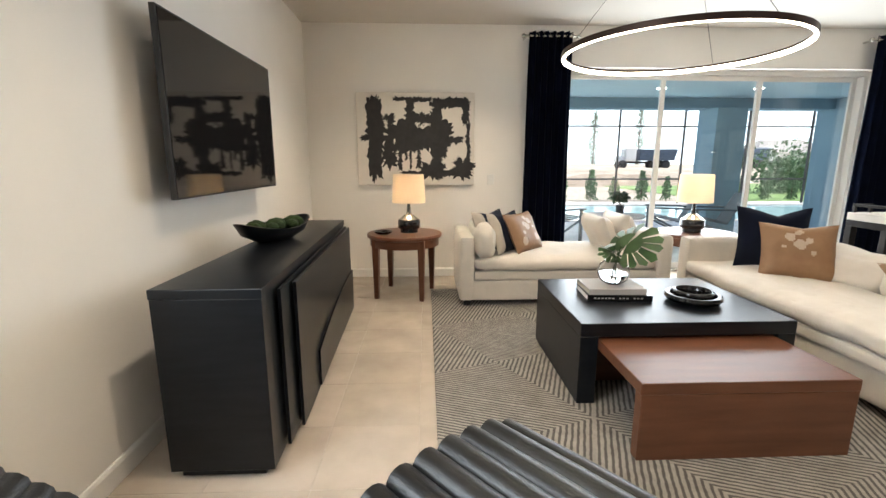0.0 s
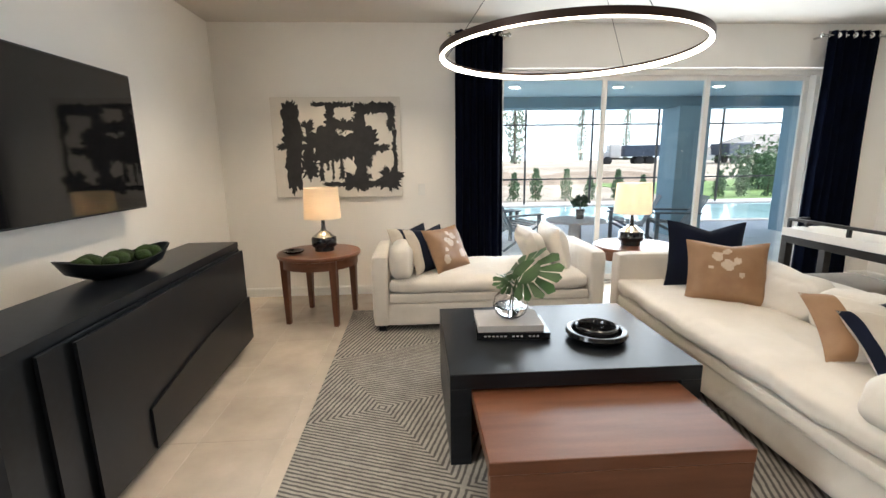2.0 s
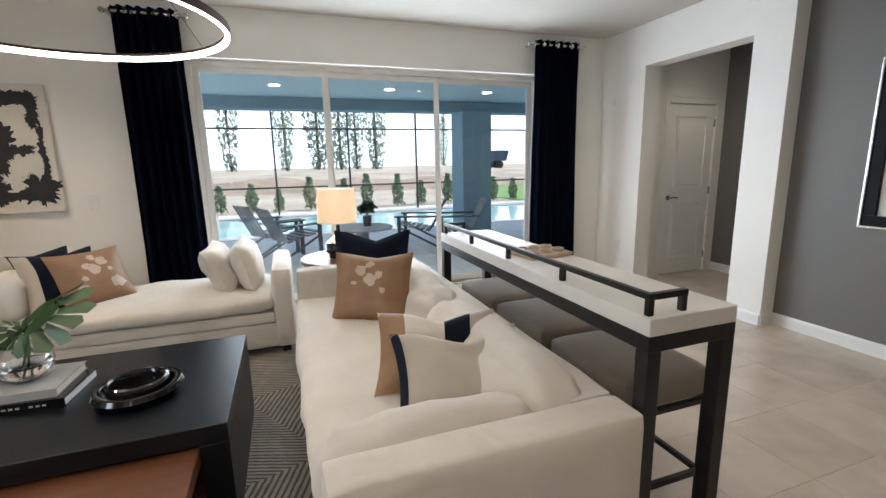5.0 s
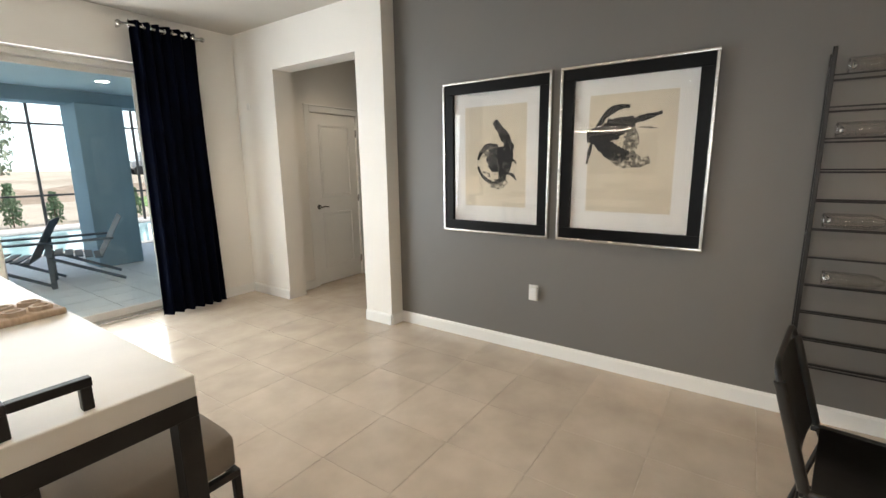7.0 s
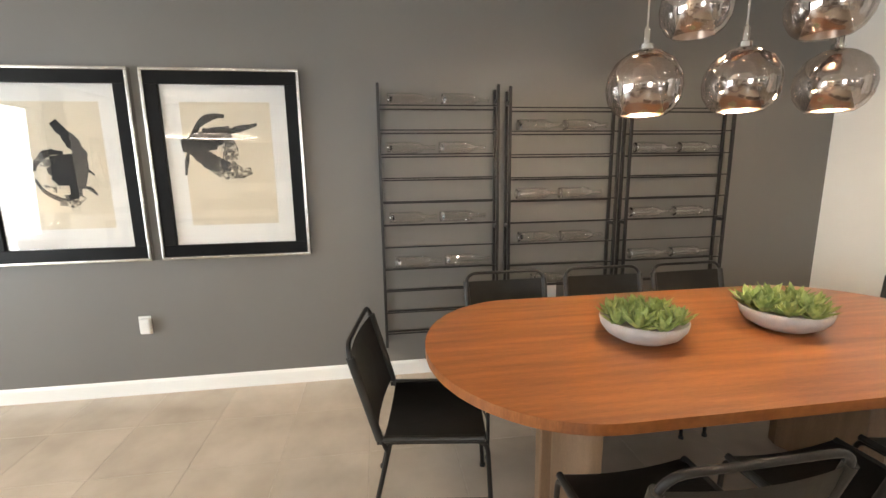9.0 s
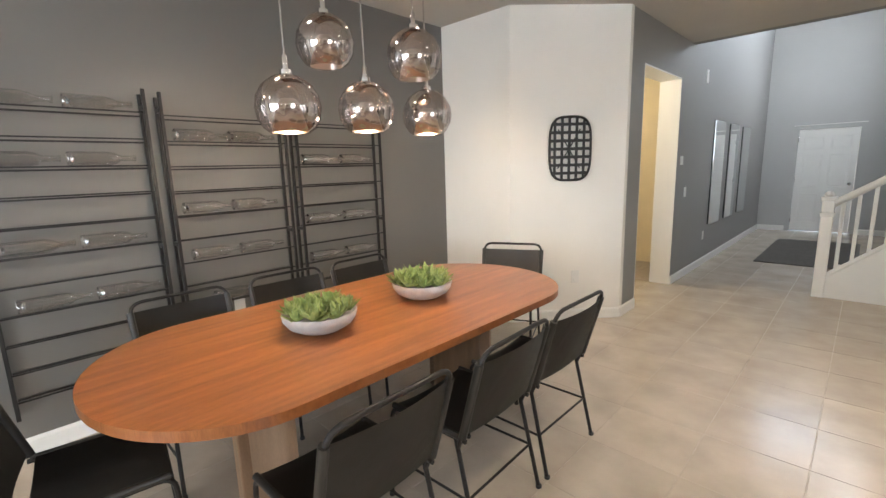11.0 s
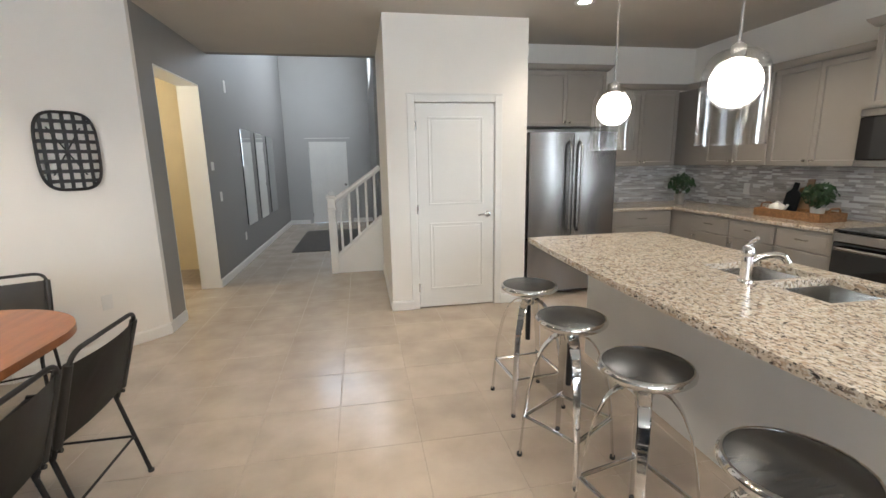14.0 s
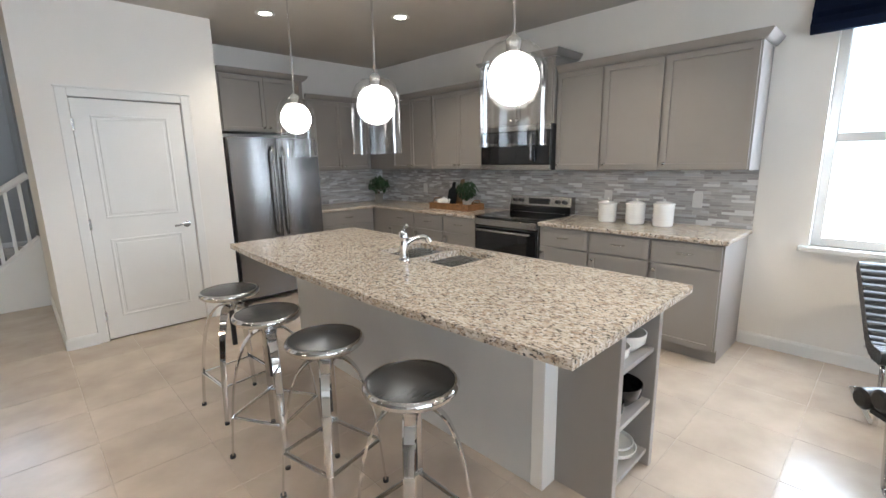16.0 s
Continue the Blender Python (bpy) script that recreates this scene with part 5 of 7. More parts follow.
ch = sling_chair()
ch.matrix_world = pose(5.89, -0.19, 0, 0, 0, 1)
for x, y, rz in ((5.89, -0.80, 2), (5.90, -1.35, 0), (7.05, -0.135, 180), (7.05, -0.74, 178), (7.05, -1.325, 182), (6.57, 0.40, -98), (6.65, -2.19, 114)):
    copy_thing(ch, pose(x, y, 0, 0, 0, rz))


def succulents(at, seed):
    b = thing("succulent_bowl", at, label="pale concrete bowl full of green succulents on the dining table", category="potted plant", group="succulent bowls on the table")
    part("bowl", lathe([(0, 0), (0.07, 0), (0.10, 0.006), (0.142, 0.030), (0.164, 0.060), (0.170, 0.086), (0.166, 0.092), (0.160, 0.088), (0.152, 0.076), (0, 0.072)], 48), CONCRETE, b)
    rnd = random.Random(seed)
    spots = [(0, 0)] + [(0.07 * math.cos(a), 0.07 * math.sin(a)) for a in [2 * math.pi * k / 5 for k in range(5)]] + [(0.128 * math.cos(a), 0.128 * math.sin(a)) for a in [2 * math.pi * (k + 0.5) / 9 for k in range(9)]]
    bm = bm_new()
    for cx, cy in spots:
        big = rnd.uniform(0.75, 1.2)
        lift = rnd.uniform(-0.006, 0.012)
        for ringn, (cnt, ln, el) in enumerate(((6, 0.080, 22), (6, 0.082, 42), (4, 0.074, 60), (3, 0.055, 76))):
            for k in range(cnt):
                a = 2 * math.pi * (k + 0.5 * ringn) / cnt + rnd.random() * 0.35
                L = ln * big * rnd.uniform(0.8, 1.2)
                m = pose(cx, cy, 0.078 + lift, 0, 0, math.degrees(a)) @ pose(0, 0, 0, 0, -el + rnd.uniform(-9, 9), 0)
                w = 0.016 * big
                rib = [m @ Vector(p) for p in ((0, 0, 0), (L * 0.35, 0, -0.005), (L * 0.7, 0, 0.0), (L, 0, 0.010))]
                lft = [m @ Vector(p) for p in ((L * 0.30, w, 0.004), (L * 0.68, w * 0.8, 0.007))]
                rgt = [m @ Vector(p) for p in ((L * 0.30, -w, 0.004), (L * 0.68, -w * 0.8, 0.007))]
                r0, r1, r2, r3 = (bm.verts.new(p) for p in rib)
                l1, l2 = (bm.verts.new(p) for p in lft)
                g1, g2 = (bm.verts.new(p) for p in rgt)
                for f in ((r0, r1, l1), (r1, r2, l2, l1), (r2, r3, l2), (r0, g1, r1), (r1, g1, g2, r2), (r2, g2, r3)):
                    bm.faces.new(f)
    tagged(part("foliage", bm, SUCC, b), kind="stuff")


succulents((6.445, -0.455, 0.75), 3)
succulents((6.455, -1.115, 0.75), 8)


# chandelier of smoked globes
chand = thing("globe_chandelier", (6.50, -0.82, CZ), label="cluster pendant light of smoked copper glass globes over the table", category="chandelier")
part("canopy", box(-0.18, 0.18, -0.55, 0.55, -0.035, 0, 0.004), NICKEL, chand)
for x, y, z in ((6.48, -0.41, 1.732), (6.48, -0.815, 1.75), (6.48, -1.225, 1.752), (6.62, -0.70, 2.06), (6.36, -1.03, 2.00)):
    p = (x - 6.50, y + 0.82, z - CZ)
    prof = [(0.078, -0.105), (0.105, -0.085), (0.128, -0.045), (0.135, 0.0), (0.128, 0.045), (0.102, 0.09), (0.06, 0.121), (0.02, 0.134)]
    g = part("globe", lathe(prof, 36, p), SMOKE, chand, "smoked mirrored glass globe open below")
    g2 = part("inner_cup", lathe([(0.076, -0.100), (0.060, -0.04), (0.045, 0.015), (0.03, 0.035), (0.0, 0.04)], 28, p), COPPER, chand, "copper-lined inner cup")
    part("bulb", lathe([(0, -0.045), (0.022, -0.03), (0.026, -0.005), (0.016, 0.015), (0, 0.02)], 14, p), SMALLBULB, chand)
    part("cap", lathe([(0.024, 0.128), (0.024, 0.15), (0.012, 0.155), (0.012, 0.20), (0.006, 0.21), (0, 0.21)], 16, p), CHROME, chand)
    part("rod", cyl(p[0], p[1], p[2] + 0.2, -0.03, 0.004, n=8), CHROME, chand)
for x, y, z in ((6.48, -0.41, 1.61), (6.48, -0.815, 1.63), (6.48, -1.225, 1.63)):
    lamp("globe_light", "POINT", (x, y, z), 6, (1.0, 0.76, 0.50), size=0.04)


def brush(pts, width, seed, y):
    """A tapering brush stroke with ragged edges, in the xz plane."""
    path = arc([(x, 0, z) for x, z in pts], 0.2, 7)
    n = len(path)
    left, right = [], []
    for i, p in enumerate(path):
        d = (path[min(n - 1, i + 1)] - path[max(0, i - 1)]).normalized()
        nrm = Vector((-d.z, 0, d.x))
        u = i / (n - 1)
        w = width / 2 * (0.35 + 0.65 * math.sin(math.pi * (0.12 + 0.80 * u)))
        left.append(p + nrm * w * (1 + 0.45 * noise.noise((u * 9, seed, 0))))
        right.append(p - nrm * w * (1 + 0.45 * noise.noise((u * 9, seed, 5))))
    bm = bm_new()
    a = [bm.verts.new((p.x, y - 0.0008, p.z)) for p in left]
    b = [bm.verts.new((p.x, y - 0.0008, p.z)) for p in right]
    for i in range(n - 1):
        bm.faces.new((a[i], a[i + 1], b[i + 1], b[i]))
    return bm


# framed prints on the dark wall
def framed(y0, y1, label, kind):
    z0, z1 = 0.90, 2.04
    w, h = y1 - y0, z1 - z0
    f = thing("framed_print", (XE, (y0 + y1) / 2, (z0 + z1) / 2), -90, label=label, category="framed art", group="pair of framed prints")
    a, b = w / 2, h / 2
    e, k = 0.018, 0.072

    def rim(o, i, y, t):
        bm = bm_new()
        for x0, x1, c, d in ((-o[0], o[0], o[1] - (o[1] - i[1]), o[1]), (-o[0], o[0], -o[1], -i[1]), (-o[0], -i[0], -i[1], i[1]), (i[0], o[0], -i[1], i[1])):
            box(x0, x1, y - t, y, c, d, 0.003, bm=bm)
        return bm

    part("frame_edge", rim((a, b), (a - e, b - e), 0.0, 0.045), SILVER, f, "silver outer edge")
    part("frame_moulding", rim((a - e, b - e), (a - e - k, b - e - k), 0.0, 0.036), FRAMEBLACK, f, "black moulding")
    part("mat_board", box(-a + e + k, a - e - k, -0.010, -0.004, -b + e + k, b - e - k), PAPER, f)
    part("print_sheet", box(-a + 0.19, a - 0.19, -0.0122, -0.0105, -b + 0.21, b - 0.19), CREAMPAPER, f)
    curves = {"crab": [([(0.0, 0.27), (0.05, 0.20), (0.11, 0.12), (0.13, 0.0), (0.10, -0.12)], 0.075, INK), ([(0.02, 0.08), (0.03, -0.02), (0.05, -0.17)], 0.20, INK), ([(0.03, 0.09), (-0.05, 0.10), (-0.12, 0.04), (-0.14, -0.01)], 0.04, INK), ([(-0.02, 0.04), (-0.09, 0.03), (-0.12, 0.06)], 0.05, INKWASH), ([(-0.14, -0.06), (-0.11, -0.13), (-0.02, -0.19), (0.08, -0.17)], 0.028, INK), ([(-0.10, -0.10), (-0.03, -0.13), (0.03, -0.11)], 0.03, INKWASH), ([(0.12, -0.03), (0.15, -0.01), (0.18, -0.04)], 0.02, INK), ([(0.11, -0.11), (0.15, -0.12), (0.18, -0.16)], 0.025, INK), ([(-0.03, -0.20), (0.05, -0.215), (0.11, -0.17)], 0.05, INKWASH)],
              "sweep": [([(-0.27, 0.125), (-0.16, 0.135), (-0.05, 0.19), (0.02, 0.21)], 0.13, INK), ([(-0.22, 0.12), (-0.14, 0.04), (-0.05, 0.0), (0.0, 0.0)], 0.10, INK), ([(-0.09, 0.18), (0.025, 0.215), (0.10, 0.23), (0.175, 0.25)], 0.040, INK), ([(-0.21, 0.17), (-0.15, 0.265), (-0.08, 0.30), (-0.01, 0.298)], 0.045, INK), ([(-0.235, 0.09), (-0.25, 0.03), (-0.262, -0.05)], 0.026, INK), ([(-0.11, 0.0), (-0.03, -0.035), (0.05, -0.04), (0.12, -0.025)], 0.10, INKWASH), ([(-0.005, 0.205), (0.012, 0.12), (0.0, 0.03), (0.03, -0.02)], 0.085, INKWASH), ([(0.05, 0.17), (0.11, 0.165), (0.15, 0.16)], 0.012, INKWASH)]}[kind]
    for i, (pts, wd, mt) in enumerate(curves):
        part("ink_stroke", brush(pts, wd, i * 3.7 + len(kind), -0.0123 - 0.0001 * i), mt, f)
    if kind == "crab":
        part("colour_patch", box(-0.035, 0.035, -0.0148, -0.0140, -0.155, -0.10), CREAMPAPER, f)
    part("glazing", box(-a + e + k, a - e - k, -0.0185, -0.0165, -b + e + k, b - e - k), THINGLASS, f).visible_shadow = False


framed(1.995, 2.885, "framed abstract ink print in black frame with silver edge, crab-like shape", "crab")
framed(1.04, 1.935, "framed abstract ink print in black frame with silver edge, sweeping stroke", "sweep")


# bottle racks on the wall
def rack(y0, y1, label, bottles, z1=1.955):
    r = thing("bottle_rack", (XE, (y0 + y1) / 2, 0.0), 90, label=label, category="wall rack", group="three wall bottle racks")
    w = (y1 - y0) / 2
    zlo = 0.25
    for s in (-1, 1):
        part("upright", box(s * w - 0.009, s * w + 0.009, 0.10, 0.120, zlo, z1, 0.002), IRON, r)
        part("rear_upright", box(s * w - 0.009, s * w + 0.009, 0.012, 0.032, zlo, z1 - 0.02, 0.002), IRON, r)
        for z in (z1 - 0.1, 1.05, zlo + 0.1):
            part("bracket", box(s * w - 0.010, s * w + 0.010, 0.033, 0.10, z - 0.012, z + 0.012, 0.002), IRON, r)
    n = 12
    for k in range(n):
        z = z1 - 0.13 - 0.148 * k
        if z > zlo:
            part("rung", box(-w + 0.009, w - 0.009, 0.105, 0.114, z - 0.004, z + 0.004), IRON, r)
            part("rung", box(-w + 0.012, w - 0.012, 0.02, 0.031, z - 0.02, z - 0.01), IRON, r)
    for k, x in bottles:
        z = z1 - 0.13 - 0.148 * k + 0.042
        bt = lathe([(0, 0), (0.034, 0), (0.037, 0.004), (0.037, 0.18), (0.030, 0.21), (0.014, 0.235), (0.013, 0.29), (0.016, 0.295), (0.016, 0.305), (0, 0.305)], 18)
        b = thing("glass_bottle", (0, 0, 0), label="empty clear glass bottle lying on the wall rack", category="bottle", group="bottles on the racks")
        b.matrix_world = r.matrix_world @ pose(-x, 0.075, z, 0, -90, 0)
        part("glass", bt, BOTTLE, b)
        part("base_punt", lathe([(0.034, 0.003), (0.012, 0.03), (0, 0.034)], 16), GLASS, b)


rack(-0.185, 0.572, "black metal wall rack with thin rungs and clear bottles", [(0, -0.32), (0, 0.02), (2, -0.33), (2, 0.0), (5, -0.33), (5, 0.0), (7, -0.30), (7, 0.03)])
rack(-1.02, -0.265, "black metal wall rack with rungs holding clear bottles, middle one", [(1, -0.32), (1, 0.0), (4, -0.32), (4, -0.02), (6, -0.30), (6, 0.0), (8, -0.2)], 1.945)
rack(-1.865, -1.105, "black metal wall rack with rungs and bottles next to the corner", [(2, -0.33), (2, 0.0), (5, -0.33), (5, 0.0), (7, -0.32), (7, 0.0)], 1.945)


def plate(at, rz, name, label, w=0.075, h=0.12, slots=2):
    p = thing(name, at, rz, label=label, category="wall plate")
    part("plate", box(-w / 2, w / 2, 0, 0.007, -h / 2, h / 2, 0.003), WHITEPLASTIC, p)
    for k in range(slots):
        z = 0.028 - 0.056 * k if slots == 2 else 0
        part("insert", box(-0.017, 0.017, 0.007, 0.011, z - 0.018, z + 0.018, 0.002), WHITEPLASTIC, p)
    return p


oc = plate((XE, 2.105, 0.475), 90, "wall_outlet", "white wall outlet with a plugged-in white night light")
part("night_light", box(-0.045, 0.02, 0.011, 0.045, -0.05, 0.05, 0.008), WHITEPLASTIC, oc)
plate((XE, -0.62, 0.54), 90, "wall_outlet", "white wall outlet low on the dark grey wall")
plate((6.302, -5.24, 1.47), 90, "thermostat", "white square thermostat on the grey hall wall", 0.10, 0.10, 1)
plate((6.302, -5.45, 1.09), 90, "light_switch", "white light switch plate on the grey hall wall", 0.08, 0.12, 1)
plate((6.304, -6.11, 2.52), 90, "door_chime", "small white chime box high on the hall wall", 0.10, 0.16, 1)
plate((6.304, -6.45, 0.42), 90, "wall_outlet", "white outlet low on the grey hall wall")
plate((6.60, -3.235, 0.42), 47, "wall_outlet", "white outlet low on the angled white wall")
plate((XP, 5.15, 0.42), 90, "wall_outlet", "white outlet beside the passage opening")
plate((2.42, YN, 1.14), 180, "light_switch", "white light switch plate by the curtain", 0.075, 0.12, 1)
plate((XP, 5.33, 2.06), 90, "motion_sensor", "small white alarm sensor on the wall", 0.05, 0.07, 1)

# woven wall basket
wb = thing("wall_basket", (6.66, -3.17, 1.60), 227.3, label="black woven openwork basket hung on the white wall", category="wall decor")
RBW, RBH = 0.185, 0.275


def squircle(n, k=0.86):
    out = []
    for i in range(n):
        a = 2 * math.pi * i / n
        c, s = math.cos(a), math.sin(a)
        out.append((RBW * math.copysign(abs(c) ** 0.55, c), RBH * math.copysign(abs(s) ** 0.55, s)))
    return out


part("rim", tube([(x, -0.045, z) for x, z in squircle(48)], 0.011, 8, closed=True), IRON, wb)
for k in range(7):
    z = -0.213 + 0.071 * k
    w = RBW * (1 - (abs(z) / RBH) ** 3.6) ** 0.27
    part("weave_strip", box(-w, w, -0.030, -0.024, z - 0.013, z + 0.013, 0.001), IRON, wb)
for k in range(5):
    x = -0.132 + 0.066 * k
    h = RBH * (1 - (abs(x) / RBW) ** 3.6) ** 0.27
    part("weave_strip", box(x - 0.012, x + 0.012, -0.023, -0.017, -h, h, 0.001), IRON, wb)
for s in (-1, 1):
    part("diagonal_strip", tube([(-0.10 * s, -0.012, -0.17), (0.10 * s, -0.012, 0.17)], 0.015, 6, flat=0.25), IRON, wb)

# hall mirrors and rug
for y0 in (-7.28, -8.22, -9.16):
    mm = thing("wall_mirror", (6.304, y0 + 0.34, 1.27), 90, label="tall narrow frameless mirror on the grey hall wall", category="mirror", group="three hall mirrors")
    part("glass", box(-0.30, 0.30, 0.012, 0.022, -0.72, 0.74, 0.008, 1), MIRROR, mm)
    part("backing", box(-0.29, 0.29, 0, 0.012, -0.71, 0.73), BLACKWOOD, mm)
put("door_mat", box(4.66, 5.77, -9.5, -7.08, 0, 0.012, 0.004), mat("dark_mat", (0.10, 0.09, 0.08), 0.95, var=0.2, scale=20, bump=0.5), "dark grey entrance rug inside the front door", "rug")

# ---- kitchen ----
KS, CTZ = -4.60, 0.925


def shaker(w, h, t=0.02, rail=0.055):
    """A cabinet front in the xz plane, facing -y, from its lower left corner."""
    bm = box(0.0, w, -t, 0, 0.0, h)
    bm.normal_update()
    front = [f for f in bm.faces if f.normal.y < -0.9]
    bmesh.ops.inset_region(bm, faces=front, thickness=rail, depth=0.0)
    bmesh.ops.inset_region(bm, faces=front, thickness=0.003, depth=-0.013)
    return bm


def knob(x, z, y=-0.02):
    return moved(lathe([(0, 0), (0.006, 0), (0.006, 0.012), (0.014, 0.018), (0.015, 0.024), (0.010, 0.030), (0, 0.031)], 14), pose(x, y, z, 90, 0, 0))


def pull(x, z, y=-0.02, w=0.10):
    return tube(arc([(x - w / 2, y, z), (x - w / 2, y - 0.025, z), (x + w / 2, y - 0.025, z), (x + w / 2, y, z)], 0.015, 3), 0.005, 8)


def cabinet(name, m, w, h, d, doors, drawer=0.0, toe=0.0, label="", group="", knob_low=True):
    """A cabinet unit whose front lies in y = 0 and whose body runs to y = d."""
    c = thing(name, (0, 0, 0), label=label, category="cabinet", group=group)
    c.matrix_world = m
    part("body", box(0.0, w, 0.0, d, toe, h, 0.001, bm=box(0.0, w, 0.06, d, 0, toe) if toe else None), CABINET, c)
    top = h - 0.012
    if drawer:
        bm = box(0.012, w - 0.012, -0.02, 0, h - drawer, top, 0.003)
        box(0.05, w - 0.05, -0.0225, -0.0195, h - drawer + 0.035, top - 0.035, 0.002, bm=bm)
        dr = part("drawer", bm, CABINET, c)
        part("pull", pull(w / 2, h - drawer / 2), NICKEL, dr)
        top = h - drawer - 0.012
    dw = (w - 0.024 - 0.006 * (doors - 1)) / doors
    for k in range(doors):
        x0 = 0.012 + k * (dw + 0.006)
        bm = moved(shaker(dw, top - toe - 0.012), Matrix.Translation((x0, 0, toe + 0.012)))
        dd = part("door", bm, CABINET, c)
        kx = x0 + dw - 0.03 if (doors == 2 and k == 0) or (doors == 1 and group.endswith("left")) else x0 + 0.03
        kz = toe + 0.05 if knob_low else top - 0.05
        part("knob", knob(kx, kz), NICKEL, dd)
    return c


def crown(pts, label="taupe crown moulding on top of the wall cabinets"):
    bm = bm_new()
    prof = [(0.0, 0.0), (0.012, 0.0), (0.030, 0.02), (0.050, 0.045), (0.055, 0.06), (0.0, 0.06)]
    rings = []
    for p, n in pts:
        rings.append([bm.verts.new((p[0] + n[0] * a, p[1] + n[1] * a, p[2] + z)) for a, z in prof])
    for a, b in zip(rings, rings[1:]):
        for i in range(len(prof)):
            bm.faces.new((a[i], a[(i + 1) % len(prof)], b[(i + 1) % len(prof)], b[i]))
    bm.faces.new(rings[0])
    bm.faces.new(rings[-1][::-1])
    return put("trim", bm, CABINET, kind="structure")


LOW = "taupe shaker base cabinet with drawer and metal pull under granite counter"
UPP = "taupe shaker wall cabinet with small metal knobs"
# against the west wall: fronts face east; unit x runs north
for y0, y1, n in ((-0.36, 0.13, 1), (-0.86, -0.36, 1), (-1.355, -0.86, 1), (-2.62, -2.125, 1), (-3.12, -2.62, 1), (-3.62, -3.12, 1)):
    cabinet("base_cabinet", pose(1.0, y0, 0, 0, 0, 90), y1 - y0, CTZ - 0.035, 0.64, n, 0.175, 0.10, LOW, "base cabinets", knob_low=False)
for y0, y1, n in ((-0.46, 0.15, 1), (-0.955, -0.46, 1), (-1.41, -0.955, 1), (-3.10, -2.26, 2), (-3.90, -3.10, 2)):
    cabinet("wall_cabinet", pose(0.69, y0, 1.385, 0, 0, 90), y1 - y0, 0.865, 0.33, n, 0, 0, UPP, "wall cabinets")
put("filler_panel", box(0.36, 0.69, KS, -3.90, 1.385, 2.25, 0.001), CABINET, "taupe corner filler of the wall cabinets", "cabinet")
cabinet("wall_cabinet", pose(0.74, -2.26, 1.815, 0, 0, 90), 0.85, 0.585, 0.38, 2, 0, 0, "taupe shaker wall cabinet above the microwave", "wall cabinets")
# along the south wall
cabinet("wall_cabinet", pose(1.72, -4.27, 1.385, 0, 0, 180), 0.92, 0.865, 0.33, 2, 0, 0, UPP, "wall cabinets")
cabinet("wall_cabinet", pose(2.72, -4.24, 1.84, 0, 0, 180), 0.96, 0.60, 0.36, 2, 0, 0, "taupe shaker wall cabinet above the refrigerator", "wall cabinets")
for x1 in (1.80,):
    cabinet("base_cabinet", pose(x1, -3.96, 0, 0, 0, 180), 0.78, CTZ - 0.035, 0.64, 1, 0.175, 0.10, LOW, "base cabinets", knob_low=False)
put("corner_base_panel", box(0.36, 1.0, KS, -3.63, 0.10, CTZ - 0.036, bm=box(0.36, 0.95, KS, -3.68, 0, 0.10)), CABINET, "taupe corner base panel under the counter", "cabinet")
crown([((0.36, 0.155, 2.25), (0, 1)), ((0.69, 0.155, 2.25), (1, 1)), ((0.69, -1.40, 2.25), (1, 0))])
crown([((0.36, -1.405, 2.40), (0, 1)), ((0.745, -1.405, 2.40), (1, 1)), ((0.745, -2.265, 2.40), (1, -1)), ((0.36, -2.265, 2.40), (0, -1))])
crown([((0.69, -2.27, 2.25), (1, 0)), ((0.69, -4.265, 2.25), (1, 1)), ((1.73, -4.265, 2.25), (0, 1))])
crown([((1.755, -4.6, 2.44), (-1, 0)), ((1.755, -4.235, 2.44), (-1, 1)), ((2.725, -4.235, 2.44), (0, 1))])

put("worktop", box(XW + 0.001, 1.04, -1.36, 0.155, CTZ - 0.034, CTZ, 0.006), GRANITE, "polished speckled granite worktop with canisters", "worktop")
put("worktop", box(XW + 0.001, 1.04, -3.92, -2.125, CTZ - 0.034, CTZ, 0.006, bm=box(XW + 0.001, 1.80, KS + 0.001, -3.921, CTZ - 0.034, CTZ, 0.006)), GRANITE, "polished speckled granite corner worktop", "worktop")

# mosaic behind the worktops
rnd = random.Random(4)
vs_, fs_ = [], []


def strip(p0, du, length, n, z0, z1):
    u = p0
    while u < p0 + length - 0.001:
        w = min(rnd.choice((0.06, 0.09, 0.12, 0.15)), p0 + length - u)
        t = rnd.uniform(0.004, 0.0065)
        a, b = u + 0.001, u + w - 0.001
        k = len(vs_)
        for q, d in ((a, 0.0), (b, 0.0), (a, t), (b, t)):
            for z in (z0, z1):
                vs_.append((XW + d, q, z) if du == "y" else (q, KS + d, z))
        fs_.extend([(k + 4, k + 6, k + 7, k + 5), (k, k + 4, k + 5, k + 1), (k + 2, k + 3, k + 7, k + 6), (k + 1, k + 5, k + 7, k + 3), (k, k + 2, k + 6, k + 4)])
        u += w


rows = 23
for i in range(rows):
    z = CTZ + 0.003 + (1.385 - CTZ - 0.003) * i / rows
    zz = z + (1.385 - CTZ) / rows - 0.0018
    strip(KS + rnd.random() * -0.0, "y", 0.15 - KS, 0, z, zz)
    strip(XW + 0.008, "x", 1.80 - XW, 0, z, zz)
me = bpy.data.meshes.new("backsplash")
me.from_pydata(vs_, [], fs_)
me.materials.append(MOSAIC)
tagged(new("backsplash", me), "grey glass and stone mosaic strip tiles behind the worktop", "backsplash", kind="stuff")

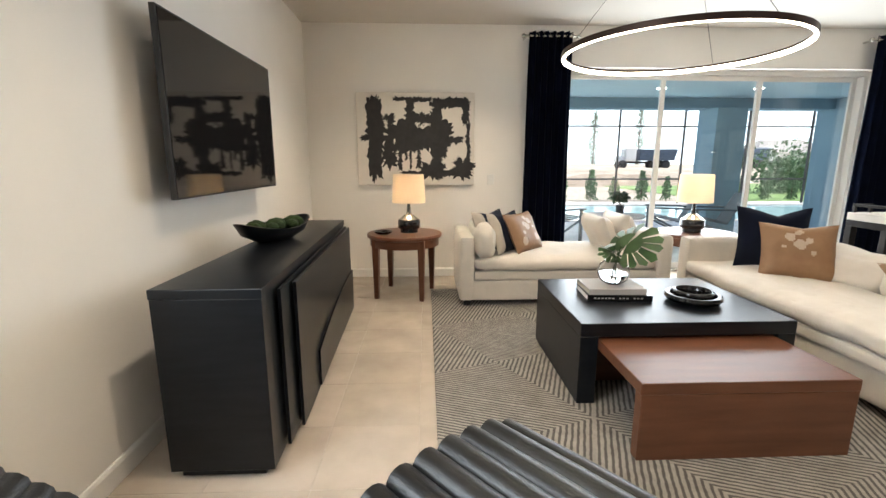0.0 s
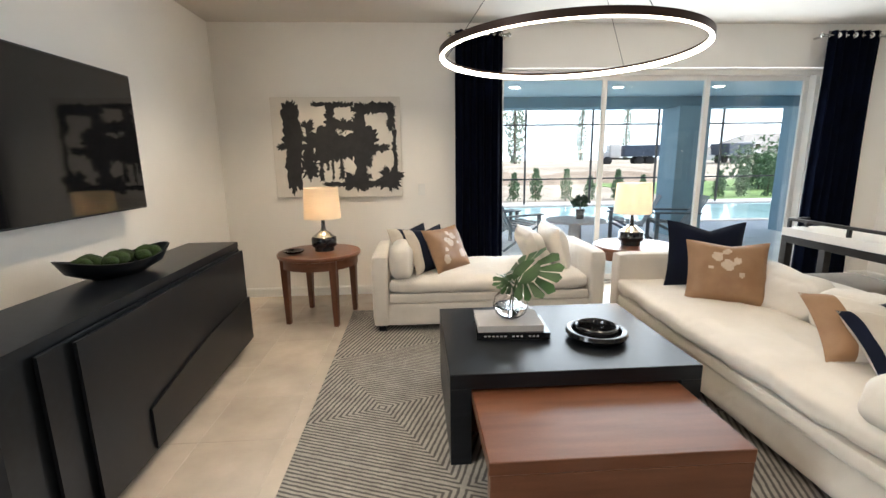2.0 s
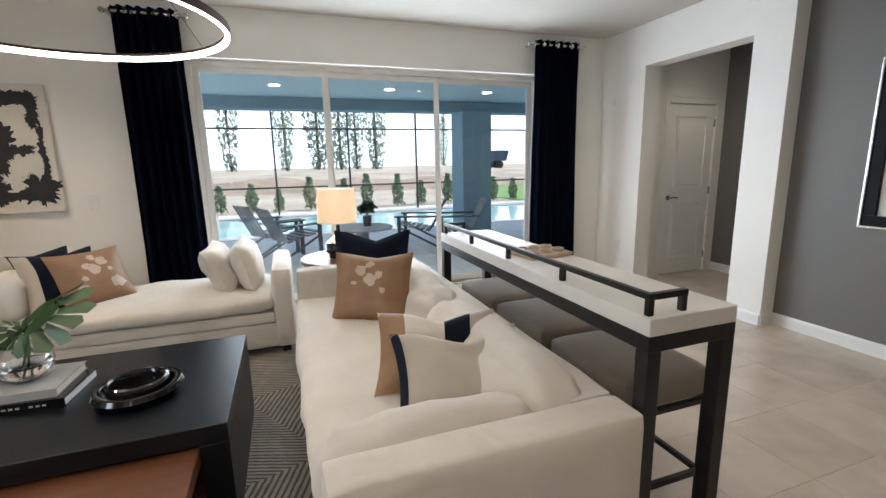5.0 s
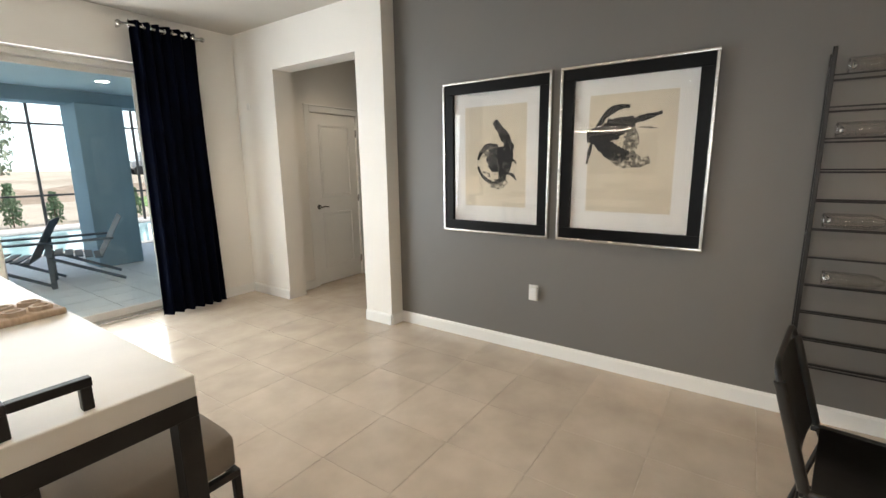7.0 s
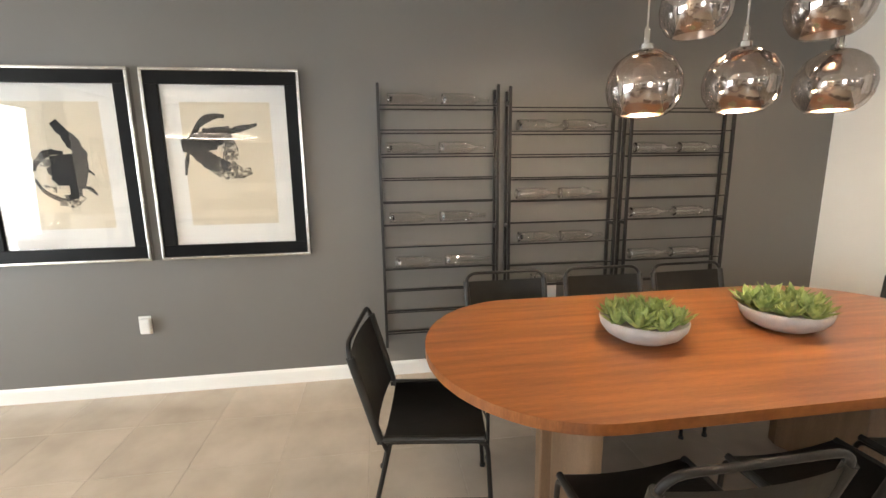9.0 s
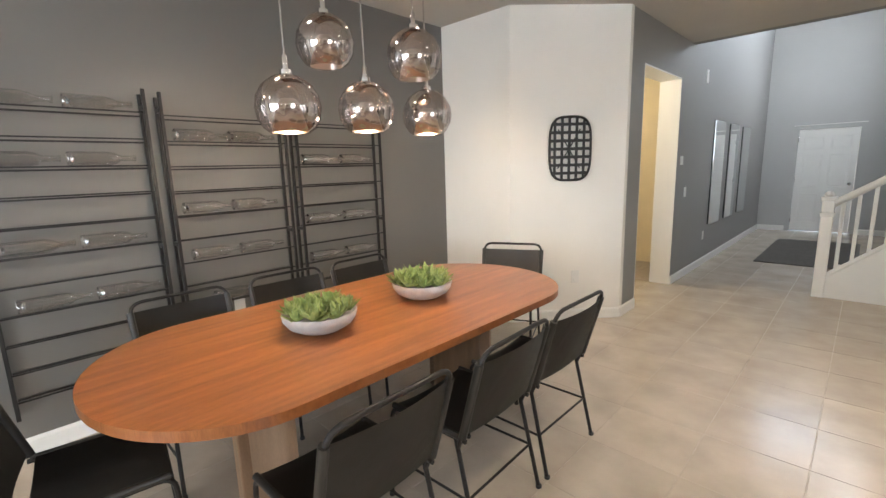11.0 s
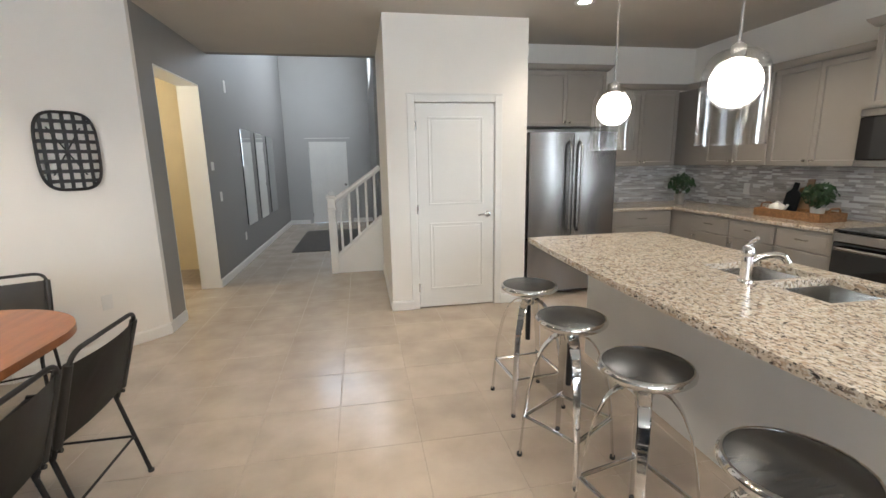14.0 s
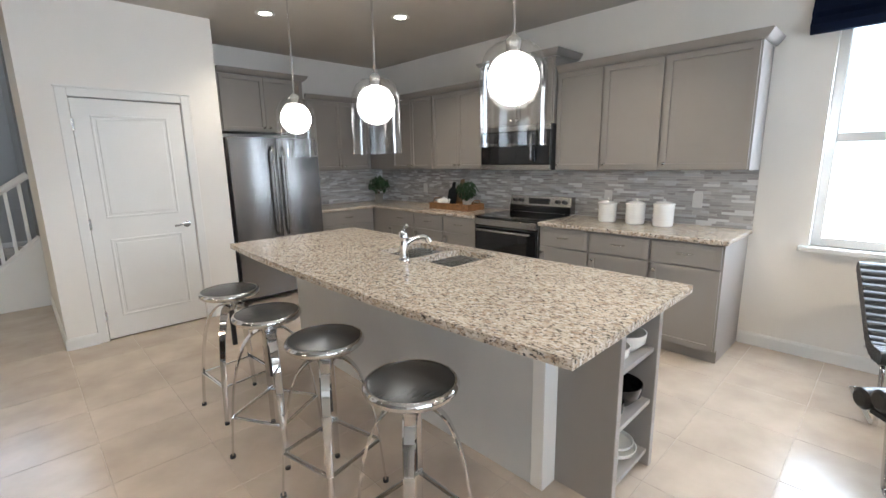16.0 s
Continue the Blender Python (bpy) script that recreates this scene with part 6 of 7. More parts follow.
# range
st = thing("range_stove", (XW, -2.12, 0), label="stainless steel electric range with black glass top and oven", category="stove")
part("body", box(0.02, 0.66, 0.004, 0.756, 0.06, 0.915, 0.004), STEEL, st)
part("toe_kick", box(0.06, 0.60, 0.02, 0.74, 0.0, 0.06), PLASTIC, st)
part("cooktop", box(0.10, 0.69, 0.002, 0.758, 0.915, 0.932, 0.005), BLACKGLASS, st, "black glass cooktop")
part("oven_door", box(0.66, 0.695, 0.01, 0.75, 0.20, 0.84, 0.006), BLACKGLASS, st, "black glass oven door")
part("oven_trim", box(0.66, 0.700, 0.008, 0.752, 0.842, 0.91, 0.006), STEEL, st)
part("drawer", box(0.66, 0.69, 0.01, 0.75, 0.07, 0.19, 0.006), STEEL, st)
hd = tube(arc([(0.70, 0.06, 0.80), (0.745, 0.06, 0.80), (0.745, 0.70, 0.80), (0.70, 0.70, 0.80)], 0.03), 0.013, 10)
part("handle", hd, STEEL, st)
bm = prism([(0, 0), (0.10, 0), (0.07, 0.17), (0.0, 0.17)], 0.004, 0.756, 0.003)
for v in bm.verts:
    v.co = (v.co.x, v.co.z, v.co.y + 0.932)
bp = part("back_panel", bm, STEEL, st)
part("display", box(0.070, 0.0895, 0.25, 0.50, 1.020, 1.080, 0.001), BLACKGLASS, bp)
for y in (0.07, 0.15, 0.60, 0.68):
    part("knob", moved(cyl(0, 0, 0, 0.03, 0.022, 0.018, 18), pose(0.078, y, 1.05, 0, 82, 0)), PLASTIC, bp)
part("control_strip", box(0.0, 0.1005, 0.006, 0.754, 0.9325, 1.005, 0.001), BLACKGLASS, bp)

# microwave
mw = thing("microwave", (XW, -2.26, 1.385), label="stainless steel over-the-range microwave with black glass door", category="microwave")
part("body", box(0.0, 0.40, 0.0, 0.85, 0.0, 0.428, 0.004), PLASTIC, mw)
part("door", box(0.40, 0.425, 0.0, 0.68, 0.055, 0.37, 0.004), BLACKGLASS, mw)
part("control_panel", box(0.40, 0.425, 0.683, 0.85, 0.055, 0.37, 0.004), BLACKGLASS, mw)
part("lower_trim", box(0.40, 0.43, 0.0, 0.85, 0.0, 0.052, 0.004), STEEL, mw)
part("upper_trim", box(0.40, 0.43, 0.0, 0.85, 0.373, 0.428, 0.004), STEEL, mw)
part("handle", tube(arc([(0.425, 0.66, 0.09), (0.465, 0.66, 0.10), (0.465, 0.66, 0.33), (0.425, 0.66, 0.34)], 0.03), 0.012, 10), STEEL, mw)

# refrigerator
fr = thing("refrigerator", (1.84, -4.56, 0), label="tall stainless steel french-door refrigerator with bar handles", category="refrigerator")
part("body", box(0.0, 0.98, 0.0, 0.66, 0.02, 1.76, 0.004), mat("dark_grey_steel", (0.06, 0.06, 0.062), 0.4, metal=0.4, var=0.1), fr)


def bent_door(x0, x1, z0, z1):
    n = 12
    poly = [(x0, 0.665)] + [(x0 + (x1 - x0) * i / n, 0.735 + 0.012 * math.sin(math.pi * i / n)) for i in range(n + 1)] + [(x1, 0.665)]
    return prism(poly, z0, z1, 0.004)


for x0, x1, hx in ((0.0, 0.486, 0.43), (0.494, 0.98, 0.55)):
    d = part("door", bent_door(x0, x1, 0.64, 1.76), STEEL, fr)
    part("handle", tube(arc([(hx, 0.74, 0.72), (hx, 0.80, 0.76), (hx, 0.80, 1.62), (hx, 0.74, 1.66)], 0.04), 0.014, 10), STEEL, d)
d = part("freezer_drawer", bent_door(0.0, 0.98, 0.06, 0.632), STEEL, fr)
part("handle", tube(arc([(0.08, 0.74, 0.56), (0.12, 0.80, 0.56), (0.86, 0.80, 0.56), (0.90, 0.74, 0.56)], 0.04), 0.014, 10), STEEL, d)

# island
IX0, IX1, IY0, IY1 = 2.27, 3.335, -2.50, 0.305
isl = thing("kitchen_island", (0, 0, 0), label="grey kitchen island base with open shelves at one end", category="kitchen island")
part("seating_panel", box(2.84, 2.90, -2.38, -0.12, 0, 0.88, 0.003), ISLANDPAINT, isl)
part("corner_post", box(2.80, 2.905, -0.12, -0.055, 0, 0.88, 0.003), TRIM, isl, "white corner board")
bm = box(2.36, 2.84, -2.38, -0.18, 0.0, 0.66, 0.002)
for a, b, c, d in ((2.36, 2.374, -2.38, -0.18), (2.826, 2.84, -2.38, -0.18), (2.374, 2.826, -2.38, -1.55), (2.374, 2.826, -0.65, -0.18)):
    box(a, b, c, d, 0.66, 0.88, bm=bm)
part("body", bm, CABINET, isl)
bm = box(2.36, 2.40, -0.18, 0.22, 0.0, 0.88, 0.003)
box(2.76, 2.80, -0.18, 0.22, 0.0, 0.88, 0.003, bm=bm)
box(2.40, 2.76, -0.18, -0.16, 0.0, 0.88, bm=bm)
box(2.40, 2.76, -0.16, 0.21, 0.84, 0.88, bm=bm)
part("shelf_case", bm, CABINET, isl)
for z in (0.07, 0.335, 0.60):
    part("shelf", box(2.40, 2.76, -0.16, 0.205, z, z + 0.022, 0.002), CABINET, isl)
for y in (-0.35, -1.5):
    part("bracket", box(2.90, 3.10, y, y + 0.02, 0.84, 0.88, 0.002), TRIM, isl)
# the top, with two sink openings
top = thing("island_worktop", (0, 0, 0), label="polished speckled granite island top with a double sink", category="worktop")
SKX0, SKX1, SKA, SKB, SKC = 2.38, 2.76, (-1.45, -1.10), (-1.06, -0.76), 0
bm = bm_new()
xs, ys = [IX0, SKX0, SKX1, IX1], [IY0, -2.2, -1.85, SKA[0], SKA[1], SKB[0], SKB[1], -0.5, -0.25, 0.0, 0.18, IY1]
g = {}
for i, x in enumerate(xs):
    for j, y in enumerate(ys):
        for z in (0, 1):
            bow_out = 0.055 * (1 - ((y - (IY0 + IY1) / 2) / ((IY1 - IY0) / 2)) ** 2) if i == 3 else 0.0
            g[i, j, z] = bm.verts.new((x + bow_out, y, CTZ - 0.012 - 0.035 + 0.035 * z))
for i in range(3):
    for j in range(11):
        if i == 1 and j in (3, 5):
            for a, b in (((i, j), (i + 1, j)), ((i + 1, j), (i + 1, j + 1)), ((i + 1, j + 1), (i, j + 1)), ((i, j + 1), (i, j))):
                bm.faces.new((g[(*a, 0)], g[(*b, 0)], g[(*b, 1)], g[(*a, 1)]))
            continue
        bm.faces.new((g[i, j, 1], g[i + 1, j, 1], g[i + 1, j + 1, 1], g[i, j + 1, 1]))
        bm.faces.new((g[i, j, 0], g[i, j + 1, 0], g[i + 1, j + 1, 0], g[i + 1, j, 0]))
loop = [(i, 0) for i in range(3)] + [(3, j) for j in range(11)] + [(i, 11) for i in range(3, 0, -1)] + [(0, j) for j in range(11, 0, -1)]
for a, b in zip(loop, loop[1:] + loop[:1]):
    bm.faces.new((g[(*a, 0)], g[(*b, 0)], g[(*b, 1)], g[(*a, 1)]))
part("slab", bm, GRANITE, top, smooth=False)
IT = CTZ - 0.012
for (y0, y1) in (SKA, SKB):
    bm = bm_new()
    r0 = [(SKX0 - 0.006, y0 - 0.006), (SKX1 + 0.006, y0 - 0.006), (SKX1 + 0.006, y1 + 0.006), (SKX0 - 0.006, y1 + 0.006)]
    up = [bm.verts.new((x, y, IT - 0.036)) for x, y in r0]
    lo = [bm.verts.new((SKX0 + 0.015 if x < 2.5 else SKX1 - 0.015, y0 + 0.015 if y < (y0 + y1) / 2 else y1 - 0.015, IT - 0.22)) for x, y in r0]
    for i in range(4):
        bm.faces.new((up[i], up[(i + 1) % 4], lo[(i + 1) % 4], lo[i]))
    bm.faces.new(lo)
    part("sink_basin", bm, NICKEL, top, "stainless steel sink basin")
fc = thing("faucet", (2.82, -1.10, IT), label="chrome kitchen faucet on the island", category="faucet")
part("body", lathe([(0, 0), (0.032, 0), (0.032, 0.01), (0.025, 0.016), (0.024, 0.12), (0.027, 0.13), (0.025, 0.165), (0.012, 0.178), (0, 0.18)], 24), CHROME, fc)
part("spout", tube(arc([(0, 0, 0.085), (-0.05, 0.02, 0.125), (-0.13, 0.05, 0.135), (-0.155, 0.06, 0.095)], 0.05), 0.015, 10), CHROME, fc)
part("lever", tube([(0, 0, 0.172), (0.006, 0.018, 0.192), (0.012, 0.052, 0.215)], 0.009, 8), CHROME, fc)

# dishes on the island shelves


def dish(at, r, h, material, label):
    put("bowl", moved(lathe([(0, 0), (r * 0.55, 0), (r * 0.95, h * 0.5), (r, h), (r * 0.95, h), (r * 0.88, h * 0.5), (r * 0.5, 0.008), (0, 0.008)], 28), Matrix.Translation(at)), material, label, "bowl")


dish((2.67, 0.12, 0.622), 0.078, 0.075, WHITECER, "white ceramic bowl on the island shelf")
dish((2.50, 0.105, 0.622), 0.095, 0.085, WHITECER, "white ceramic bowl beside another on the shelf")
dish((2.50, 0.105, 0.71), 0.07, 0.06, THINGLASS, "clear glass bowl stacked on a white bowl")
dish((2.515, 0.10, 0.357), 0.105, 0.10, BLACKCER, "black ceramic bowl on the island shelf")
dish((2.685, 0.135, 0.357), 0.06, 0.09, BLACKCER, "small black ceramic bowl on the shelf")
dish((2.52, 0.10, 0.092), 0.10, 0.04, WHITECER, "white ceramic dish on the lowest shelf")
dish((2.52, 0.10, 0.13), 0.085, 0.03, WHITECER, "white plate stacked on a dish")
dish((2.69, 0.13, 0.092), 0.06, 0.09, WHITECER, "white ceramic cup bowl on the lowest shelf")

# stools at the island


def strap_leg(pts, a):
    """A bent flat bar, broad at the hub and narrow at the foot."""
    bm = bm_new()
    c, s = math.cos(a), math.sin(a)
    path = arc(pts, 0.03, 3)
    rings = []
    for i, p in enumerate(path):
        d = (path[min(len(path) - 1, i + 1)] - path[max(0, i - 1)]).normalized()
        side = Vector((-s, c, 0))
        out = d.cross(side).normalized() * 0.0045
        side = side * (0.027 - 0.014 * i / (len(path) - 1))
        rings.append([bm.verts.new(p + q) for q in (side + out * 0.3, side * 0.8 + out, -side * 0.8 + out, -side + out * 0.3, -side * 0.9 - out, side * 0.9 - out)])
    for p, q in zip(rings, rings[1:]):
        for k in range(6):
            bm.faces.new((p[k], p[(k + 1) % 6], q[(k + 1) % 6], q[k]))
    bm.faces.new(rings[0][::-1])
    bm.faces.new(rings[-1])
    return bm


bs2 = thing("bar_stool", (3.545, -0.185, 0), label="chrome swivel bar stool with round grey seat", category="bar stool", group="stools at the island")
part("seat", lathe([(0, 0.728), (0.10, 0.728), (0.152, 0.735), (0.154, 0.750), (0.10, 0.758), (0.0, 0.760)], 48), mat("grey_seat", (0.036, 0.036, 0.036), 0.26, var=0.2, scale=7, stretch=(1, 8, 1), metal=0.35, bump=0.02), bs2, "dark grey polished seat")
part("seat_rim", lathe([(0.10, 0.712), (0.155, 0.716), (0.168, 0.730), (0.168, 0.742), (0.160, 0.752), (0.153, 0.752), (0.153, 0.734), (0.10, 0.727), (0.10, 0.712)], 48), CHROME, bs2)
part("hub", lathe([(0, 0.63), (0.035, 0.63), (0.045, 0.66), (0.045, 0.69), (0.10, 0.712), (0, 0.712)], 28), CHROME, bs2)
part("screw", cyl(0, 0, 0.40, 0.63, 0.015, n=14), PLASTIC, bs2, "black threaded screw")
for k in range(4):
    a = radians(45 + 90 * k)
    c, s = math.cos(a), math.sin(a)
    pts = [(r * c, r * s, z) for r, z in ((0.03, 0.665), (0.075, 0.655), (0.125, 0.60), (0.165, 0.50), (0.195, 0.36), (0.215, 0.20), (0.232, 0.012))]
    part("leg", strap_leg(pts, a), CHROME, bs2)
    part("foot", cyl(0.232 * c, 0.232 * s, 0, 0.016, 0.014, n=10), PLASTIC, bs2)
    b = radians(135 + 90 * k)
    p, q = (0.212 * c, 0.212 * s, 0.225), (0.212 * math.cos(b), 0.212 * math.sin(b), 0.225)
    part("foot_bar", tube([p, q], 0.0125, 6, flat=0.3), CHROME, bs2)
for x, y, rz in ((3.56, -0.745, 12), (3.595, -1.262, 30), (3.585, -1.835, 5)):
    copy_thing(bs2, pose(x, y, 0, 0, 0, rz))

# pendants over the island
for y, z in ((-2.11, 1.795), (-1.16, 1.795), (-0.23, 1.805)):
    p = thing("glass_pendant", (2.93, y, z), label="pendant light with lit white globe inside a clear glass bell", category="pendant light", group="pendants over the island")
    bm = bm_new()
    bmesh.ops.create_uvsphere(bm, u_segments=32, v_segments=20, radius=0.102)
    part("globe", bm, OPAL, p, "lit opal white globe")
    part("bell", lathe([(0.02, 0.140), (0.075, 0.130), (0.108, 0.105), (0.129, 0.058), (0.135, 0.0), (0.135, -0.255)], 44), THINGLASS, p, "clear glass bell")
    part("bell_rim", lathe([(0.131, -0.260), (0.137, -0.260), (0.137, -0.255), (0.131, -0.255), (0.131, -0.260)], 44), GLASS, p)
    part("cap", lathe([(0.03, 0.10), (0.03, 0.15), (0.012, 0.165), (0, 0.165)], 20), CHROME, p)
    part("rod", cyl(0, 0, 0.16, CZ - z - 0.02, 0.006, n=10), CHROME, p)
    part("canopy", cyl(0, 0, CZ - z - 0.02, CZ - z, 0.06, n=24), CHROME, p)

# canisters, tray and plants on the worktops
for y, h in ((-0.91, 0.175), (-0.66, 0.185), (-0.43, 0.195)):
    c = thing("canister", (0.60, y, CTZ), label="white ceramic lidded canister on the granite worktop", category="canister", group="white canisters")
    part("jar", lathe([(0, 0), (0.070, 0), (0.078, 0.01), (0.080, h - 0.03), (0.078, h - 0.02), (0, h - 0.02)], 36), WHITECER, c)
    part("lid", lathe([(0.084, h - 0.02), (0.086, h - 0.008), (0.05, h + 0.008), (0.012, h + 0.012), (0.014, h + 0.03), (0, h + 0.034)], 36), WHITECER, c)
for y in (-0.25, -3.62):
    plate((XW + 0.007, y, 1.13), -90, "wall_outlet", "white outlet in the mosaic backsplash")
plate((XW + 0.007, -1.02, 1.13), -90, "wall_outlet", "white outlet behind the canisters")


def bush(at, r, n, seed, pot, label, leaf=0.030, material=None):
    b = thing("potted_plant", at, label=label, category="potted plant")
    pr, ph, pm = pot
    part("pot", lathe([(0, 0), (pr * 0.8, 0), (pr, ph), (pr * 0.92, ph), (pr * 0.85, ph - 0.012), (0, ph - 0.012)], 26), pm, b)
    rn = random.Random(seed)
    bm = bm_new()
    for k in range(n):
        d = Vector((rn.gauss(0, 1), rn.gauss(0, 1), rn.gauss(0.25, 0.8))).normalized() * r * rn.uniform(0.35, 1.0)
        c = Vector((0, 0, ph + r * 0.75)) + Vector((d.x, d.y, d.z * 0.8))
        e = Euler((rn.uniform(0, 6.3), rn.uniform(0, 6.3), rn.uniform(0, 6.3))).to_matrix()
        s = leaf * rn.uniform(0.7, 1.3)
        q = [bm.verts.new(c + e @ Vector(v) * s) for v in ((-1, 0, 0), (0, -0.5, 0.12), (1, 0, 0), (0, 0.5, 0.12))]
        bm.faces.new(q)
    tagged(part("foliage", bm, material or HERB, b, smooth=False), kind="stuff")
    bm = bm_new()
    for k in range(7):
        a = k * 0.9
        tube([(0, 0, ph - 0.01), (r * 0.25 * math.cos(a), r * 0.25 * math.sin(a), ph + r * 0.4), (r * 0.6 * math.cos(a), r * 0.6 * math.sin(a), ph + r * 0.9)], 0.003, 5, bm)
    part("stems", bm, BARK, b)
    return b


bush((0.78, -4.14, CTZ), 0.15, 260, 5, (0.062, 0.13, mat("grey_pot", (0.24, 0.23, 0.21), 0.7, var=0.15, scale=12)), "small round green topiary plant in a grey pot")
tray = thing("wicker_tray", (0.68, -2.74, CTZ), 0, label="brown wicker tray with kitchen ornaments", category="tray")
bm = box(-0.13, 0.13, -0.31, 0.31, 0, 0.012)
for x0, x1, y0, y1 in ((-0.14, -0.12, -0.32, 0.32), (0.12, 0.14, -0.32, 0.32), (-0.12, 0.12, -0.32, -0.30), (-0.12, 0.12, 0.30, 0.32)):
    box(x0, x1, y0, y1, 0, 0.075, 0.004, bm=bm)
part("basket", bm, WICKER, tray)
for y in (-0.32, 0.32):
    part("handle", tube(arc([(-0.06, y, 0.07), (-0.05, y, 0.115), (0.05, y, 0.115), (0.06, y, 0.07)], 0.03), 0.007, 8), WICKER, tray)
bush((0.66, -2.58, CTZ + 0.012), 0.13, 260, 9, (0.055, 0.10, mat("white_pot", (0.55, 0.53, 0.5), 0.6)), "bushy green herb in a pale pot on the tray")
put("cutting_board", moved(prism([(-0.09, 0), (0.09, 0), (0.09, 0.24), (0.03, 0.26), (0.03, 0.33), (-0.03, 0.33), (-0.03, 0.26), (-0.09, 0.24)], 0, 0.016, 0.003), pose(0.545, -2.80, CTZ + 0.012, 80, 0, 90)), OAKWOOD, "wooden cutting board leaning in the tray", "cutting board")
put("cutting_board", moved(prism([(-0.08, 0), (0.08, 0), (0.08, 0.20), (0.025, 0.23), (0.025, 0.30), (-0.025, 0.30), (-0.025, 0.23), (-0.08, 0.20)], 0, 0.014, 0.003), pose(0.60, -2.90, CTZ + 0.012, 78, 0, 84)), BLACKWOOD, "black cutting board leaning in the tray", "cutting board")
tp = thing("teapot", (0.70, -2.93, CTZ + 0.012), label="small white ceramic teapot on the wicker tray", category="teapot")
part("body", lathe([(0, 0), (0.045, 0), (0.068, 0.03), (0.072, 0.055), (0.055, 0.095), (0.02, 0.11), (0.016, 0.122), (0, 0.128)], 30), WHITECER, tp)
part("spout", tube([(0, 0.06, 0.04), (0, 0.09, 0.07), (0, 0.105, 0.10)], 0.011, 8), WHITECER, tp)
part("handle", tube(arc([(0, -0.06, 0.085), (0, -0.11, 0.085), (0, -0.11, 0.035), (0, -0.065, 0.03)], 0.03), 0.007, 8), WHITECER, tp)

# shade over the nook window
sh = thing("roman_shade", (XW, 1.05, 2.28), label="navy cloth valance gathered above the nook window", category="window shade")
bm = bm_new()
prof = [(0.02, 0.46), (0.05, 0.46), (0.05, 0.18), (0.085, 0.13), (0.06, 0.10), (0.095, 0.05), (0.07, 0.0), (0.03, 0.0)]
rings = [[bm.verts.new((d, y, z)) for d, z in prof] for y in (-0.70, 0.0, 0.70)]
for a, b in zip(rings, rings[1:]):
    for i in range(len(prof)):
        bm.faces.new((a[i], a[(i + 1) % len(prof)], b[(i + 1) % len(prof)], b[i]))
bm.faces.new(rings[0])
bm.faces.new(rings[-1][::-1])
part("cloth", bm, CURTAIN, sh)

# ---- outdoors ----
GZ = -0.06
ground = put("ground", box(-500, 500, -500, 600, GZ - 0.3, GZ - 0.02), SAND, kind="structure", smooth=False)
pavement = put("pavement", box(-3, 16, 5.81, 16.2, GZ - 0.02, GZ - 0.006), CONCRETE, kind="structure", smooth=False)
put("lawn", box(12.6, 40, 16.2, 30, GZ - 0.02, GZ + 0.01), GRASS, kind="structure", smooth=False)
put("ceiling_patio", box(-2, 13, 5.81, 9.5, 2.56, 2.70), PATIOCEIL, kind="structure", smooth=False)
put("beam_patio", box(-2, 13, 9.1, 9.5, 2.37, 2.56), STUCCO, kind="structure", smooth=False)
put("column_patio", box(7.22, 7.82, 8.9, 9.5, GZ, 2.37, 0.01), STUCCO, kind="structure")
put("column_patio", box(-1.9, -1.3, 8.9, 9.5, GZ, 2.37, 0.01), STUCCO, kind="structure")
put("wall_outer", box(9.7, 9.9, 5.81, 9.5, GZ, 2.56), STUCCO, kind="structure", smooth=False)
put("roof_slab", box(-2.4, 13.4, -11.4, -5.0, 5.4, 5.6, bm=box(-2.4, 13.4, -5.0, 9.9, 2.94, 3.06)), ROOF, kind="structure", smooth=False)
for x, y in ((2.3, 8.0), (3.95, 8.0), (5.65, 8.05), (7.3, 8.0)):
    d = thing("recessed_light", (x, y, 2.56), label="round recessed downlight in the patio ceiling, lit", category="ceiling light", group="patio ceiling lights")
    part("lens", lathe([(0, -0.006), (0.06, -0.006), (0.075, -0.003), (0.075, 0)], 20), CAN, d)
put("water", box(-2.5, 15.0, 11.1, 14.6, GZ + 0.0, GZ + 0.004), POOL, kind="structure", smooth=False)
put("pool_coping", box(-2.8, 15.3, 14.6, 14.95, GZ, GZ + 0.05, 0.01, bm=box(-2.8, 15.3, 10.8, 11.1, GZ, GZ + 0.012, 0.004)), CONCRETE, kind="structure")
sp = thing("spa_wall", (1.2, 12.4, GZ), label="raised pale pool spa wall with blue water", category="spa")
part("wall", lathe([(0.95, 0), (1.25, 0), (1.25, 0.36), (0.95, 0.36), (0.95, 0)], 40), CONCRETE, sp)
part("water", lathe([(0, 0.30), (0.95, 0.30)], 40), POOL, sp)

# screen cage
cage = thing("screen_enclosure", (0, 15.6, GZ), label="dark aluminium pool screen enclosure with thin posts", category="screen enclosure")
for k in range(9):
    x = -3 + 2.25 * k
    part("post", box(x - 0.028, x + 0.028, -0.03, 0.03, 0, 4.2, 0.002), CAGE, cage)
    part("rafter", tube([(x, 0, 4.2), (x, -3.0, 4.9), (x, -6.1, 2.9)], 0.028, 4), CAGE, cage)
for z in (0.84, 2.61, 4.2):
    part("rail", box(-3, 15, -0.02, 0.02, z - 0.025, z + 0.025, 0.002), CAGE, cage)
for k in range(1, 4):
    part("post", box(15 - 0.028, 15.028, -2.2 * k - 0.03, -2.2 * k + 0.03, 0, 4.2, 0.002), CAGE, cage)
for z in (0.84, 2.61, 4.2):
    part("rail", box(14.98, 15.02, -6.1, 0, z - 0.025, z + 0.025, 0.002), CAGE, cage)
part("purlin", box(-3, 15, -3.03, -2.97, 4.87, 4.93), CAGE, cage)


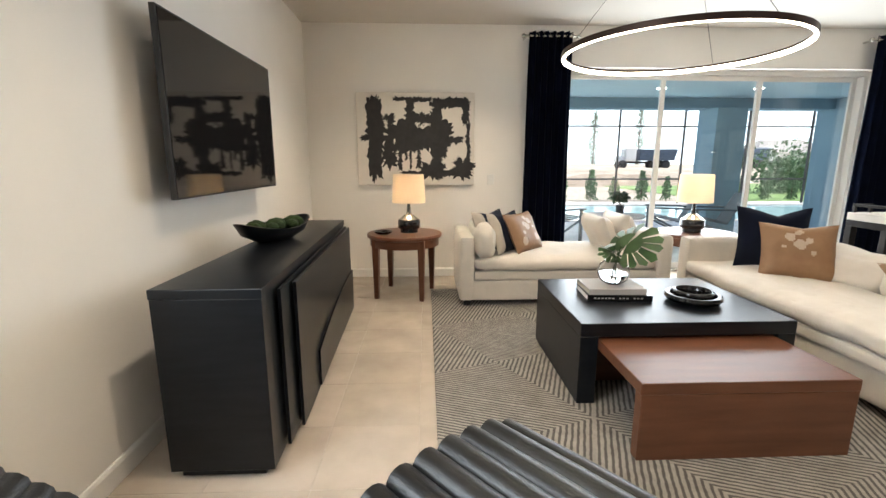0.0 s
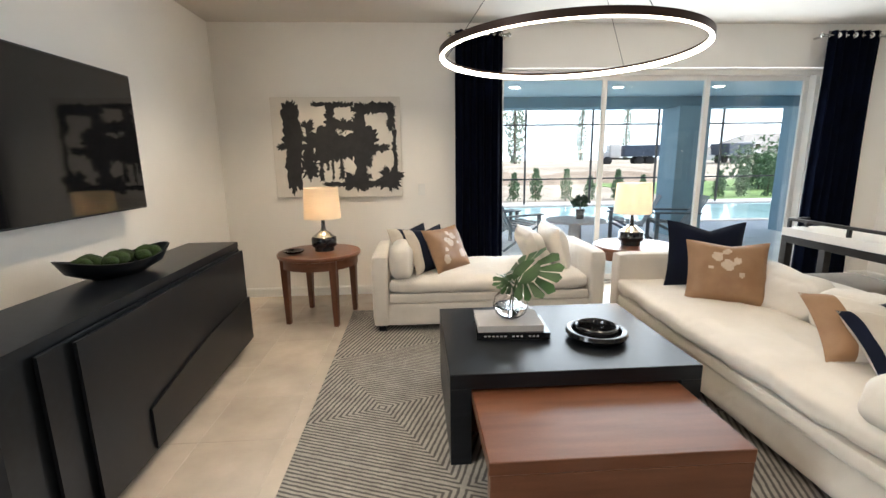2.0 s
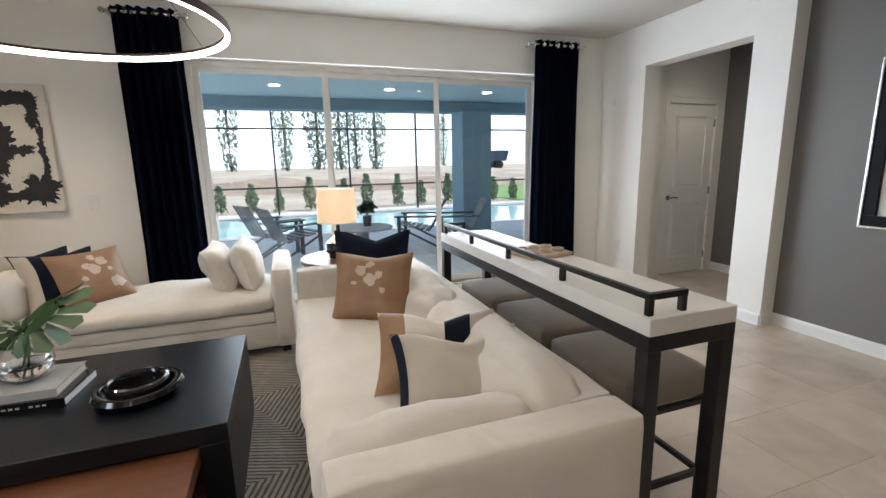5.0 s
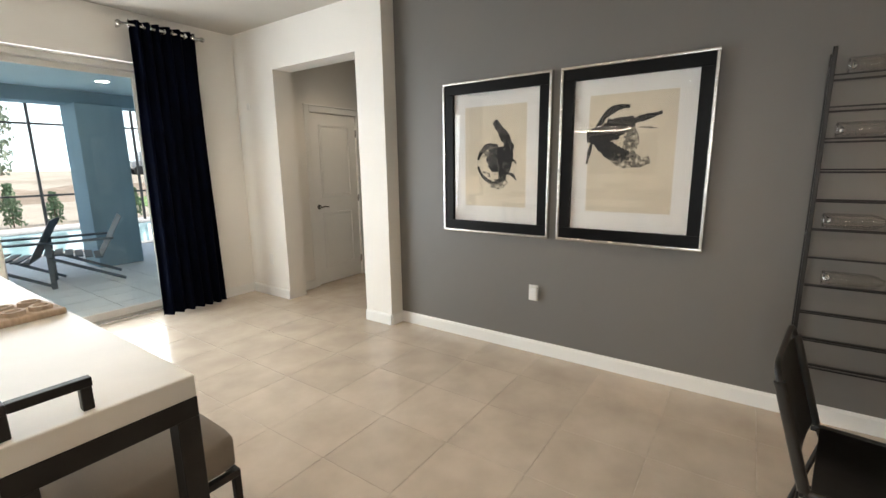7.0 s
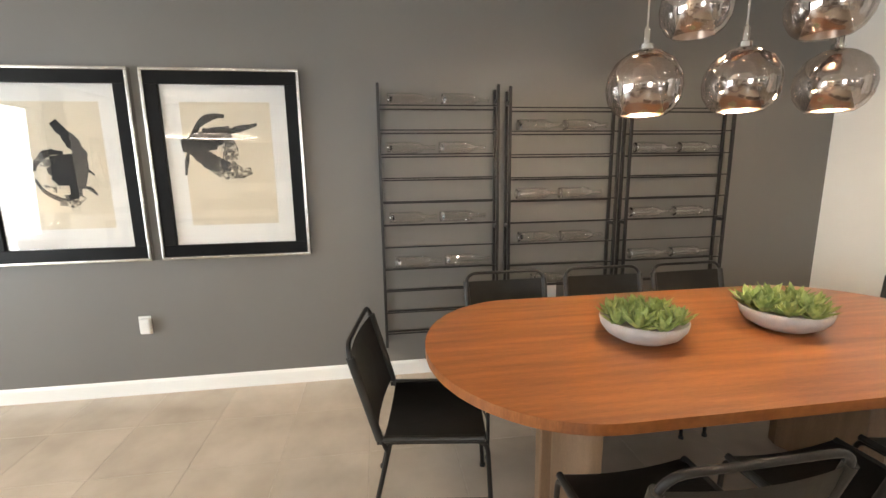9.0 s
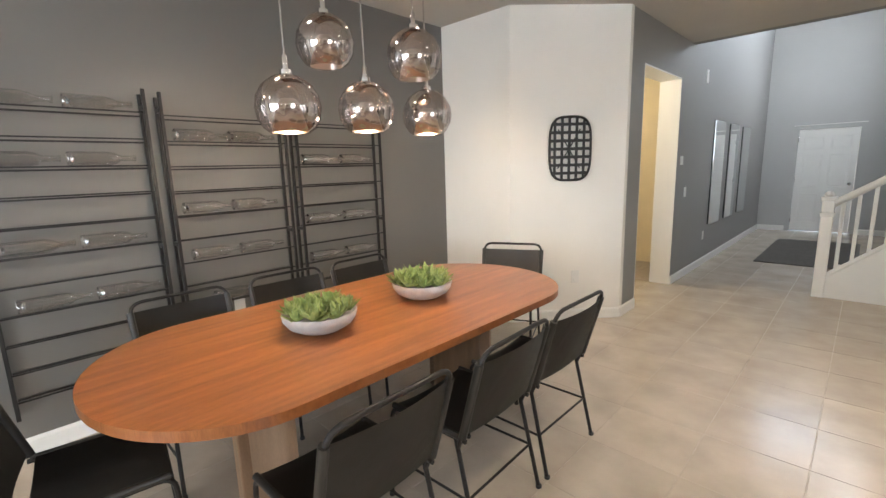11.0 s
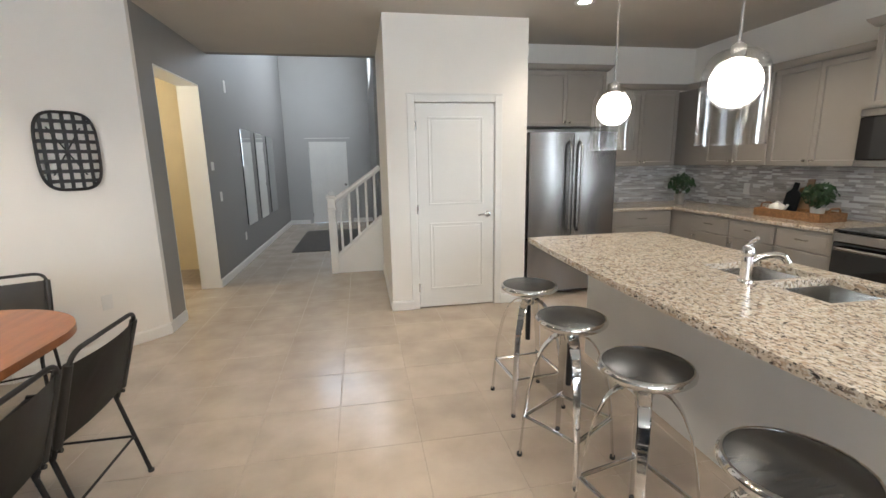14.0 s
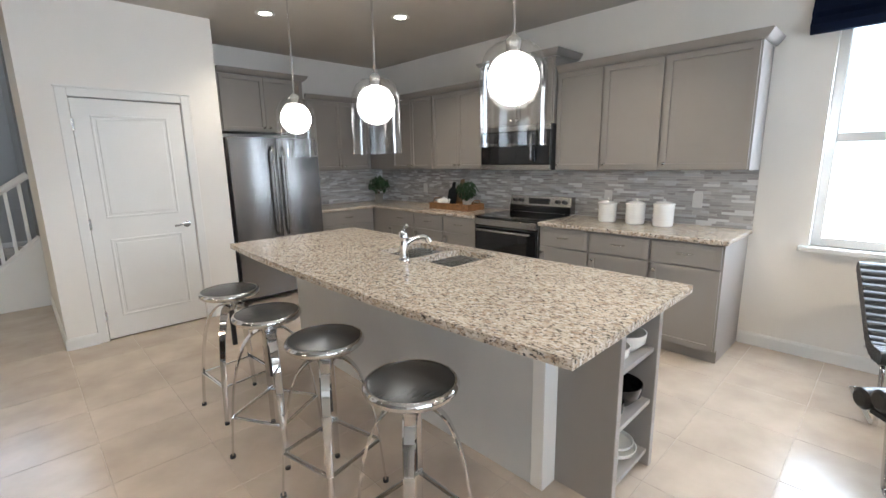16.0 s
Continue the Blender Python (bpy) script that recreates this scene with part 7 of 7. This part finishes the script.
def leafy(rn, n, shape, s):
    bm = bm_new()
    for k in range(n):
        c = shape(rn)
        e = Euler((rn.uniform(0, 6.3), rn.uniform(0, 6.3), rn.uniform(0, 6.3))).to_matrix()
        q = [bm.verts.new(c + e @ Vector(v) * s * rn.uniform(0.6, 1.4)) for v in ((-1, 0, 0), (0, -0.55, 0.15), (1, 0, 0), (0, 0.55, 0.15))]
        bm.faces.new(q)
    return bm


rn = random.Random(12)


def cone(rn):
    z = rn.random() ** 0.9
    r = 0.30 * (1 - 0.62 * z) * math.sqrt(rn.random()) * (1 + 0.25 * math.sin(9 * z + 3))
    a = rn.uniform(0, 6.283)
    return Vector((r * math.cos(a), r * math.sin(a), 0.06 + 1.08 * z))


sb = thing("shrub", (-2.0, 16.9, GZ - 0.02), label="narrow upright dark green shrub planted along the screen", category="shrub", group="row of shrubs")
part("trunk", tube([(0, 0, 0), (0.02, 0, 0.4), (0, 0.01, 0.8)], 0.02, 6), BARK, sb)
tagged(part("crown", leafy(rn, 620, cone, 0.05), HEDGE, sb, smooth=False), kind="stuff")
for k in range(1, 22):
    o = copy_thing(sb, pose(-2.0 + 0.98 * k + rn.uniform(-0.12, 0.12), 16.9 + rn.uniform(-0.1, 0.1), GZ - 0.02, 0, 0, rn.uniform(0, 360)))
    s = rn.uniform(0.72, 1.0)
    o.scale = (s, s, s * rn.uniform(0.9, 1.15))
big = thing("hedge_shrub", (18.2, 20.5, GZ - 0.02), label="dense green hedge shrub on the lawn", category="shrub")
part("trunk", tube([(0, 0, 0), (0, 0, 0.8)], 0.05, 6), BARK, big)
tagged(part("crown", leafy(rn, 1800, lambda r: Vector((r.gauss(0, 0.75), r.gauss(0, 0.5), abs(r.gauss(0.9, 0.5)) + 0.1)), 0.09), HEDGE, big, smooth=False), kind="stuff")
copy_thing(big, pose(20.4, 21.5, GZ, 0, 0, 70))

# far trees and houses
pine = thing("pine_tree", (-26, 118, GZ), label="tall slim pine tree in the distance", category="tree", group="far trees")
part("trunk", tube([(0, 0, 0), (0.1, 0, 5), (0, 0.1, 11.5)], 0.20, 7), BARK, pine)


def pinecrown(r):
    z = r.random()
    rad = (0.5 + 1.3 * math.sin(math.pi * min(1, z * 0.9 + 0.08))) * math.sqrt(r.random())
    a = r.uniform(0, 6.283)
    return Vector((rad * math.cos(a), rad * math.sin(a), 0.5 + 12.0 * z + 0.4 * math.sin(3 * a)))


tagged(part("crown", leafy(rn, 950, pinecrown, 0.26), HAZED_LEAF, pine, smooth=False), kind="stuff")
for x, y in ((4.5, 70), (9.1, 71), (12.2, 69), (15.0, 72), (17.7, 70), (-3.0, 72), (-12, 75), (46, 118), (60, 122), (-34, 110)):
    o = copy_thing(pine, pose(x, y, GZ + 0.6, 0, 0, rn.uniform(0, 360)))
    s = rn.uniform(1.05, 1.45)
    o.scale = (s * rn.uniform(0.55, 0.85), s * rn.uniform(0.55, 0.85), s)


def far_house(x, y, w, d, h, label):
    hse = thing("house", (x, y, GZ), label=label, category="house", group="far houses")
    part("wall", box(-w / 2, w / 2, 0, d, 0, h), HOUSE, hse, smooth=False)
    bm = bm_new()
    e = 0.6
    v = [bm.verts.new(p) for p in ((-w / 2 - e, -e, h), (w / 2 + e, -e, h), (w / 2 + e, d + e, h), (-w / 2 - e, d + e, h), (-w / 2 + d * 0.4, d / 2, h + d * 0.26), (w / 2 - d * 0.4, d / 2, h + d * 0.26))]
    for f in ((0, 1, 5, 4), (1, 2, 5), (2, 3, 4, 5), (3, 0, 4), (3, 2, 1, 0)):
        bm.faces.new([v[i] for i in f])
    part("roof", bm, ROOF, hse, smooth=False)
    for k in range(int(w / 3)):
        for z in ((1.0, 3.9) if h > 4 else (1.0,)):
            xx = -w / 2 + 1.2 + 3 * k
            wd = part("window", box(xx, xx + 1.1, -0.06, 0.0, z, z + 1.4), TRIM, hse)
            part("pane", box(xx + 0.08, xx + 1.02, -0.07, -0.06, z + 0.08, z + 1.32), BLACKGLASS, wd)


far_house(70, 80, 16, 10, 3.2, "low house with brown roof far off")

# glowing boxes added as bright haze beyond the field and outside the nook window
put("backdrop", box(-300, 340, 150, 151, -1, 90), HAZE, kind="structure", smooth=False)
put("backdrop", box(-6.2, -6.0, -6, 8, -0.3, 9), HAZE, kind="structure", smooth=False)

# heaps of turned earth on the bare lot
bm = bm_new()
nx, ny = 110, 22
heap = {}
for i in range(nx + 1):
    for j in range(ny + 1):
        x, y = -22 + 46 * i / nx, 27 + 14 * j / ny
        u = math.sin(math.pi * j / ny) * min(1, i / 12, (nx - i) / 12)
        z = u * (0.25 + 0.75 * abs(noise.noise((x * 0.16, y * 0.2, 3))) * 2 + 0.25 * noise.noise((x * 0.9, y * 0.9, 8)))
        heap[i, j] = bm.verts.new((x, y, GZ - 0.03 + max(0.0, z) * 0.75))
for i in range(nx):
    for j in range(ny):
        bm.faces.new((heap[i, j], heap[i + 1, j], heap[i + 1, j + 1], heap[i, j + 1]))
put("dirt_mound", bm, DIRT, kind="structure")

# the raised building lot and the trucks on it
bm = bm_new()
lot = [[bm.verts.new((x, y, GZ - 0.05 + h + 0.12 * noise.noise((x * 0.06, y * 0.1, 2)) * (h > 0))) for x in range(-160, 221, 10)] for y, h in ((41, 0), (46, 0.55), (52, 0.85), (70, 0.95), (149, 1.1))]
for a, b in zip(lot, lot[1:]):
    for i in range(len(a) - 1):
        bm.faces.new((a[i], a[i + 1], b[i + 1], b[i]))
put("ground_lot", bm, SAND, kind="structure")
WHITEP = mat("white_car_paint", (0.7, 0.7, 0.7), 0.25, var=0.02, bump=0)
BLUEP = mat("dusty_dark_blue_paint", (0.05, 0.075, 0.12), 0.5, var=0.2, scale=3, bump=0.02)


def dump_truck(at, rz):
    t = thing("dump_truck", at, rz, label="parked dark blue dump truck on the bare building lot", category="truck", group="trucks on the lot")
    part("chassis", box(-3.0, 2.9, -0.5, 0.5, 0.60, 0.85, 0.03), PLASTIC, t)
    bm = box(-3.2, 0.7, -1.15, 1.15, 0.95, 2.25, 0.05)
    for v in bm.verts:
        v.co.x -= 0.25 * (v.co.z - 0.95) * (v.co.x < -1)
    part("dump_bed", bm, BLUEP, t)
    cab = part("cab", box(1.0, 2.3, -1.05, 1.05, 0.85, 2.45, 0.16, 3), WHITEP, t, "white cab")
    part("window", box(1.25, 2.05, -1.07, -1.05, 1.55, 2.2, 0.008), BLACKGLASS, cab)
    part("windscreen", box(2.30, 2.32, -0.85, 0.85, 1.55, 2.2, 0.006), BLACKGLASS, cab)
    part("bonnet", box(2.3, 3.2, -0.85, 0.85, 0.75, 1.5, 0.12, 3), WHITEP, t)
    for x in (-2.3, -1.1, 2.5):
        for y in (-1.08, 0.80):
            w = part("wheel", moved(lathe([(0, 0), (0.30, 0), (0.46, 0.02), (0.50, 0.06), (0.50, 0.22), (0.46, 0.28), (0, 0.28)], 20), pose(x, y + 0.28, 0.50, 90, 0, 0)), PLASTIC, t)
    return t


dk = dump_truck((27.5, 53.0, GZ + 0.72), 170)
copy_thing(dk, pose(40.5, 52.0, GZ + 0.75, 0, 0, 20))


# patio furniture
def adirondack(at, rz):
    c = thing("patio_chair", at, rz, label="low slatted grey wooden patio armchair on the covered patio", category="chair", group="patio chairs")
    for k in range(6):
        y = -0.24 + 0.096 * k
        part("back_slat", tube([(-0.22, y, 0.32), (-0.50, y, 0.86)], 0.042, 4, flat=0.25), TEAK, c)
    for k in range(6):
        x = -0.20 + 0.10 * k
        part("seat_slat", box(x - 0.042, x + 0.042, -0.28, 0.28, 0.33 + 0.02 * k, 0.35 + 0.02 * k, 0.003), TEAK, c)
    for s in (-1, 1):
        y = 0.31 * s
        part("arm", box(-0.38, 0.36, y - 0.05, y + 0.05, 0.57, 0.595, 0.006), TEAK, c)
        part("front_leg", box(0.26, 0.32, y - 0.02, y + 0.02, 0.0, 0.57, 0.004), TEAK, c)
        part("rear_leg", tube([(0.30, y, 0.40), (-0.45, y, 0.02)], 0.04, 4, flat=0.5), TEAK, c)
    return c


pc = adirondack((4.05, 8.3, GZ), 25)
copy_thing(pc, pose(6.18, 8.5, GZ, 0, 0, 155))
copy_thing(pc, pose(6.80, 8.2, GZ, 0, 0, 165))
copy_thing(pc, pose(3.70, 9.0, GZ, 0, 0, 30))
ptb = thing("patio_table", (5.15, 8.35, GZ), label="round white patio table under the roof", category="table")
part("top", lathe([(0, 0.42), (0.50, 0.42), (0.52, 0.44), (0.50, 0.455), (0, 0.455)], 36), CONCRETE, ptb)
part("pedestal", lathe([(0, 0), (0.25, 0), (0.12, 0.05), (0.10, 0.42), (0, 0.42)], 24), CONCRETE, ptb)
bush((5.25, 8.40, GZ + 0.455), 0.17, 200, 3, (0.08, 0.17, PLASTIC), "green leafy plant in a dark pot on the patio table", 0.045)

# ---- floor tiles ----
TS, GAP = 0.4445, 0.005
TX0, TY0 = 4.743 % TS, -2.424 % TS


def tile_mesh(name, w, h):
    bm = box(GAP / 2, w - GAP / 2, GAP / 2, h - GAP / 2, -0.008, 0.0)
    bm.normal_update()
    top = [f for f in bm.faces if f.normal.z > 0.9]
    bmesh.ops.inset_region(bm, faces=top, thickness=0.0015, depth=0.0)
    for v in bm.verts:
        if v.co.z > -0.001 and (v.co.x < GAP / 2 + 0.0005 or v.co.x > w - GAP / 2 - 0.0005 or v.co.y < GAP / 2 + 0.0005 or v.co.y > h - GAP / 2 - 0.0005):
            v.co.z = -0.0012
    m = bpy.data.meshes.new(name)
    bm.to_mesh(m)
    bm.free()
    m.materials.append(TILE)
    return m


tile = tile_mesh("tile", TS, TS)
near, rest = [], []
i0, i1 = int((XW - TX0) / TS) - 1, int((9.7 - TX0) / TS) + 1
j0, j1 = int((-10.9 - TY0) / TS) - 1, int((5.6 - TY0) / TS) + 1
for i in range(i0, i1):
    for j in range(j0, j1):
        x, y = TX0 + i * TS, TY0 + j * TS
        if y < -5.4 and not 4.0 < x < 6.3:
            continue
        open_near = (4.1 < x < 7.5 and -3.6 < y < 3.3) or (0.5 < x < 1.9 and 1.6 < y < 4.8) or (3.2 < x < 4.1 and -3.6 < y < 0.8) or (0.9 < x < 3.2 and 0.2 < y < 1.3)
        (near if open_near else rest).append((x, y))
near = near[:300]
for x, y in near:
    t = new("tile", tile)
    t.location = (x, y, random.uniform(-0.0004, 0.0))
    t.parent = floor_slab
vs2, fs2 = [], []
for x, y in rest:
    k = len(vs2)
    a, b, c, d = x + GAP / 2, x + TS - GAP / 2, y + GAP / 2, y + TS - GAP / 2
    vs2 += [(a, c, -0.006), (b, c, -0.006), (b, d, -0.006), (a, d, -0.006), (a + 0.001, c + 0.001, -0.0002), (b - 0.001, c + 0.001, -0.0002), (b - 0.001, d - 0.001, -0.0002), (a + 0.001, d - 0.001, -0.0002)]
    fs2 += [(k + 4, k + 5, k + 6, k + 7), (k, k + 1, k + 5, k + 4), (k + 1, k + 2, k + 6, k + 5), (k + 2, k + 3, k + 7, k + 6), (k + 3, k, k + 4, k + 7)]
me = bpy.data.meshes.new("tiles")
me.from_pydata(vs2, [], fs2)
me.materials.append(TILE)
o = new("tiles", me)
o.parent = floor_slab
tagged(o, kind="stuff")

# pavers of the patio
PV = 0.40


def paver_mesh(name, w, h):
    bm = box(0.004, w - 0.004, 0.004, h - 0.004, -0.008, 0.0)
    m = bpy.data.meshes.new(name)
    bm.to_mesh(m)
    bm.free()
    m.materials.append(DECK)
    return m


paver = paver_mesh("paver", PV, PV)
vs3, fs3 = [], []
for i in range(47):
    for j in range(26):
        x, y = -2.98 + PV * i, 5.812 + PV * j
        if 2.2 < x < 9.3 and y < 9.4:
            t = new("paver", paver)
            t.location = (x, y, GZ + random.uniform(-0.0015, 0.0))
            t.parent = pavement
            continue
        if 10.7 < y < 14.8:
            continue
        k = len(vs3)
        a, b, c, d = x + 0.004, x + PV - 0.004, y + 0.004, y + PV - 0.004
        vs3 += [(a, c, GZ - 0.006), (b, c, GZ - 0.006), (b, d, GZ - 0.006), (a, d, GZ - 0.006), (a, c, GZ - 0.0005), (b, c, GZ - 0.0005), (b, d, GZ - 0.0005), (a, d, GZ - 0.0005)]
        fs3 += [(k + 4, k + 5, k + 6, k + 7), (k, k + 1, k + 5, k + 4), (k + 1, k + 2, k + 6, k + 5), (k + 2, k + 3, k + 7, k + 6), (k + 3, k, k + 4, k + 7)]
me = bpy.data.meshes.new("pavers")
me.from_pydata(vs3, [], fs3)
me.materials.append(DECK)
o = new("pavers", me)
o.parent = pavement
tagged(o, kind="stuff")
